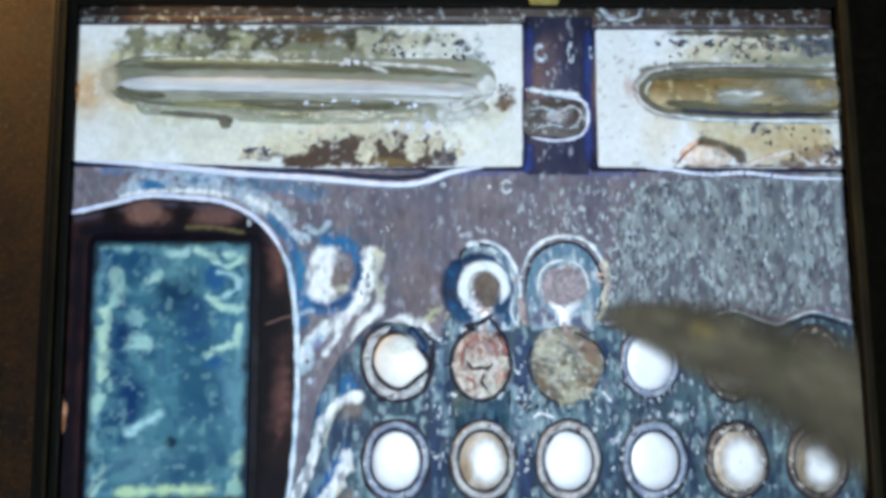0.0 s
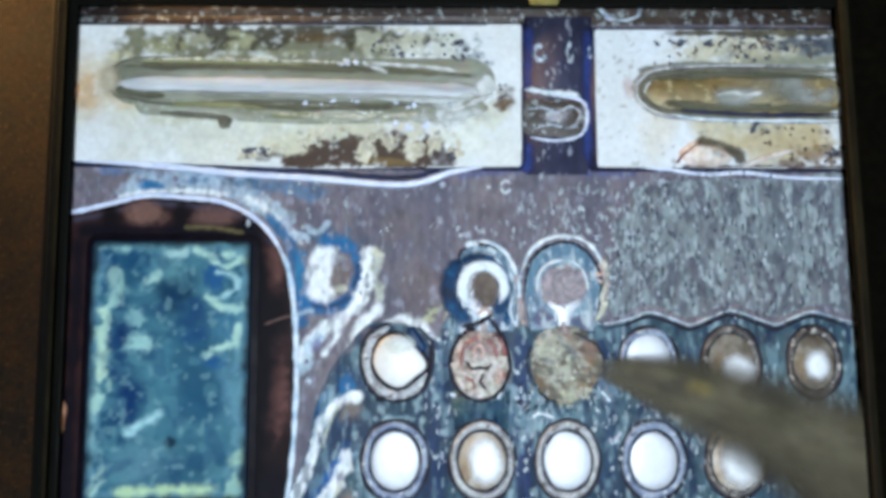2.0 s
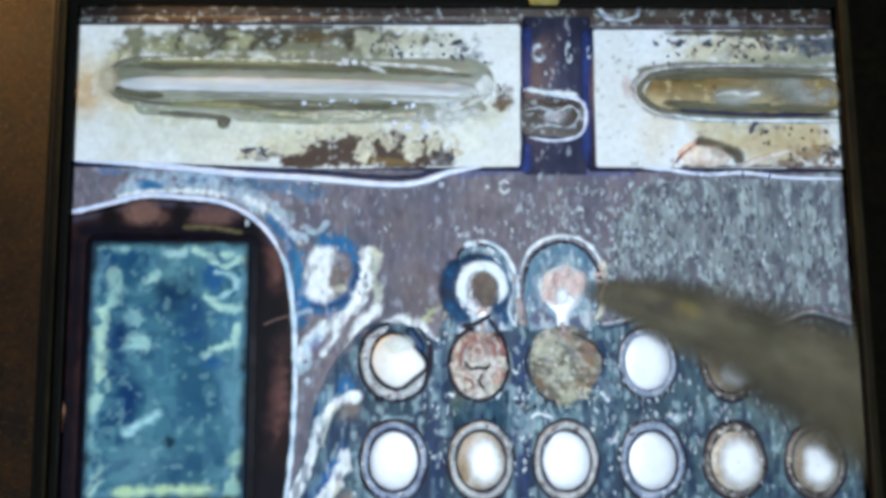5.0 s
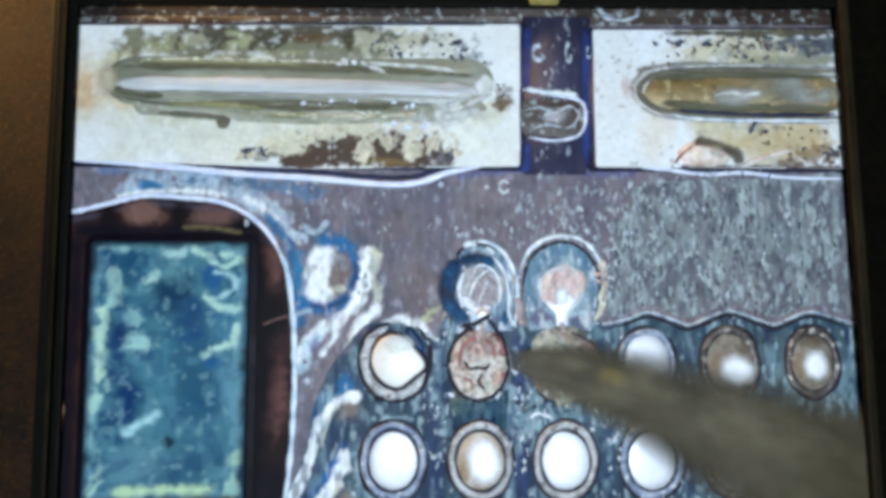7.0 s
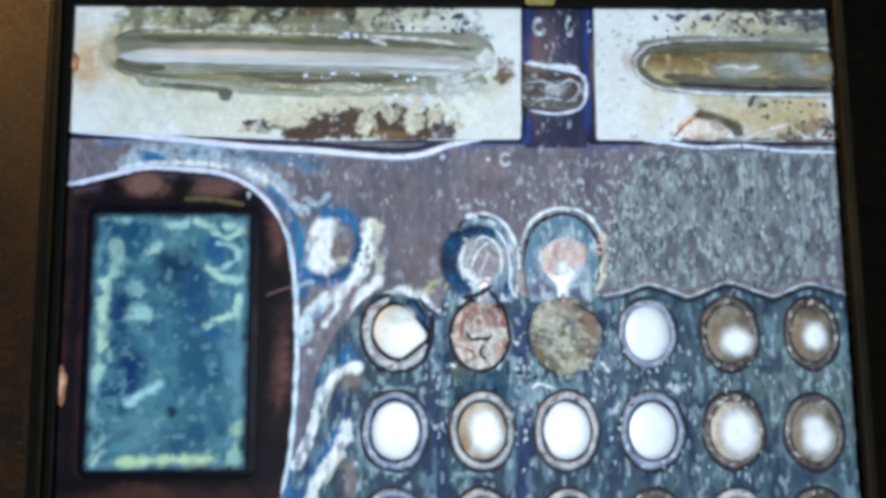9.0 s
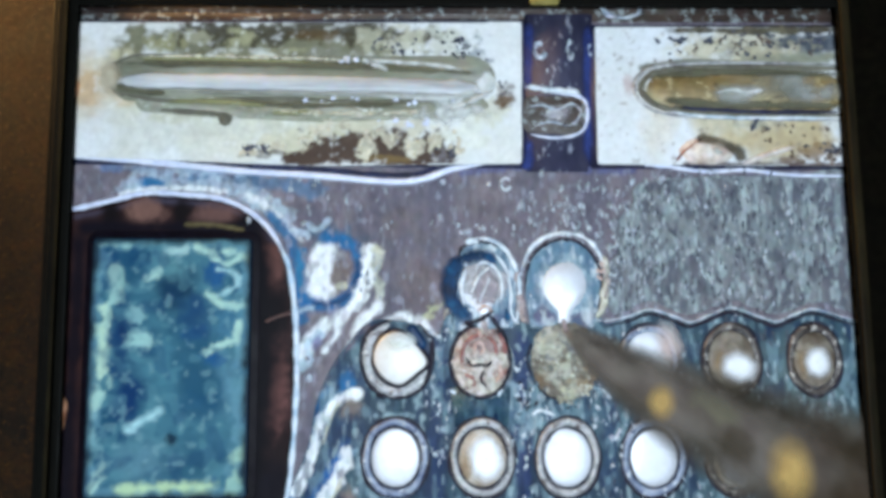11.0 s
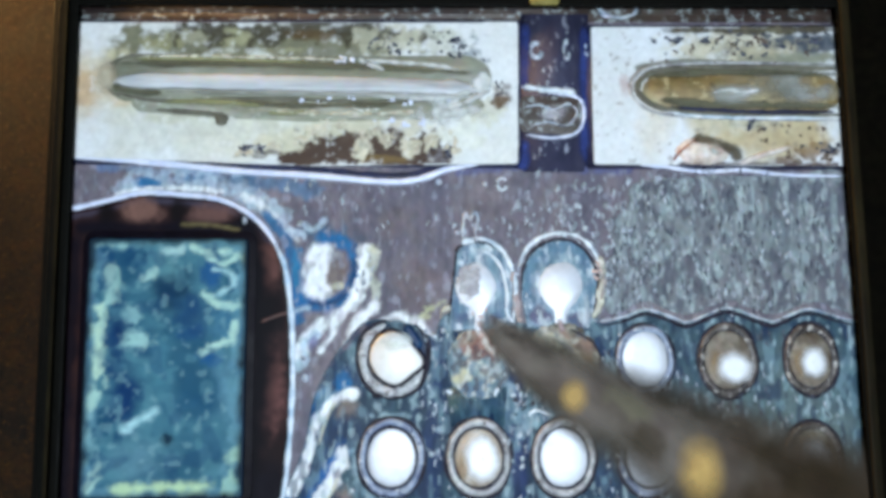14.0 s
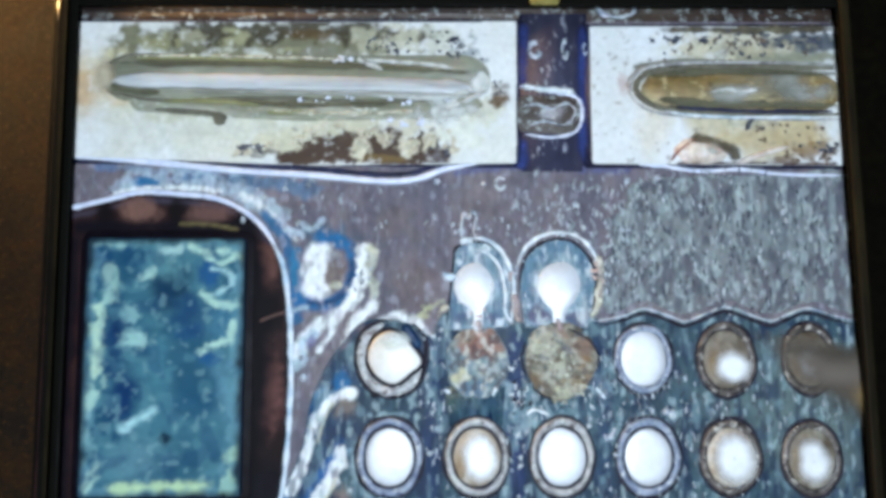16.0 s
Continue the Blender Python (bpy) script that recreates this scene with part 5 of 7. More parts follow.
part("tan_bloom", patch(-0.0926, -0.0180, 0.0040, 0.0072, 0.00215, 0.2, 33, firm=1.4), M_TAN, ridge, "tan bloom over the ridge's round end")
part("rust_stain", patch(*(0.01129, -0.02464), 0.003874, 0.003576, 0.0008, 0.1, 97), M_BROWNPAD, plate, "rosy brown stain")
ridge_b = stadium(0.04995, 0.10516, -0.0222, 0.005364, HILL, clip_b, M_BRASS, "brassy embossed ridge", slope=-0.008)
part("top_tarnish", ribbon(spline([(0.05425, -0.00492), (0.07551, -0.00521), (0.09138, -0.00486), (0.10538, -0.00516)], 8), 0.001639, 0.0008, 0.5), M_UMBER, plate_b)
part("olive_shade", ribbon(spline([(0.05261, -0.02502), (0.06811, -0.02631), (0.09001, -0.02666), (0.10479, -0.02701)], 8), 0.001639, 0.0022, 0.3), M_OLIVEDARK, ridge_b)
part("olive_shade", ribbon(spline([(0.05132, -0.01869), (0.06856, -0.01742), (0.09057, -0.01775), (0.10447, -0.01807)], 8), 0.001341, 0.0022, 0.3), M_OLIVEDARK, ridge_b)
# silvery reflections on the ridge, painted with films
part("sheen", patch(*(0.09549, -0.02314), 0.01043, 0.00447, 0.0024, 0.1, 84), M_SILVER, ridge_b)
part("sheen", patch(*(0.08932, -0.02187), 0.01341, 0.006854, 0.00235, 0.2, 81), M_SILVER, ridge_b, "silvery sheen laid on as a film")
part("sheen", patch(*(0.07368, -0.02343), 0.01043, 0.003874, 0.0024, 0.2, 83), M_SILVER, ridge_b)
part("ridge_groove", tube(spline([(0.10465, -0.02891), (0.08987, -0.02888), (0.06336, -0.02788), (0.05348, -0.02628), (0.04899, -0.02249), (0.05007, -0.01868), (0.05547, -0.01646), (0.06865, -0.01566), (0.09069, -0.01582), (0.10397, -0.01615)], 8), 0.000894, 0.4, wobble=0.3, z=0.0008), M_GROOVE, ridge_b)
part("ridge_rim", tube(spline([(0.10487, -0.03034), (0.08978, -0.0303), (0.06329, -0.02929), (0.05188, -0.02754), (0.04711, -0.0228), (0.04839, -0.01805), (0.05428, -0.01518), (0.06873, -0.01422), (0.09078, -0.01438), (0.10408, -0.0147)], 8), 0.00045, 0.6, wobble=0.4, z=0.0007), M_COLLAR, ridge_b)
part("violet_edge", ribbon(spline([(0.05446, -0.02769), (0.06532, -0.02927), (0.07941, -0.02974), (0.09044, -0.02974), (0.1023, -0.03006)], 8), 0.0007, 0.0009, 0.4), M_GLAZE, ridge_b, "pale violet lower edge")
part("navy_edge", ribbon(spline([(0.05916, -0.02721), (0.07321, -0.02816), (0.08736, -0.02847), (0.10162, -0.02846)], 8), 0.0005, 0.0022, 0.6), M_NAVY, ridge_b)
part("white_streak", ribbon(spline([(0.06797, -0.02338), (0.07274, -0.02242), (0.07664, -0.02305), (0.0822, -0.0224)], 8), 0.0009, 0.0024, 0.5), M_FROST, ridge_b)
part("ridge_rim", tube(spline([(-0.07385, -0.01206), (-0.08729, -0.01238), (-0.09285, -0.01519), (-0.09359, -0.01923), (-0.0911, -0.02263), (-0.08543, -0.02387)], 8), 0.00045, 0.6, wobble=0.6, z=0.0007), M_GROOVE, ridge)
part("ridge_residue", crumbs([(*(-0.02705, -0.01424), 0.00596, 0.00149, 12), (*(-0.00886, -0.02554), 0.01341, 0.001192, 8), (*(-0.03912, -0.02425), 0.01341, 0.00149, 6), (*(-0.01497, -0.03051), 0.00745, 0.001192, 8)], 0.000447, 0.001192, 0.0012, 17), M_WHITE, ridge)["kind"] = "stuff"

# ---- the die ----
die = rider("die", "blue-teal glossy chip with pale wavy edges set in brown underfill", "chip")
face_edge = rounded([(-0.09565, -0.06115), (-0.05508, -0.06176), (-0.05524, -0.09532), (-0.05541, -0.12708), (-0.09586, -0.12658)], 0.00149)
die_body = part("body", slab(face_edge, 0.0002, 0.0018, 0.0004), M_DIE, die, "blue-teal glossy face")
# shadow round the die, built as a black margin
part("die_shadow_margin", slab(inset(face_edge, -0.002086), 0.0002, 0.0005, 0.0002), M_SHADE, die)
# edge gleams and the bright highlight are painted in with the wavy marks
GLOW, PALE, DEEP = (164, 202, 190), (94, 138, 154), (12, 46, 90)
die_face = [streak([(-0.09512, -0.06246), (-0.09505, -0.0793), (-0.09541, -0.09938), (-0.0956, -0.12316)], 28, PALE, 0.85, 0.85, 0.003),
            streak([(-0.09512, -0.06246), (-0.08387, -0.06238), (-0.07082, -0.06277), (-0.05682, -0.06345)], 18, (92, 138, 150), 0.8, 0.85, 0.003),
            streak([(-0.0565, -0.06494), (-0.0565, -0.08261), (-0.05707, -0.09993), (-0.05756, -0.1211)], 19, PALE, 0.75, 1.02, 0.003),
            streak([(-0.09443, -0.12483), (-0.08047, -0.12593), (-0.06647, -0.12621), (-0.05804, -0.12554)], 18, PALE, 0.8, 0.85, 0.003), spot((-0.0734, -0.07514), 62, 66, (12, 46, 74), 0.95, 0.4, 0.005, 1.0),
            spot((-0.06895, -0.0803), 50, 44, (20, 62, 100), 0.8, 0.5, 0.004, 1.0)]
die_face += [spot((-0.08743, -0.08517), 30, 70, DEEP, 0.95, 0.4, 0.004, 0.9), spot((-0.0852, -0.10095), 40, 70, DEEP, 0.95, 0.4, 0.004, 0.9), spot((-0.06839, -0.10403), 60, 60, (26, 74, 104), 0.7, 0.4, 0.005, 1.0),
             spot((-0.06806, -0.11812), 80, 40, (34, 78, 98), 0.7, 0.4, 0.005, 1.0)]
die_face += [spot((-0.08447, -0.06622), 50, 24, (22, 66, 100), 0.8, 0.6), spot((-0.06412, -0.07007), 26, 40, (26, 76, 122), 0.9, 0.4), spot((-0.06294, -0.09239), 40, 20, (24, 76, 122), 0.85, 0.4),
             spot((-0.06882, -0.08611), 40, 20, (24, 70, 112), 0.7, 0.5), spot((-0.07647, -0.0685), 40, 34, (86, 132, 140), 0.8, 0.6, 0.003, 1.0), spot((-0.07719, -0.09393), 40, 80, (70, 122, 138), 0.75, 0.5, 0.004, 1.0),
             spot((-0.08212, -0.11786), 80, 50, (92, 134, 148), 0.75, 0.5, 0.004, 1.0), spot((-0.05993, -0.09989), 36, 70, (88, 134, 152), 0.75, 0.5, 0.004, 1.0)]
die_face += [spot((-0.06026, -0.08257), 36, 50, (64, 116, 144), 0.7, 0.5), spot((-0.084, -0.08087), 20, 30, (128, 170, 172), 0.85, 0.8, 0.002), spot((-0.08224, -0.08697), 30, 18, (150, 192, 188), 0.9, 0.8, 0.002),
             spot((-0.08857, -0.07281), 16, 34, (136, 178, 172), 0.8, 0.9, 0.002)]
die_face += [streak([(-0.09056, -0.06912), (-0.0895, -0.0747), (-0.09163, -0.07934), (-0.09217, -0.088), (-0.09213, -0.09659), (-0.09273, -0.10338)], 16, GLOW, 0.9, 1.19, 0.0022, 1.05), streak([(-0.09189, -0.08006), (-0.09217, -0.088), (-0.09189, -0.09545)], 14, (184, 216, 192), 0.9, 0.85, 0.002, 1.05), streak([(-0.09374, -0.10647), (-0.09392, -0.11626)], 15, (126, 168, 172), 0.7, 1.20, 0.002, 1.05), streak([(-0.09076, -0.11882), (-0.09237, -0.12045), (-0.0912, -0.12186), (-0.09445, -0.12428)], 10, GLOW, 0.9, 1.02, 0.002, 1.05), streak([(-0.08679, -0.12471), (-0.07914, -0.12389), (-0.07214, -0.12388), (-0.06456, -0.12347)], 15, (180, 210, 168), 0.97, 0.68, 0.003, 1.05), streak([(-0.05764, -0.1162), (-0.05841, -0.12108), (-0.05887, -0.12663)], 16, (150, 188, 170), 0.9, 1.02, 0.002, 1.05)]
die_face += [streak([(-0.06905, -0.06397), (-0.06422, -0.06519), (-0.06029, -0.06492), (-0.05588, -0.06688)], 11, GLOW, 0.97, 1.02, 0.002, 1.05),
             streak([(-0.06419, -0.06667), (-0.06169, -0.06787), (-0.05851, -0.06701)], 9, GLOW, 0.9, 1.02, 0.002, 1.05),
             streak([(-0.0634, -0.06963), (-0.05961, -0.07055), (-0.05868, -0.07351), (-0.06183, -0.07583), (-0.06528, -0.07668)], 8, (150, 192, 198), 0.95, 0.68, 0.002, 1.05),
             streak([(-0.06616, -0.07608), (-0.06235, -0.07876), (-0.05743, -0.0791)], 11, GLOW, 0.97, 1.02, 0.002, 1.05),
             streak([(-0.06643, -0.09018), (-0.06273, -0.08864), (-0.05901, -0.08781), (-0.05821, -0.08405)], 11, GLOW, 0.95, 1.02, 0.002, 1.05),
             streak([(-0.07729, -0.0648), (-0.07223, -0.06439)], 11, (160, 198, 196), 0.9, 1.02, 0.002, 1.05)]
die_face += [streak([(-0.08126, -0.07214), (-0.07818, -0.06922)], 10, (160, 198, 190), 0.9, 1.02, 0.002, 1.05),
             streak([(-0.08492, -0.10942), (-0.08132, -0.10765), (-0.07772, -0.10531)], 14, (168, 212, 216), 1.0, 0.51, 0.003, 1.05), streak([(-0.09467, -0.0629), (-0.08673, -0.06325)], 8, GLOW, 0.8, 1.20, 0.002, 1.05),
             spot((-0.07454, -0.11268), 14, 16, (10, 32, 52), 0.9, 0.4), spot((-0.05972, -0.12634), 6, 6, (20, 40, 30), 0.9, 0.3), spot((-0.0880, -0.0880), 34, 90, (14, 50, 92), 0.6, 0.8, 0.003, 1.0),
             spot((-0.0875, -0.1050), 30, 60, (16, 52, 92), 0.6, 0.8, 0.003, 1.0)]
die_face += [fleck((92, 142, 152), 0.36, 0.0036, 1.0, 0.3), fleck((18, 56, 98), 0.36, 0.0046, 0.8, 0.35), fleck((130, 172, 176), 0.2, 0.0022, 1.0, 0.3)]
# dark border painted in for the die's blurred edge
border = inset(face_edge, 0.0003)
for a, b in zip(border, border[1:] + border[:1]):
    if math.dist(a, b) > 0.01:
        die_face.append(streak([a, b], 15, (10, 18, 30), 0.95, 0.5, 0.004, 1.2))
sheet("clouded_face", inset(face_edge, 0.0004), 0.00184, 0.0004, ((36, 82, 106), (64, 112, 128)), die_face, die_body, M_TONED_SOFT, "blue-teal face with pale green-white glows painted in", 0.010, 1.0)


# ---- solder balls ----
def solder_ball(x, y, rx, ry, dome, collar, label, peak=0.0011, share=0.73, flat=0.55, seed=0, arc=1.0, start=0.0, dx=0.0, dy=0.0):
    ob = rider("solder_ball", label, "solder ball", "solder balls")
    ob.matrix_world = pose(x, y, 0.0003)
    part("groove", lathe([(1.07, 0.0), (1.04, 0.00008), (0.3, 0.00008)], rx, ry, wobble=0.06, seed=seed), M_LINE, ob)
    part("collar", lathe([(0.97, 0.00005), (0.95, 0.0003), (0.88, 0.00042), (0.81, 0.0003), (0.78, 0.00006)], rx, ry, wobble=0.06, seed=seed + 3, arc=arc, start=start), collar, ob)
    prof = [(share, 0.00005), (share, peak * 0.3)] + [(share * s, peak * (0.3 + 0.7 * (1 - s ** (2 / flat)))) for s in (0.97, 0.92, 0.82, 0.66, 0.45, 0.22, 0.05)]
    part("dome", lathe(prof, rx, ry, wobble=0.04, seed=seed + 5, cx=dx, cy=dy), dome, ob)
    return ob


W = "bright white solder ball with a pale collar on the board"
B = "brown-stained round solder ball in a dark collar"
BALLS = [((-0.01797, -0.09307), 58, 68, M_BALL, M_COLLAR, "white solder ball in a broken dark collar", 0.0009, 0.72, 0.5), ((0.04802, -0.09409), 52, 62, M_BALL, M_COLLAR_BLUE, W, 0.00048, 0.78, 0.3),
         ((0.06988, -0.09453), 54, 66, M_BALL_DARK, M_COLLAR_BROWN, B, 0.0008, 0.77, 0.9), ((0.09193, -0.09467), 50, 64, M_BALL_DARK, M_COLLAR_BROWN, B, 0.0008, 0.74, 1.0),
         ((-0.01823, -0.11801), 58, 68, M_BALL, M_COLLAR_BLUE, W, 0.00048, 0.715, 0.3), ((0.00402, -0.1184), 57, 68, M_BALL_WARM, M_COLLAR, "white solder ball with a stained edge on the board", 0.0008, 0.715, 0.5),
         ((0.02585, -0.11879), 57, 68, M_BALL, M_COLLAR, W, 0.00048, 0.72, 0.3), ((0.04829, -0.11918), 57, 68, M_BALL, M_COLLAR_BLUE, W, 0.00048, 0.715, 0.3),
         ((0.06972, -0.11955), 55, 66, M_BALL_WARM, M_COLLAR_BROWN, "white solder ball with brown edges on the board", 0.0008, 0.77, 0.6), ((0.09098, -0.12021), 54, 66, M_BALL_DARK, M_COLLAR_BROWN, B, 0.0008, 0.76, 0.8),
         ((-0.01905, -0.14225), 58, 68, M_BALL_WARM, M_COLLAR_BLUE, W, 0.0009, 0.74, 0.5)]
BALLS += [((0.0036, -0.14274), 58, 68, M_BALL_WARM, M_COLLAR, W, 0.001, 0.74, 0.5), ((0.02585, -0.14323), 58, 68, M_OLIVE, M_COLLAR, B, 0.001, 0.74, 0.5),
          ((0.04798, -0.14371), 56, 68, M_BALL_DARK, M_COLLAR_BROWN, B, 0.0008, 0.76, 0.8), ((0.06939, -0.14417), 56, 68, M_BALL_WARM, M_COLLAR, W, 0.001, 0.76, 0.5),
          ((0.09067, -0.14463), 56, 68, M_BALL_DARK, M_COLLAR_BROWN, B, 0.0008, 0.76, 0.8)]
# which balls carry a painted highlight: its offset and half axes
HIGHLIGHTS = {2: (0.0012, -0.0020, 0.0058, 0.0052), 3: (0.0002, -0.0008, 0.0044, 0.0050), 5: (0.0008, -0.0002, 0.0056, 0.0074), 8: (0.0006, -0.0002, 0.0068, 0.0082), 9: (0.0002, -0.0008, 0.0056, 0.0068),
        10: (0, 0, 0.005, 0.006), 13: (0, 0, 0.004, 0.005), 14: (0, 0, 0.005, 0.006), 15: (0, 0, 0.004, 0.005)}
for i, ((x, y), rx, ry, dome, collar, label, peak, share, flat) in enumerate(BALLS):
    first = i == 0
    if not first:
        ball = solder_ball(x, y, 0.000149 * rx, 0.000149 * ry, dome, collar, label, peak, share, flat, seed=i * 2.7)
        if i in HIGHLIGHTS:
            dx, dy, tx, ty = HIGHLIGHTS[i]
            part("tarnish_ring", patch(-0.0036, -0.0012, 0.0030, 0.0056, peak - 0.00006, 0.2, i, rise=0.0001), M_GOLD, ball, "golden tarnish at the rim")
            part("bright_tip", patch(dx, dy, tx, ty, peak + 0.00002, 0.12, i + 0.4, rise=0.0001, firm=2.4), M_HIGHLIGHT, ball, "highlight painted on the dome")
drop = rider("solder_ball", "white teardrop solder ball in a broken dark collar", "solder ball", "solder balls")
part("groove", tube(spline([(-0.01206, -0.08413), (-0.00886, -0.08825), (-0.00892, -0.09464), (-0.01131, -0.10037), (-0.01744, -0.10286), (-0.02353, -0.10076), (-0.02658, -0.0944), (-0.02585, -0.08804), (-0.02292, -0.08458), (-0.0191, -0.08317)], 6), 0.000745, 0.4, wobble=0.3, z=0.0004), M_LINE, drop)
part("bed", slab(blob(*(-0.01768, -0.09307), 0.008642, 0.010132, 0.05, seed=3), 0.0, 0.0003), M_BED, drop)
part("collar", tube(spline([(-0.01969, -0.08404), (-0.02409, -0.08748), (-0.02556, -0.09297), (-0.02382, -0.09846), (-0.0183, -0.1017), (-0.01276, -0.09977), (-0.00996, -0.09607)], 8), 0.001639, 0.3, wobble=0.3, z=0.0003), M_COLLAR, drop, "pale grey broken collar")
core = spline([(-0.01824, -0.0861), (-0.01443, -0.08789), (-0.00994, -0.09375), (-0.01304, -0.09718), (-0.01713, -0.09971), (-0.02149, -0.09763), (-0.02381, -0.09299), (-0.02205, -0.08809)], 6, closed=True)
part("inner_line", slab(inset(core, -0.000894), 0.0003, 0.00066), M_LINE, drop)
part("core", slab(core, 0.0004, 0.0011, 0.0005), M_CORE, drop, "white teardrop core")
# grey shading of the core's upper side, painted with a film
part("shade", patch(*(-0.01737, -0.08902), 0.00596, 0.003576, 0.0012, 0.1, 44), M_SILVER, drop)
part("navy_stroke", tube(spline([(-0.01471, -0.08439), (-0.01267, -0.08704), (-0.01064, -0.09056)], 6), 0.001192, 0.4, z=0.0008), M_BLUE, drop)
part("black_fleck", lathe([(1, 0.0003), (0.8, 0.0006), (0.2, 0.0007)], 0.001639, 0.001043, n=16, cx=-0.02165, cy=-0.10222, wobble=0.3), M_LINE, drop)

# ---- the two keyhole pads ----
def arc_line(cx, cy, rx, ry, a, b, n=14):
    """Points on an oval, from the angle a to b in degrees, anticlockwise from the right."""
    return [(cx + rx * math.cos(radians(a + (b - a) * i / n)), cy + ry * math.sin(radians(a + (b - a) * i / n))) for i in range(n + 1)]


pads = rider("keyhole_pads", "two keyhole-shaped pads, partly scraped, beside the solder balls", "pads")
BEDS = (spline([(-0.00299, -0.08612), (-0.00229, -0.0766), (-0.00128, -0.06699), (0.00159, -0.06358), (0.00578, -0.06301), (0.01022, -0.06484), (0.01312, -0.06905), (0.01355, -0.07677), (0.01248, -0.08557)], 6),
        spline([(0.01721, -0.08563), (0.01608, -0.07679), (0.01651, -0.07087), (0.0184, -0.06641), (0.02222, -0.06344), (0.02675, -0.06243), (0.03093, -0.06366), (0.03456, -0.06759), (0.03617, -0.07328), (0.0352, -0.07995), (0.03352, -0.08582)], 6))
TEARS = (spline([(0.00405, -0.06867), (0.00715, -0.07004), (0.0093, -0.07421), (0.00819, -0.07819), (0.00636, -0.08111), (0.00584, -0.08579), (0.00363, -0.08576), (0.0034, -0.08137), (-9e-05, -0.07839), (-0.00137, -0.0744), (0.00046, -0.07012)], 5, closed=True),
         spline([(0.02658, -0.06857), (0.03029, -0.0698), (0.03209, -0.07443), (0.03047, -0.07871), (0.02785, -0.08134), (0.02731, -0.08457), (0.02464, -0.08454), (0.02429, -0.0813), (0.02183, -0.07862), (0.02059, -0.07462), (0.0225, -0.07018)], 5, closed=True))
for bed, tear in zip(BEDS, TEARS):
    part("scored_bed", slab(bed, 0.0, 0.00045), M_BED, pads, "scratched pale teal bed of a pad")
    part("inner_pad", slab(tear, 0.0004, 0.0007, 0.00012), M_BALL, pads, "bright tinned teardrop pad")
# the shadows either side of the necks are painted mauve into the beds
TEALISH, NECK_SHADE = (84, 118, 140), (92, 92, 116)
bed_a = [streak([(0.01131, -0.08483), (0.01195, -0.07527), (0.01016, -0.06813)], 9, TEALISH, 0.8, 0.8), streak([(-0.00103, -0.08249), (-0.00062, -0.07367), (0.00094, -0.06745)], 7, (70, 100, 130), 0.7, 0.8), spot((0.00029, -0.0828), 22, 14, (74, 80, 112), 0.85, 0.5), spot((0.00869, -0.08304), 20, 14, NECK_SHADE, 0.85, 0.5), spot((0.00573, -0.06555), 30, 14, (196, 206, 210), 0.7, 0.9), fleck((208, 218, 224), 0.38, 0.0012, 0.35, 0.7), fleck((64, 92, 118), 0.36, 0.0014, 0.35, 0.6)]
bed_b = [streak([(0.01807, -0.0805), (0.01752, -0.07236), (0.02034, -0.06672), (0.02595, -0.06437), (0.03146, -0.06592), (0.03455, -0.07252), (0.03369, -0.08067)], 14, TEALISH, 0.85, 0.7), spot((0.02065, -0.0826), 26, 22, NECK_SHADE, 1.0, 0.3, 0.002, 0.4), spot((0.03120, -0.08329), 24, 20, NECK_SHADE, 1.0, 0.3, 0.002, 0.4), spot((0.02039, -0.07684), 16, 40, (140, 152, 164), 0.6, 0.7), spot((0.03294, -0.08066), 12, 30, (190, 200, 200), 0.6, 0.9), fleck((204, 216, 222), 0.36, 0.0012, 0.5, 0.65), fleck((62, 92, 116), 0.36, 0.0014, 0.5, 0.55)]
for bed, layers in zip(BEDS, (bed_a, bed_b)):
    sheet("bed_skin", inset(bed, 0.0002), 0.00047, 0.0003, ((108, 136, 152), (152, 172, 184)), layers, pads, M_STAINED, "", 0.002, 0.4)
for pts, r in (([(-0.00341, -0.08422), (-0.00229, -0.0766), (-0.00129, -0.06803), (-0.0008, -0.06475), (0.00159, -0.06358), (0.00578, -0.06301), (0.01022, -0.06484), (0.01312, -0.06905)], 0.00036), ([(0.0161, -0.07561), (0.01651, -0.07087), (0.0184, -0.06641), (0.02222, -0.06344), (0.02675, -0.06243), (0.03093, -0.06366), (0.03456, -0.06759), (0.03617, -0.07328), (0.03486, -0.08112)], 0.00042)):
    part("dark_line", tube(spline(pts, 7), r, 0.5, wobble=0.7, z=0.00046), M_LINE, pads)
streaks("pale_rim", M_GLAZE, pads, "pale curved rim", [([(-0.0, -0.06328), (0.00389, -0.06197), (0.00835, -0.06305), (0.01187, -0.06637), (0.01399, -0.07175), (0.01446, -0.07738), (0.01387, -0.08354)], 0.0009, 0.00055), ([(0.00444, -0.06496), (0.00799, -0.06634), (0.01089, -0.07023), (0.01211, -0.07588), (0.01214, -0.08176), (0.01487, -0.08546)], 0.0007, 0.00056), ([(0.0003, -0.06328), (0.00194, -0.0627), (0.00417, -0.06302)], 0.0014, 0.00057),
                                               ([(0.01515, -0.0716), (0.01677, -0.06609), (0.02106, -0.06208), (0.0268, -0.06077), (0.03218, -0.06217), (0.03595, -0.06656), (0.03754, -0.07285), (0.03642, -0.07922), (0.0345, -0.08318)], 0.0009, 0.0005), ([(0.01386, -0.06935), (0.0143, -0.07677), (0.01354, -0.08412)], 0.0007, 0.0005)])
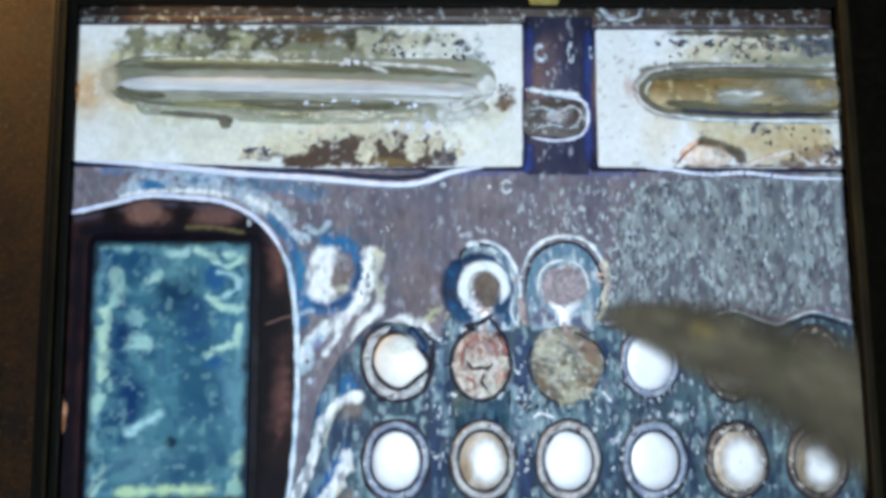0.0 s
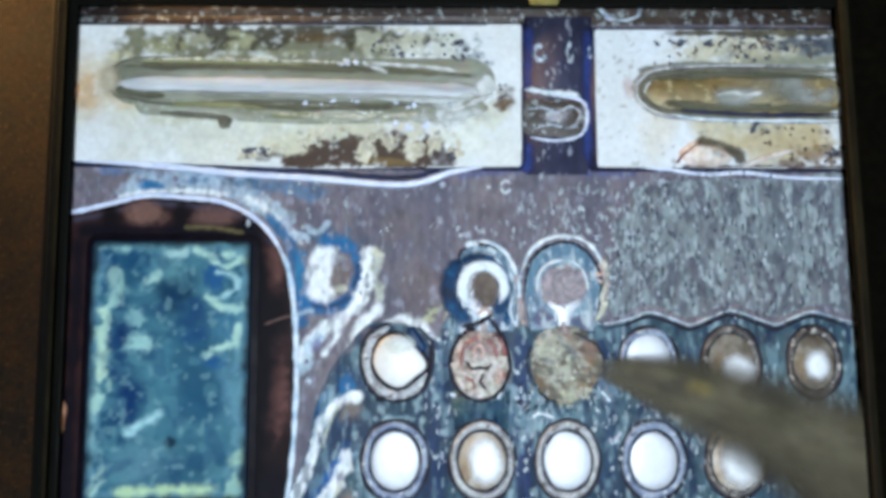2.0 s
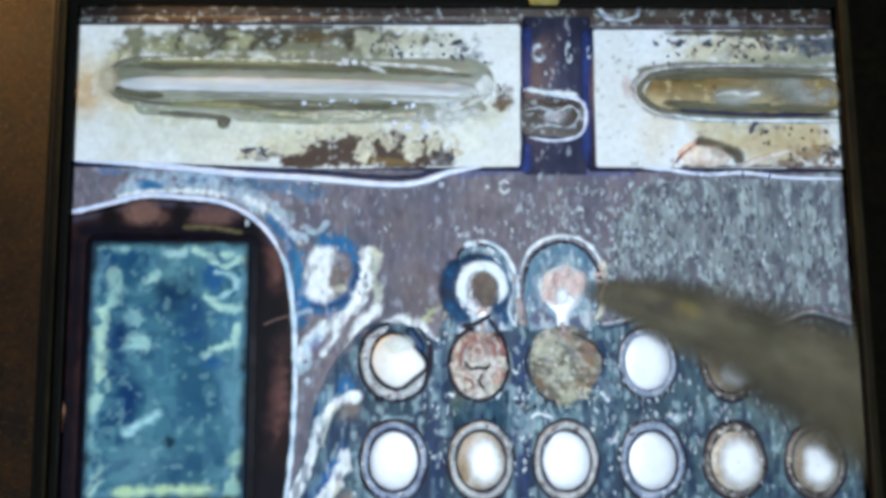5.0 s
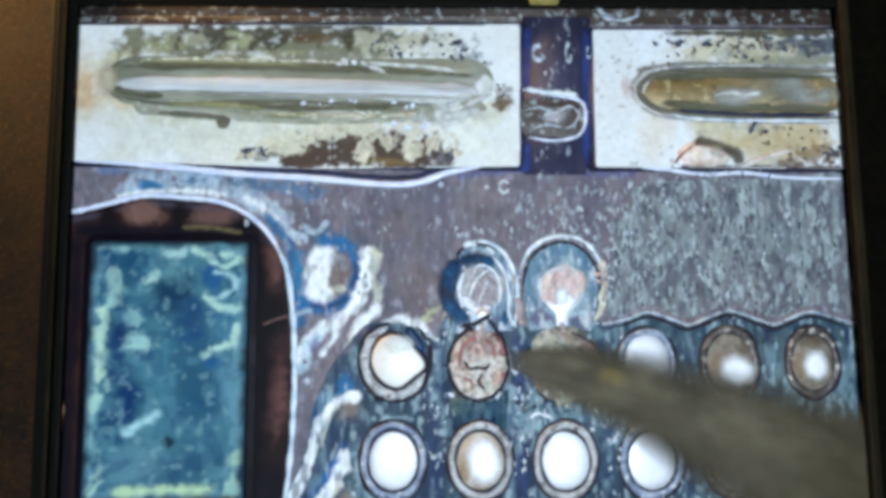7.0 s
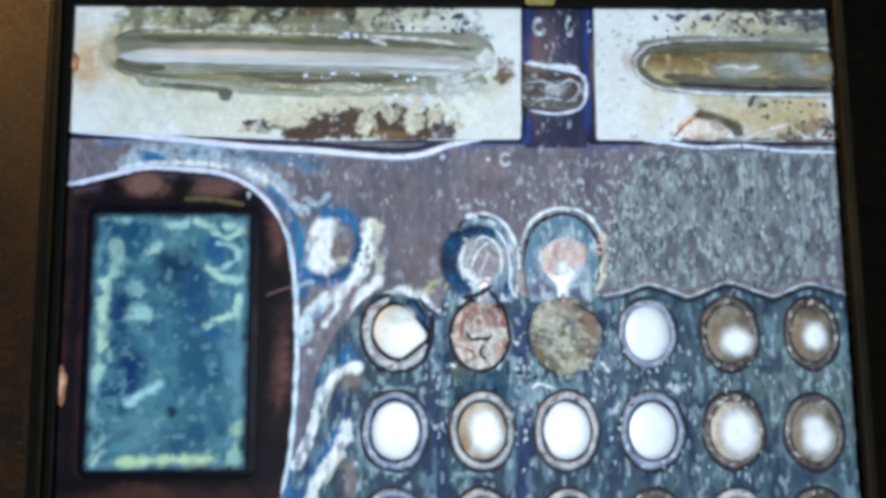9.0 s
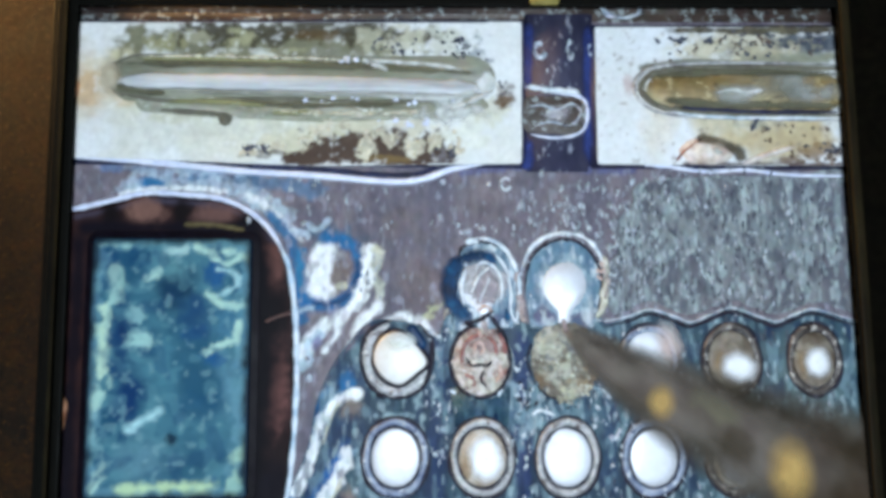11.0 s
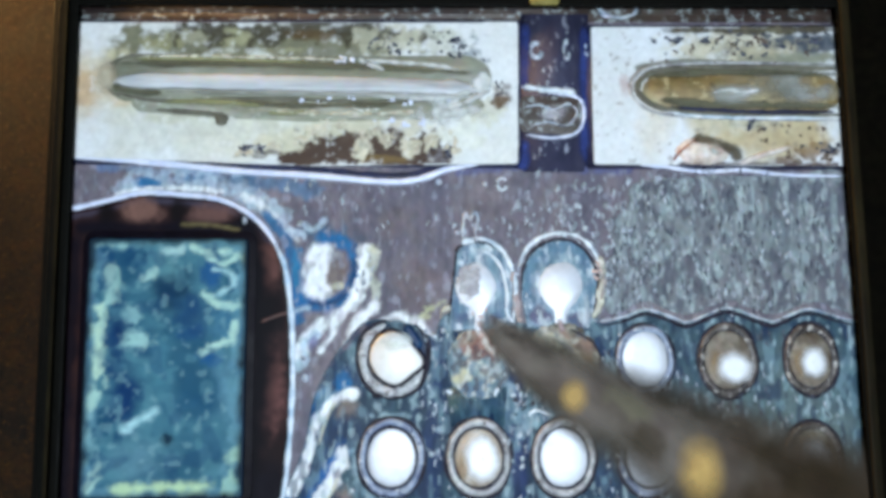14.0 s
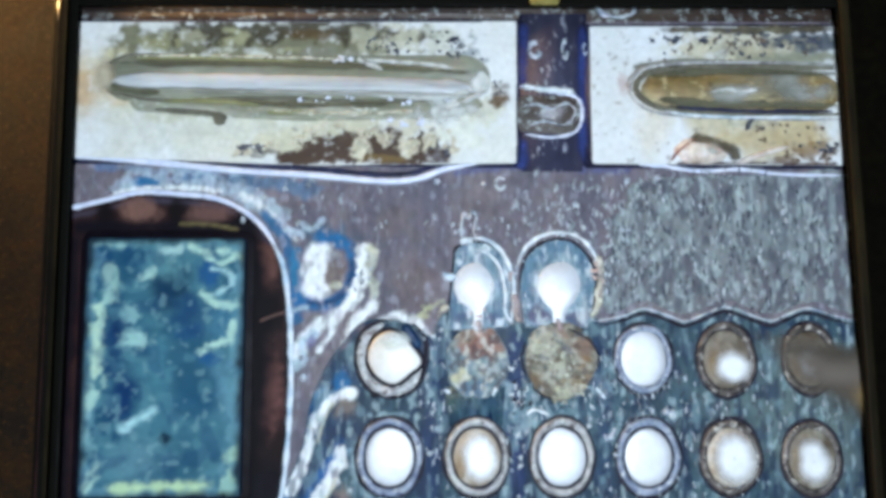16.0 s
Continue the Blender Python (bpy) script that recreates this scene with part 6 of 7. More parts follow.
streaks("rosy_scrape", M_ROSE, pads, "", [([(0.01446, -0.07604), (0.01496, -0.08047), (0.01576, -0.08444)], 0.0016, 0.0006), ([(0.03645, -0.06956), (0.0378, -0.07404), (0.03675, -0.07848)], 0.0011, 0.0006), ([(0.01383, -0.07084), (0.01347, -0.07381)], 0.0008, 0.0006), ([(0.00485, -0.08344), (0.00538, -0.08695)], 0.0012, 0.0008), ([(0.02543, -0.08308), (0.02636, -0.08691)], 0.0012, 0.0008)])
streaks("lacy_rim", M_LACE, pads, "", [([(0.03656, -0.06626), (0.0376, -0.07106), (0.0361, -0.07996), (0.0345, -0.08318)], 0.0013, 0.00055), ([(-0.0056, -0.08317), (-0.00455, -0.08069), (-0.00263, -0.08028)], 0.0010, 0.00055)])
part("red_speck", crumbs([(*(0.03599, -0.07091), 0.0013, 0.0022, 9), (*(0.00504, -0.08168), 0.0024, 0.0013, 9)], 0.0004, 0.0008, 0.0006, 21), M_SLIVER, pads)["kind"] = "stuff"
# lower pads
part("lower_bed", slab(blob(*(0.00452, -0.0942), 0.0080, 0.0098, 0.08, seed=2), 0.0, 0.00040), M_LOWBED, pads)
low_a = [spot((0.00535, -0.08884), 54, 40, (142, 106, 94), 0.95, 0.6, 0.0016, 0.5), spot((0.00826, -0.09019), 26, 24, (152, 112, 98), 0.8, 0.7, 0.0014), spot((0.00357, -0.08984), 10, 26, (112, 74, 64), 0.7, 0.8, 0.0012), spot((0.00022, -0.08776), 26, 24, (142, 128, 112), 0.8, 0.7), spot((8e-05, -0.09775), 22, 18, (196, 190, 156), 0.95, 0.6), spot((0.00668, -0.09654), 36, 24, (168, 178, 176), 0.7, 0.9), spot((0.00781, -0.09886), 8, 6, WHITE, 0.95, 0.5), spot((0.00295, -0.10138), 44, 16, (70, 100, 128), 0.75, 0.8),
         streak([(0.00486, -0.08256), (0.00508, -0.08694)], 9, (196, 170, 160), 0.9, 0.5), fleck((196, 200, 190), 0.34, 0.0014, 0.7, 0.65), fleck((64, 56, 62), 0.38, 0.0014, 0.7, 0.65)]
sheet("lower_skin", blob(*(0.00452, -0.0942), 0.0078, 0.0095, 0.08, seed=2), 0.00043, 0.0003, ((96, 120, 132), (140, 156, 160)), low_a, pads, M_STAINED, "reddish scraped lower pad", 0.002, 0.5)
part("scored_strip", slab([(-0.00416, -0.10047), (0.01166, -0.1007), (0.01072, -0.11072), (-0.00298, -0.1105)], 0.0002, 0.00036), M_TEAL, pads)
part("lower_pad", lathe([(1, 0.0003), (0.94, 0.0006), (0.6, 0.0008), (0.2, 0.0008)], 0.0090, 0.0094, cx=0.02643, cy=-0.09453, wobble=0.16, seed=5), M_OLIVE, pads, "olive corroded lower pad")
low_b = [spot((0.02389, -0.09378), 60, 62, (166, 165, 148), 0.85, 0.8, 0.0022, 0.7), spot((0.02104, -0.08934), 30, 34, (176, 174, 154), 0.8, 0.9, 0.0018), spot((0.02455, -0.09671), 40, 30, (172, 174, 156), 0.7, 1.0, 0.0018),
         spot((0.02586, -0.10256), 30, 16, (180, 178, 152), 0.8, 0.9, 0.0016), spot((0.03157, -0.09123), 28, 34, (124, 100, 84), 0.8, 0.6, 0.002, 0.6, -35), spot((0.03203, -0.09535), 24, 24, (124, 98, 68), 0.7, 0.6),
         spot((0.01925, -0.10101), 30, 28, (104, 84, 62), 0.85, 0.6), spot((0.0304, -0.09971), 26, 18, (140, 118, 88), 0.7, 0.8)]
low_b += [streak([(0.02634, -0.08645), (0.02778, -0.08824)], 9, (140, 96, 80), 0.6, 0.6), streak([(0.0187, -0.09371), (0.02237, -0.09493), (0.02686, -0.09382), (0.03054, -0.09533)], 5, (96, 82, 62), 0.6, 0.9),
          fleck((176, 176, 162), 0.32, 0.0018, 1.0, 0.65), fleck((70, 60, 52), 0.38, 0.0022, 1.0, 0.65), fleck((60, 76, 92), 0.20, 0.0020, 1.0, 0.5)]
sheet("crust", blob(*(0.02581, -0.09439), 0.0094, 0.0098, 0.14, seed=5), 0.00084, 0.0003, ((106, 101, 90), (138, 134, 122)), low_b, pads, M_STAINED, "ragged olive-brown crust with rust", 0.003, 1.0)
part("crust_crumb", crumbs([(*(0.02243, -0.09303), 0.0050, 0.0060, 40), (*(0.02678, -0.09674), 0.0046, 0.0050, 26), (*(0.03037, -0.10044), 0.0040, 0.0030, 16), (*(0.02584, -0.10328), 0.0020, 0.0026, 10)], 0.0003, 0.0008, 0.0009, 61, lift=0.15), M_CREAMCHIP, pads, "pale crumbs of crust")["kind"] = "stuff"
for pts, r in (([(0.02786, -0.08573), (0.03153, -0.08769), (0.03445, -0.08979), (0.03598, -0.0932), (0.03587, -0.09613)], 0.0003), ([(0.01733, -0.0893), (0.01603, -0.09368), (0.01711, -0.09807)], 0.00026), ([(0.01851, -0.101), (0.02141, -0.10322), (0.02434, -0.10398)], 0.0003)):
    part("dark_rim", tube(spline(pts, 8), r, 0.5, wobble=0.6, z=0.0008), M_LINE, pads)
part("dark_speck", crumbs([(*(0.0163, -0.10097), 0.0040, 0.0040, 16), (*(0.02577, -0.10545), 0.0030, 0.0015, 8), (*(0.01546, -0.1053), 0.0035, 0.0040, 14)], 0.0003, 0.0007, 0.0005, 62), M_LINE, pads)["kind"] = "stuff"
streaks("pale_scratch", M_GLAZE, pads, "", [([(0.01245, -0.09509), (0.0133, -0.09656), (0.01391, -0.0957)], 0.0006, 0.0005), ([(-0.00427, -0.1014), (-0.00267, -0.10214)], 0.0008, 0.0005), ([(0.00816, -0.10302), (0.00938, -0.10087)], 0.0007, 0.0005), ([(0.01686, -0.1082), (0.0191, -0.10679), (0.02348, -0.1083)], 0.0006, 0.0005), ([(0.0351, -0.10123), (0.03767, -0.10418)], 0.0008, 0.0005)])

# ---- films and flakes that the blade takes off, and where they go ----
FLAKES = []        # thing, time of leaving


def flake(bm, material, label, leaves, lift=0.0):
    ob = finish("film_flake", bm, material)
    tagged(ob, label, "flake", "scraped film flakes")
    FLAKES.append((ob, leaves))
    return ob


def strip(cx, cy, rx, ry, a, b, z0, z1, seed, lap=0.1):
    """The part of an oval film between the shares a and b of its width, with ragged cuts."""
    rnd = random.Random(seed)
    bow = rnd.uniform(-1, 1)
    a, b = max(-0.98, a - lap), min(0.98, b + lap)
    z0, z1 = z0 + 0.000025 * (seed % 10), z1 + 0.000025 * (seed % 10)
    pts = []
    for s in range(9):
        u = a + (b - a) * s / 8
        pts.append((cx + rx * u, cy + ry * math.sqrt(max(0.0, 1 - u * u))))
    h = math.sqrt(max(0.0, 1 - b * b))
    for s in range(1, 5):
        pts.append((cx + rx * (b + 0.3 * bow * (1 - abs(1 - 0.4 * s)) + rnd.uniform(-0.1, 0.1)), cy + ry * h * (1 - 0.4 * s)))
    for s in range(9):
        u = b + (a - b) * s / 8
        pts.append((cx + rx * u, cy - ry * math.sqrt(max(0.0, 1 - u * u))))
    h = math.sqrt(max(0.0, 1 - a * a))
    for s in range(1, 5):
        pts.append((cx + rx * (a + 0.3 * bow * (1 - abs(1 - 0.4 * s)) + rnd.uniform(-0.1, 0.1)), cy - ry * h * (1 - 0.4 * s)))
    return slab(pts, z0, z1, 0.00003)


CUTS = (-0.98, -0.35, 0.2, 0.98)
kx, ky = (0.00518, -0.07403)
jx, jy = (0.0263, -0.07424)
for i in range(3):
    a, b = CUTS[i], CUTS[i + 1]
    d, w = 0.0030 * (i - 1), (0.8, 0.72, 0.86)[i]
    flake(patch(jx + d, jy + 0.000149 * (4, -2, 2)[i], 0.0054 * w, 0.0066 * (0.86, 1, 0.82)[i], 0.0009 + 0.00003 * i, 0.1, i + 2, firm=3.0), M_MASK, "mauve film flake on a pad", (3.7, 2.7, 2.05)[i])
    flake(patch(jx + d, jy + 0.000149 * (-2, 3, 2)[i], 0.0050 * w, 0.0062 * (0.84, 1, 0.82)[i], 0.00078 + 0.00003 * i, 0.1, i + 12, firm=2.2), M_PINK, "pink copper film flake on a pad", (10.9, 9.9, 10.4)[i])
    flake(patch(kx + 0.0028 * (i - 1), ky + 0.000149 * (3, -2, 2)[i], 0.0050 * w, 0.0070 * (0.84, 1, 0.82)[i], 0.00074 + 0.00002 * i, 0.1, i + 32, firm=2.6), M_GREYFILM, "grey film flake on a pad", (14.6, 13.25, 13.65)[i])
    flake(strip(*(0.0038, -0.09404), 0.0072, 0.0087, a, b, 0.00072, 0.00085, 40 + i), M_BEIGE, "beige film flake on the lower pad", (12.2, 12.75, 13.4)[i])
flake(patch(*(0.02589, -0.07634), 0.0027, 0.0036, 0.00087, 0.2, 37, firm=1.2), M_CHALK, "white middle of a copper film", 9.95)
# the wrinkled film that is left inside the ring
flake(patch(*(0.00573, -0.07527), 0.0044, 0.0060, 0.00088, 0.15, 71, firm=2.6), M_MASK, "mauve wrinkled film on a pad", 12.15)
for pts, half in (([(0.00045, -0.07014), (-0.00082, -0.07506), (0.0, -0.07996)], 0.0009), ([(0.00153, -0.07701), (0.00369, -0.07226), (0.00673, -0.06959)], 0.0006), ([(0.00358, -0.07911), (0.00543, -0.07526), (0.00668, -0.07199)], 0.0005), ([(0.00254, -0.06986), (0.00525, -0.06838), (0.0088, -0.07081), (0.00989, -0.0759), (0.00893, -0.07916)], 0.0006), ([(0.00059, -0.08026), (0.00294, -0.08147), (0.00232, -0.08324)], 0.0008)):
    flake(ribbon(spline(pts, 7), half, 0.00092, 0.5), M_GLAZE, "white wrinkle of film on a pad", 12.2)
for pts, half, leaves in (([(0.01908, -0.07669), (0.01952, -0.07121), (0.02229, -0.06825), (0.02651, -0.06709)], 0.0006, 3.7), ([(0.02651, -0.06709), (0.03007, -0.06862), (0.03206, -0.07192), (0.03252, -0.07608)], 0.0006, 2.7), ([(0.02391, -0.07969), (0.02366, -0.08336)], 0.0005, 3.7)):
    flake(ribbon(spline(pts, 7), half, 0.00085, 0.4), M_GLAZE, "pale thread of film round a pad", leaves)
# the black rim round the lower pad, and the curled traces on it
ox, oy = (0.0038, -0.09404)
for a, b, leaves in ((95, 150, 12.25), (140, 262, 13.3), (255, 330, 13.75), (322, 420, 12.75)):
    flake(tube(arc_line(ox, oy, 0.0077, 0.0092, a, b, 20), 0.00058, 0.5, wobble=0.3, z=0.0006), M_LINE, "thin black rim round the lower pad", leaves)
flake(patch(*(0.00403, -0.08926), 0.0054, 0.0042, 0.00105, 0.2, 94, firm=2.0), M_REDFILM, "red-brown film on the lower pad", 12.75)
CURLS = [([(-0.00104, -0.0947), (-0.00039, -0.09008), (0.00199, -0.08778), (0.00523, -0.08753)], 0.00050, M_RED, 12.75), ([(0.00553, -0.08753), (0.00756, -0.08931), (0.00808, -0.09265)], 0.00046, M_RED, 12.75),
         ([(0.00879, -0.08641), (0.00991, -0.08934), (0.01044, -0.09225)], 0.00050, M_RED, 12.75),
         ([(0.00222, -0.09185), (0.00255, -0.08982), (0.00403, -0.08926), (0.00488, -0.09102), (0.00368, -0.09245)], 0.00040, M_SLIVER, 13.4),
         ([(0.00015, -0.09298), (0.00159, -0.09502), (0.00394, -0.09477)], 0.00036, M_LINE, 12.75), ([(0.00306, -0.09475), (0.0054, -0.09507), (0.00688, -0.09394)], 0.00036, M_LINE, 12.2),
         ([(-0.0002, -0.0973), (0.00183, -0.09848), (0.00238, -0.1005)], 0.00034, M_RED, 13.4), ([(0.00479, -0.09622), (0.00387, -0.09851), (0.0053, -0.10054)], 0.00032, M_LINE, 13.4),
         ([(0.00863, -0.09483), (0.00916, -0.09743), (0.00766, -0.09943)], 0.00034, M_SLIVER, 13.4)]
CURLS += [([(0.00742, -0.08112), (0.00532, -0.08242), (0.00324, -0.08357), (-0.0009, -0.08454)], 0.00056, M_LINE, 12.2), ([(0.00651, -0.08229), (0.00881, -0.08553), (0.01108, -0.08964)], 0.00060, M_LINE, 12.3),
          ([(0.00328, -0.08108), (0.00537, -0.07993), (0.00712, -0.08112)], 0.00044, M_SLIVER, 12.2), ([(0.00349, -0.08605), (0.00405, -0.0881)], 0.00050, M_SLIVER, 12.75)]
for pts, r, m, leaves in CURLS:
    flake(tube(spline(pts, 5), r, 0.4, wobble=0.6, z=0.0011), m, "thin curled trace of film on the pad", leaves)
# the glossy blue collar with its white ring
bx, by = (0.00368, -0.07461)
for a, b, rx, ry, half, leaves in ((-62, 62, 0.0070, 0.0080, 0.0018, 6.75), (48, 128, 0.0074, 0.0080, 0.0019, 12.25), (112, 262, 0.0078, 0.0082, 0.0023, 13.75)):
    flake(ribbon(arc_line(bx, by, rx, ry, a, b, 20), half * 1.4, 0.0009, 0.15), M_BLUEDEEP, "deep blue glossy film on a pad", leaves)
flake(ribbon([(0.011, -0.07955), (0.01109, -0.08249), (0.01057, -0.08614)], 0.0014, 0.0009, 0.2), M_BLUEDEEP, "deep blue glossy film on a pad", 12.2)
flake(patch(*(0.00546, -0.07463), 0.0040, 0.0054, 0.00118, 0.12, 26, firm=3.0), M_TANHOLE, "olive-grey film inside the ring", 6.76)
flake(ribbon(arc_line(*(0.00502, -0.07433), 0.0054, 0.0060, -48, 236, 26), 0.0019, 0.00124, 0.25), M_CHALK, "bright white ring of film on a pad", 6.72)
shaving = finish("shaving", tube(spline([(-0.001788, -0.005066), (-0.002235, -0.000894), (-0.001639, 0.002682), (-0.000447, 0.000894), (0.000298, 0.003278), (0.001639, 0.001788), (0.001192, -0.00149), (0.001788, -0.005066)], 8), 0.0003874, 0.6, wobble=0.9), M_SHEEN)
tagged(shaving, "pale curled shaving scraped from a pad", "shaving")
chip = finish("scrap", patch(0, 0, 0.0030, 0.0014, 0.0001, 0.5, 91, rise=0.0003), M_MILK)
tagged(chip, "pale crumbling scrap scraped from a pad", "scrap")

# ---- the blade ----
blade = thing("scraping_blade", (0, 0, 0), "grey-brown oily steel scraping blade with painted gold reflections", "blade")
SHAPE = ((-6, 6, 6), (0, 14, 12), (30, 22, 26), (60, 32, 46), (140, 56, 78), (200, 72, 92), (250, 90, 102), (330, 118, 112), (400, 140, 117), (480, 166, 121), (560, 188, 125), (640, 212, 130), (800, 250, 140), (960, 280, 150))


def blade_body():
    bm = bmesh.new()
    uv = bm.loops.layers.uv.new("rim")
    tint = bm.verts.layers.float_color.new("stain")
    rings, soft = [], {}
    knots = np.array(SHAPE, float)
    xs = np.concatenate([np.linspace(-6, 60, 12), np.linspace(68, 620, 93), np.linspace(640, 960, 12)])
    ups, downs = np.interp(xs, knots[:, 0], knots[:, 1]), np.interp(xs, knots[:, 0], knots[:, 2])
    for x, up, down in zip(xs, ups, downs):
        low = 0.0011 + 0.0006 * min(1, max(0, x) / 400)
        high = low + 0.0002 + 0.0007 * min(1, max(0, x) / 350)
        ring = []
        for k in range(33):
            v = 1 - 2 * k / 32
            ring.append(bm.verts.new((x * U, v * (up if v > 0 else down) * U, low + (high - low) * (1 - abs(v) ** 2.2))))
        for k in range(1, 32):
            v = -1 + 2 * k / 32
            ring.append(bm.verts.new((x * U, v * (up if v > 0 else down) * U, low - 0.0001 * (1 - abs(v)))))
        # see-through edges stand in for the blade's blur in the camera's view
        width = min(0.95 * min(up, down), 56 + 74 * min(1, max(0, x) / 300))
        for v in ring:
            gap = (up - v.co.y / U) if v.co.y > 0 else (down + v.co.y / U)
            soft[v] = (min(1, gap / width, max(0, 0.14 + x / 100)), 0)
        rings.append(ring)
    n = len(rings[0])
    for lo, hi in zip(rings, rings[1:]):
        for i in range(n):
            bm.faces.new((lo[i], lo[(i + 1) % n], hi[(i + 1) % n], hi[i]))
    bm.faces.new(rings[0])
    bm.faces.new(rings[-1])
    for f in bm.faces:
        for loop in f.loops:
            loop[uv].uv = soft[loop.vert]
    # marks on the brassy and the plain face; shading towards the wide end is painted in
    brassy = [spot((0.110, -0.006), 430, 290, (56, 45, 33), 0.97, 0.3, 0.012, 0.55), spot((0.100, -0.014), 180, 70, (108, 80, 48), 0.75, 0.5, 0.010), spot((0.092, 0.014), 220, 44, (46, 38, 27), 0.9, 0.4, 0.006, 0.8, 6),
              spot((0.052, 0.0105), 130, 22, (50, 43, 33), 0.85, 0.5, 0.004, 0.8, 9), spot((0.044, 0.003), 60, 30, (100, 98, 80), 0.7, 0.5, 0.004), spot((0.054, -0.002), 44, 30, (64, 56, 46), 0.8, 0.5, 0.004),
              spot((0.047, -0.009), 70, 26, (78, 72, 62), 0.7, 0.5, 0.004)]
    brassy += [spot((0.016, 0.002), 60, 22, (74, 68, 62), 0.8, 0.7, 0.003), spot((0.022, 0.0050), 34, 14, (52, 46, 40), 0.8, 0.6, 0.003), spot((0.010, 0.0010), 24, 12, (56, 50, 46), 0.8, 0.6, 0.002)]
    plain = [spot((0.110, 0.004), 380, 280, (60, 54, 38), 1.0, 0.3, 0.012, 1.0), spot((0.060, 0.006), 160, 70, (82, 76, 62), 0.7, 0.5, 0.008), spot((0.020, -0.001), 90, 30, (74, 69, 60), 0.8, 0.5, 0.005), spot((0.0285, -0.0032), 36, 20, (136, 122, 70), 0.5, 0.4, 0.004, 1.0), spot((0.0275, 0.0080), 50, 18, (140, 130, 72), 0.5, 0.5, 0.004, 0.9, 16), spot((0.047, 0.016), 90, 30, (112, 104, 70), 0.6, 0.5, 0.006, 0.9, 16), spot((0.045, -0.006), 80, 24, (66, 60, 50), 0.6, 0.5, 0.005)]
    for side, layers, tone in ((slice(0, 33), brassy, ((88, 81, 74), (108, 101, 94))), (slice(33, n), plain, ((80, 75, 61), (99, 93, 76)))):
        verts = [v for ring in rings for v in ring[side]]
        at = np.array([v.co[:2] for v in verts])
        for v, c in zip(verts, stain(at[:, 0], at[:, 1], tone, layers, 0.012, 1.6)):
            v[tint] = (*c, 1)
    return bm


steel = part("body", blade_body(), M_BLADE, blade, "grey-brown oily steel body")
# gold reflections off the blade's facets, laid on as coloured films
part("brass_spot", patch(0.0313, -0.0031, 0.0062, 0.0050, 0.0026, 0.1, 5, turn=-53, rise=0.00005, firm=1.2), M_GLINT, steel, "small gold reflection painted on the steel")
part("brass_spot", patch(0.0682, -0.0006, 0.0120, 0.0082, 0.0028, 0.1, 6, turn=-53, rise=0.00005, firm=1.2), M_GLINT, steel, "wide gold reflection painted on the steel")

# ---- what moves ----
PX = 0.000149
# seconds, drift of the board to the right and downwards in the display, in camera pixels, 0.149 mm each
DRIFT = [(0, 0, 0), (0.6, 0, 0), (1.0, -2.5, 0), (2.0, -1.5, 0), (4.0, -3, 0), (6.5, -4, 0), (7.0, -4.5, 0), (7.5, -6.5, 0), (7.9, -7, 0), (8.0, 5.5, -51), (8.5, 7, -51),
         (9.0, 6, -50), (9.1, 4.5, -45), (9.2, 0, -8), (9.4, -1, -5), (11.5, -2.5, -5), (12.5, -5.5, -5), (13.0, -6.5, -4.5), (13.5, -8.5, -5), (14.0, -8.5, -5), (14.4, -12.5, -5), (15.0, -12.5, -5), (16.0, -11.5, -6)]
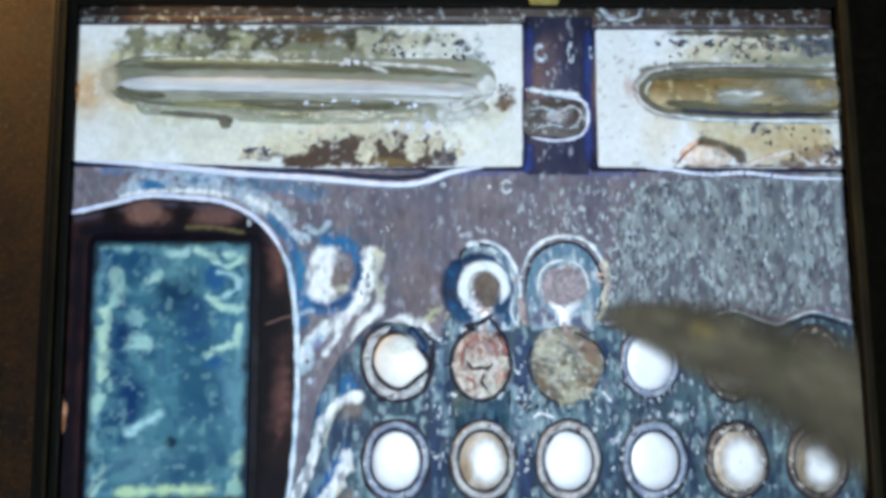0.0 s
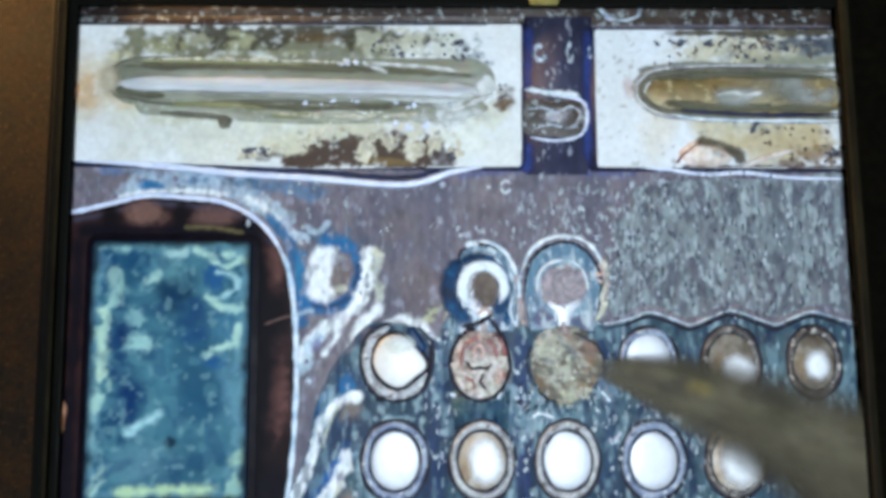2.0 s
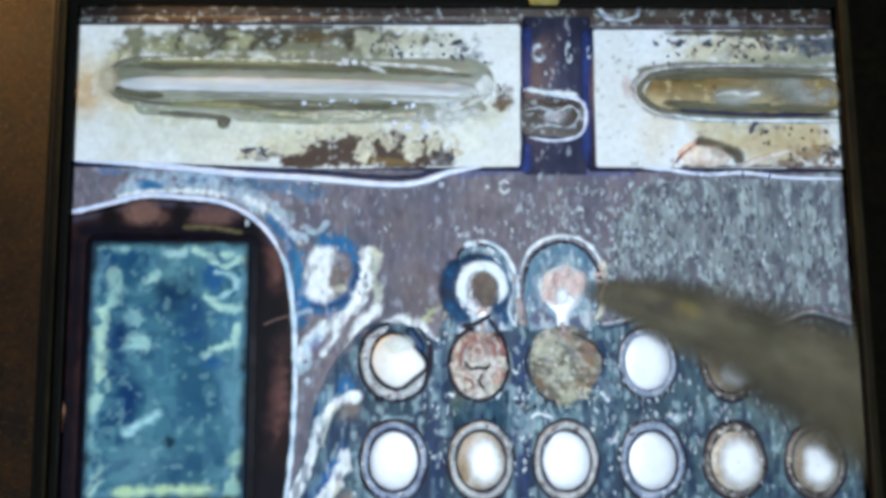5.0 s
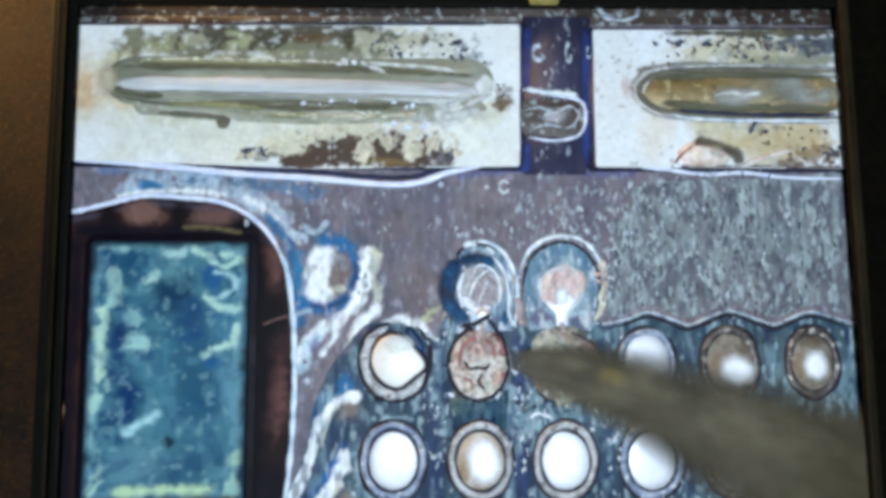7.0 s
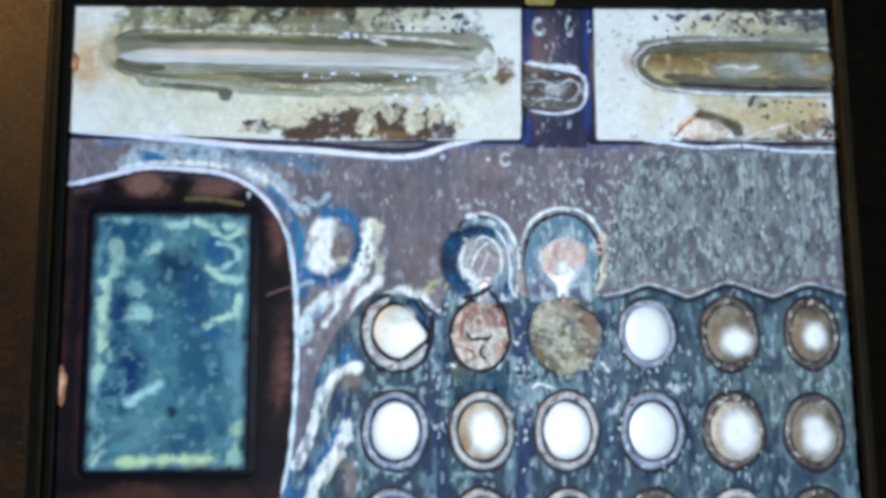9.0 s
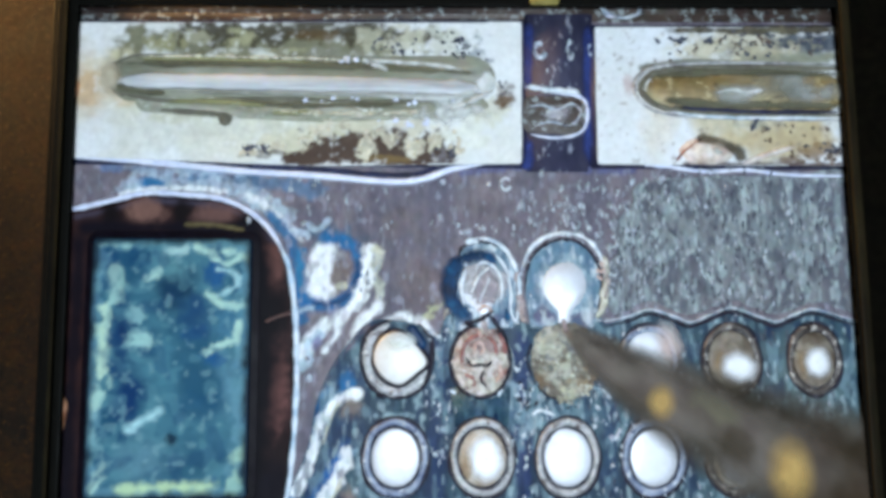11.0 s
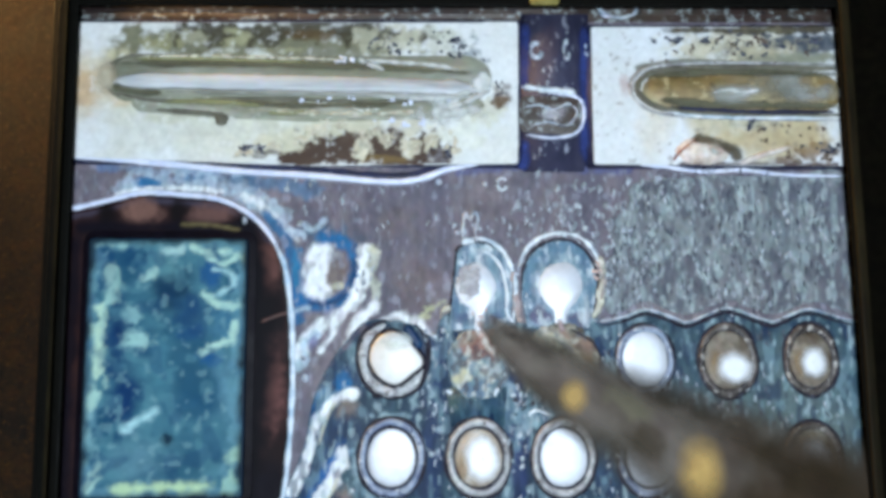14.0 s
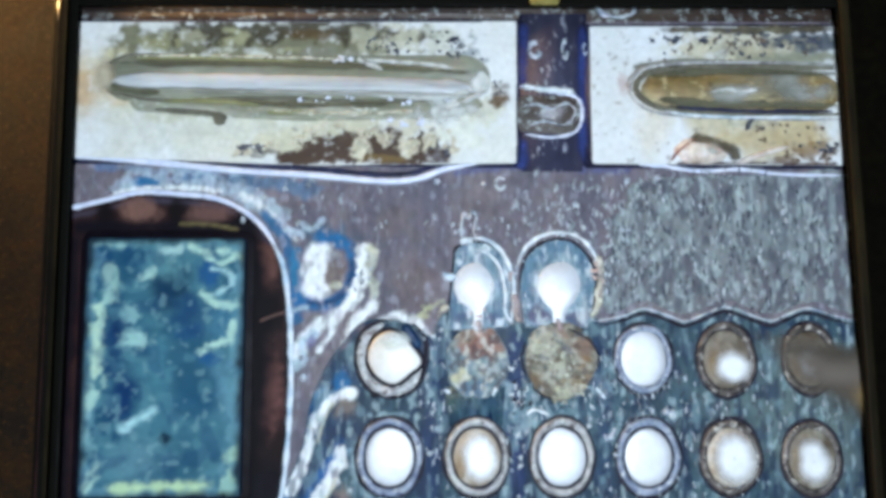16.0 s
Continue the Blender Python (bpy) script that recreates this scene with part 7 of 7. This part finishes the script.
# seconds, the blade's tip fitted to the camera's view, degrees by which its axis points below the display's width
BLADE = [(0, 0.03338, -0.08083, 17.6), (0.1, 0.0345, -0.0699, 20), (0.2, 0.03284, -0.07921, 17.1), (0.3, 0.03373, -0.07922, 17.1), (0.4, 0.03511, -0.07392, 19.1),
         (0.5, 0.02952, -0.07134, 19.1), (0.6, 0.02949, -0.07238, 19.1), (0.7, 0.02695, -0.07236, 19.1), (0.8, 0.0265, -0.07265, 19.1), (0.9, 0.03193, -0.10229, 20),
         (1, 0.03205, -0.0761, 18.1), (1.1, 0.03222, -0.07077, 19.6), (1.2, 0.02813, -0.06791, 19.1), (1.3, 0.03042, -0.09, 18.6), (1.5, 0.03255, -0.08346, 16.2),
         (1.6, 0.03121, -0.07904, 17.6), (1.7, 0.0297, -0.07519, 18.6), (1.8, 0.02796, -0.0734, 19.1), (2, 0.03218, -0.09481, 19.1), (2.2, 0.03051, -0.06823, 18.1),
         (2.3, 0.02554, -0.07471, 19.1), (2.5, 0.03045, -0.07016, 19.1), (2.7, 0.03347, -0.08713, 16.7), (2.8, 0.03299, -0.07921, 16.7), (3, 0.03084, -0.06719, 20),
         (3.2, 0.034, -0.08465, 19.6), (3.3, 0.03272, -0.07375, 18.1), (3.5, 0.02966, -0.08123, 16.7), (3.7, 0.03013, -0.08956, 19.6), (3.8, 0.03151, -0.06988, 20),
         (4, 0.03375, -0.07863, 17.1), (4.2, 0.03241, -0.0922, 19.1), (4.5, 0.02996, -0.07164, 18.6), (4.8, 0.03196, -0.08784, 18.6), (5.1, 0.02926, -0.07015, 18.6),
         (5.4, 0.03174, -0.08565, 17.6), (5.7, 0.02921, -0.07164, 18.6), (6, 0.03176, -0.08492, 18.1), (6.3, 0.02887, -0.07312, 18.1), (6.5, 0.02901, -0.07828, 16.2),
         (6.7, 0.01728, -0.07256, 18.1), (6.8, 0.01314, -0.07193, 18.1), (7, 0.00947, -0.0922, 18.1), (7.2, 0.0125, -0.07428, 18.1), (7.3, 0.0531, -0.07335, 19.6),
         (7.4, 0.12128, -0.09483, 16), (7.8, 0.12255, -0.09778, 18), (8.2, 0.12255, -0.09778, 18), (8.6, 0.12255, -0.09778, 18), (9, 0.12103, -0.09776, 18),
         (9.1, 0.10892, -0.0976, 18), (9.2, 0.01978, -0.09059, 20), (9.4, 0.0261, -0.07604, 24), (9.7, 0.02723, -0.08778, 27), (10, 0.02396, -0.07307, 30),
         (10.3, 0.02645, -0.08922, 31), (10.6, 0.02398, -0.07233, 32), (10.9, 0.02576, -0.08776, 33), (11.1, 0.02462, -0.07603, 33), (11.3, 0.02801, -0.06194, 33),
         (11.5, 0.02435, -0.08527, 33), (11.7, 0.02283, -0.0763, 36), (11.8, 0.02387, -0.07602, 37), (12, 0.00543, -0.07259, 36), (12.2, 0.00018, -0.06781, 37),
         (12.3, 0.00451, -0.09155, 33), (12.5, 0.00394, -0.09097, 33), (12.7, 0.00508, -0.09243, 32), (12.8, 0.0022, -0.07138, 36), (13, 0.00141, -0.07447, 37),
         (13.2, 0.00431, -0.06859, 36), (13.3, 0.00435, -0.06622, 36), (13.5, 0.0051, -0.06622, 36), (13.7, 0.00286, -0.05785, 36), (13.8, 0.00172, -0.08311, 32),
         (14, 0.00336, -0.08167, 35), (14.2, 0.00247, -0.07301, 36), (14.3, -0.00102, -0.06913, 36), (14.5, -0.00014, -0.06973, 36), (14.7, 0.00225, -0.06798, 36),
         (14.8, 0.00286, -0.09398, 32), (15, 0.00537, -0.07612, 37), (15.2, 0.0072, -0.0884, 32), (15.3, 0.00873, -0.08508, 35), (15.4, 0.01285, -0.07178, 36),
         (15.5, 0.0219, -0.06637, 37), (15.6, 0.02467, -0.08454, 37), (15.7, 0.02684, -0.06596, 36), (15.8, 0.03059, -0.09363, 32), (15.9, 0.03616, -0.08643, 34),
         (16, 0.0790, -0.0884, 22)]


def drift_at(t):
    for (t0, x0, y0), (t1, x1, y1) in zip(DRIFT, DRIFT[1:]):
        if t <= t1:
            k = (t - t0) / (t1 - t0)
            return (x0 + (x1 - x0) * k) * PX, -(y0 + (y1 - y0) * k) * PX
    return DRIFT[-1][1] * PX, -DRIFT[-1][2] * PX


def motions():
    for ob in RIDERS:
        x, y, z = ob.matrix_world.translation
        walk(ob, [(t, pose(x + dx * PX, y - dy * PX, z)) for t, dx, dy in DRIFT])
    # the blade is turned over while it is out of sight, between 7.4 and 9.1 s
    rows = []
    for t, x, y, a in BLADE:
        roll = max(0.0, min(180.0, 180 - (t - 7.4) / 1.6 * 180)) if t > 7.4 else 180.0
        rows.append((t, pose(0, 0, 0.0021) @ pose(x, y, 0, 0, 0, -a) @ pose(0, 0, 0, roll) @ pose(0, 0, -0.0021)))
    walk(blade, rows)
    for i, (ob, leaves) in enumerate(FLAKES):
        times = sorted({t for t, _, _ in DRIFT if t < leaves - 0.05} | {0.0, leaves})
        rows = [(t, pose(*drift_at(t), 0)) for t in times]
        x, y = drift_at(leaves)
        # pushed along under the blade, then down the board's face below the frame
        rows += [(leaves + 0.1, pose(x + 0.03, y - 0.016, 0.0003)), (leaves + 0.22, pose(0.03 + 0.007 * (i % 8), -0.074 - 0.006 * (i // 8), 0)), (16.0, pose(0.03 + 0.007 * (i % 8), -0.074 - 0.006 * (i // 8), 0))]
        walk(ob, rows)
    for ob, (x, y), (x1, y1), leaves in ((shaving, (0.00419, -0.0737), (0.0031, -0.05813), 13.72), (chip, (0.00419, -0.0737), (-0.00247, -0.07185), 14.25)):
        times = sorted({t for t, _, _ in DRIFT if abs(t - leaves) > 0.2} | {0.0, leaves, leaves + 0.15, 16.0})
        rows = []
        for t in times:
            dx, dy = drift_at(t)
            rows.append((t, pose((x if t <= leaves else x1) + dx, (y if t <= leaves else y1) + dy, 0.0001 if t <= leaves else 0.0006, 0, 0, 0 if t <= leaves else -4)))
        walk(ob, rows)


motions()
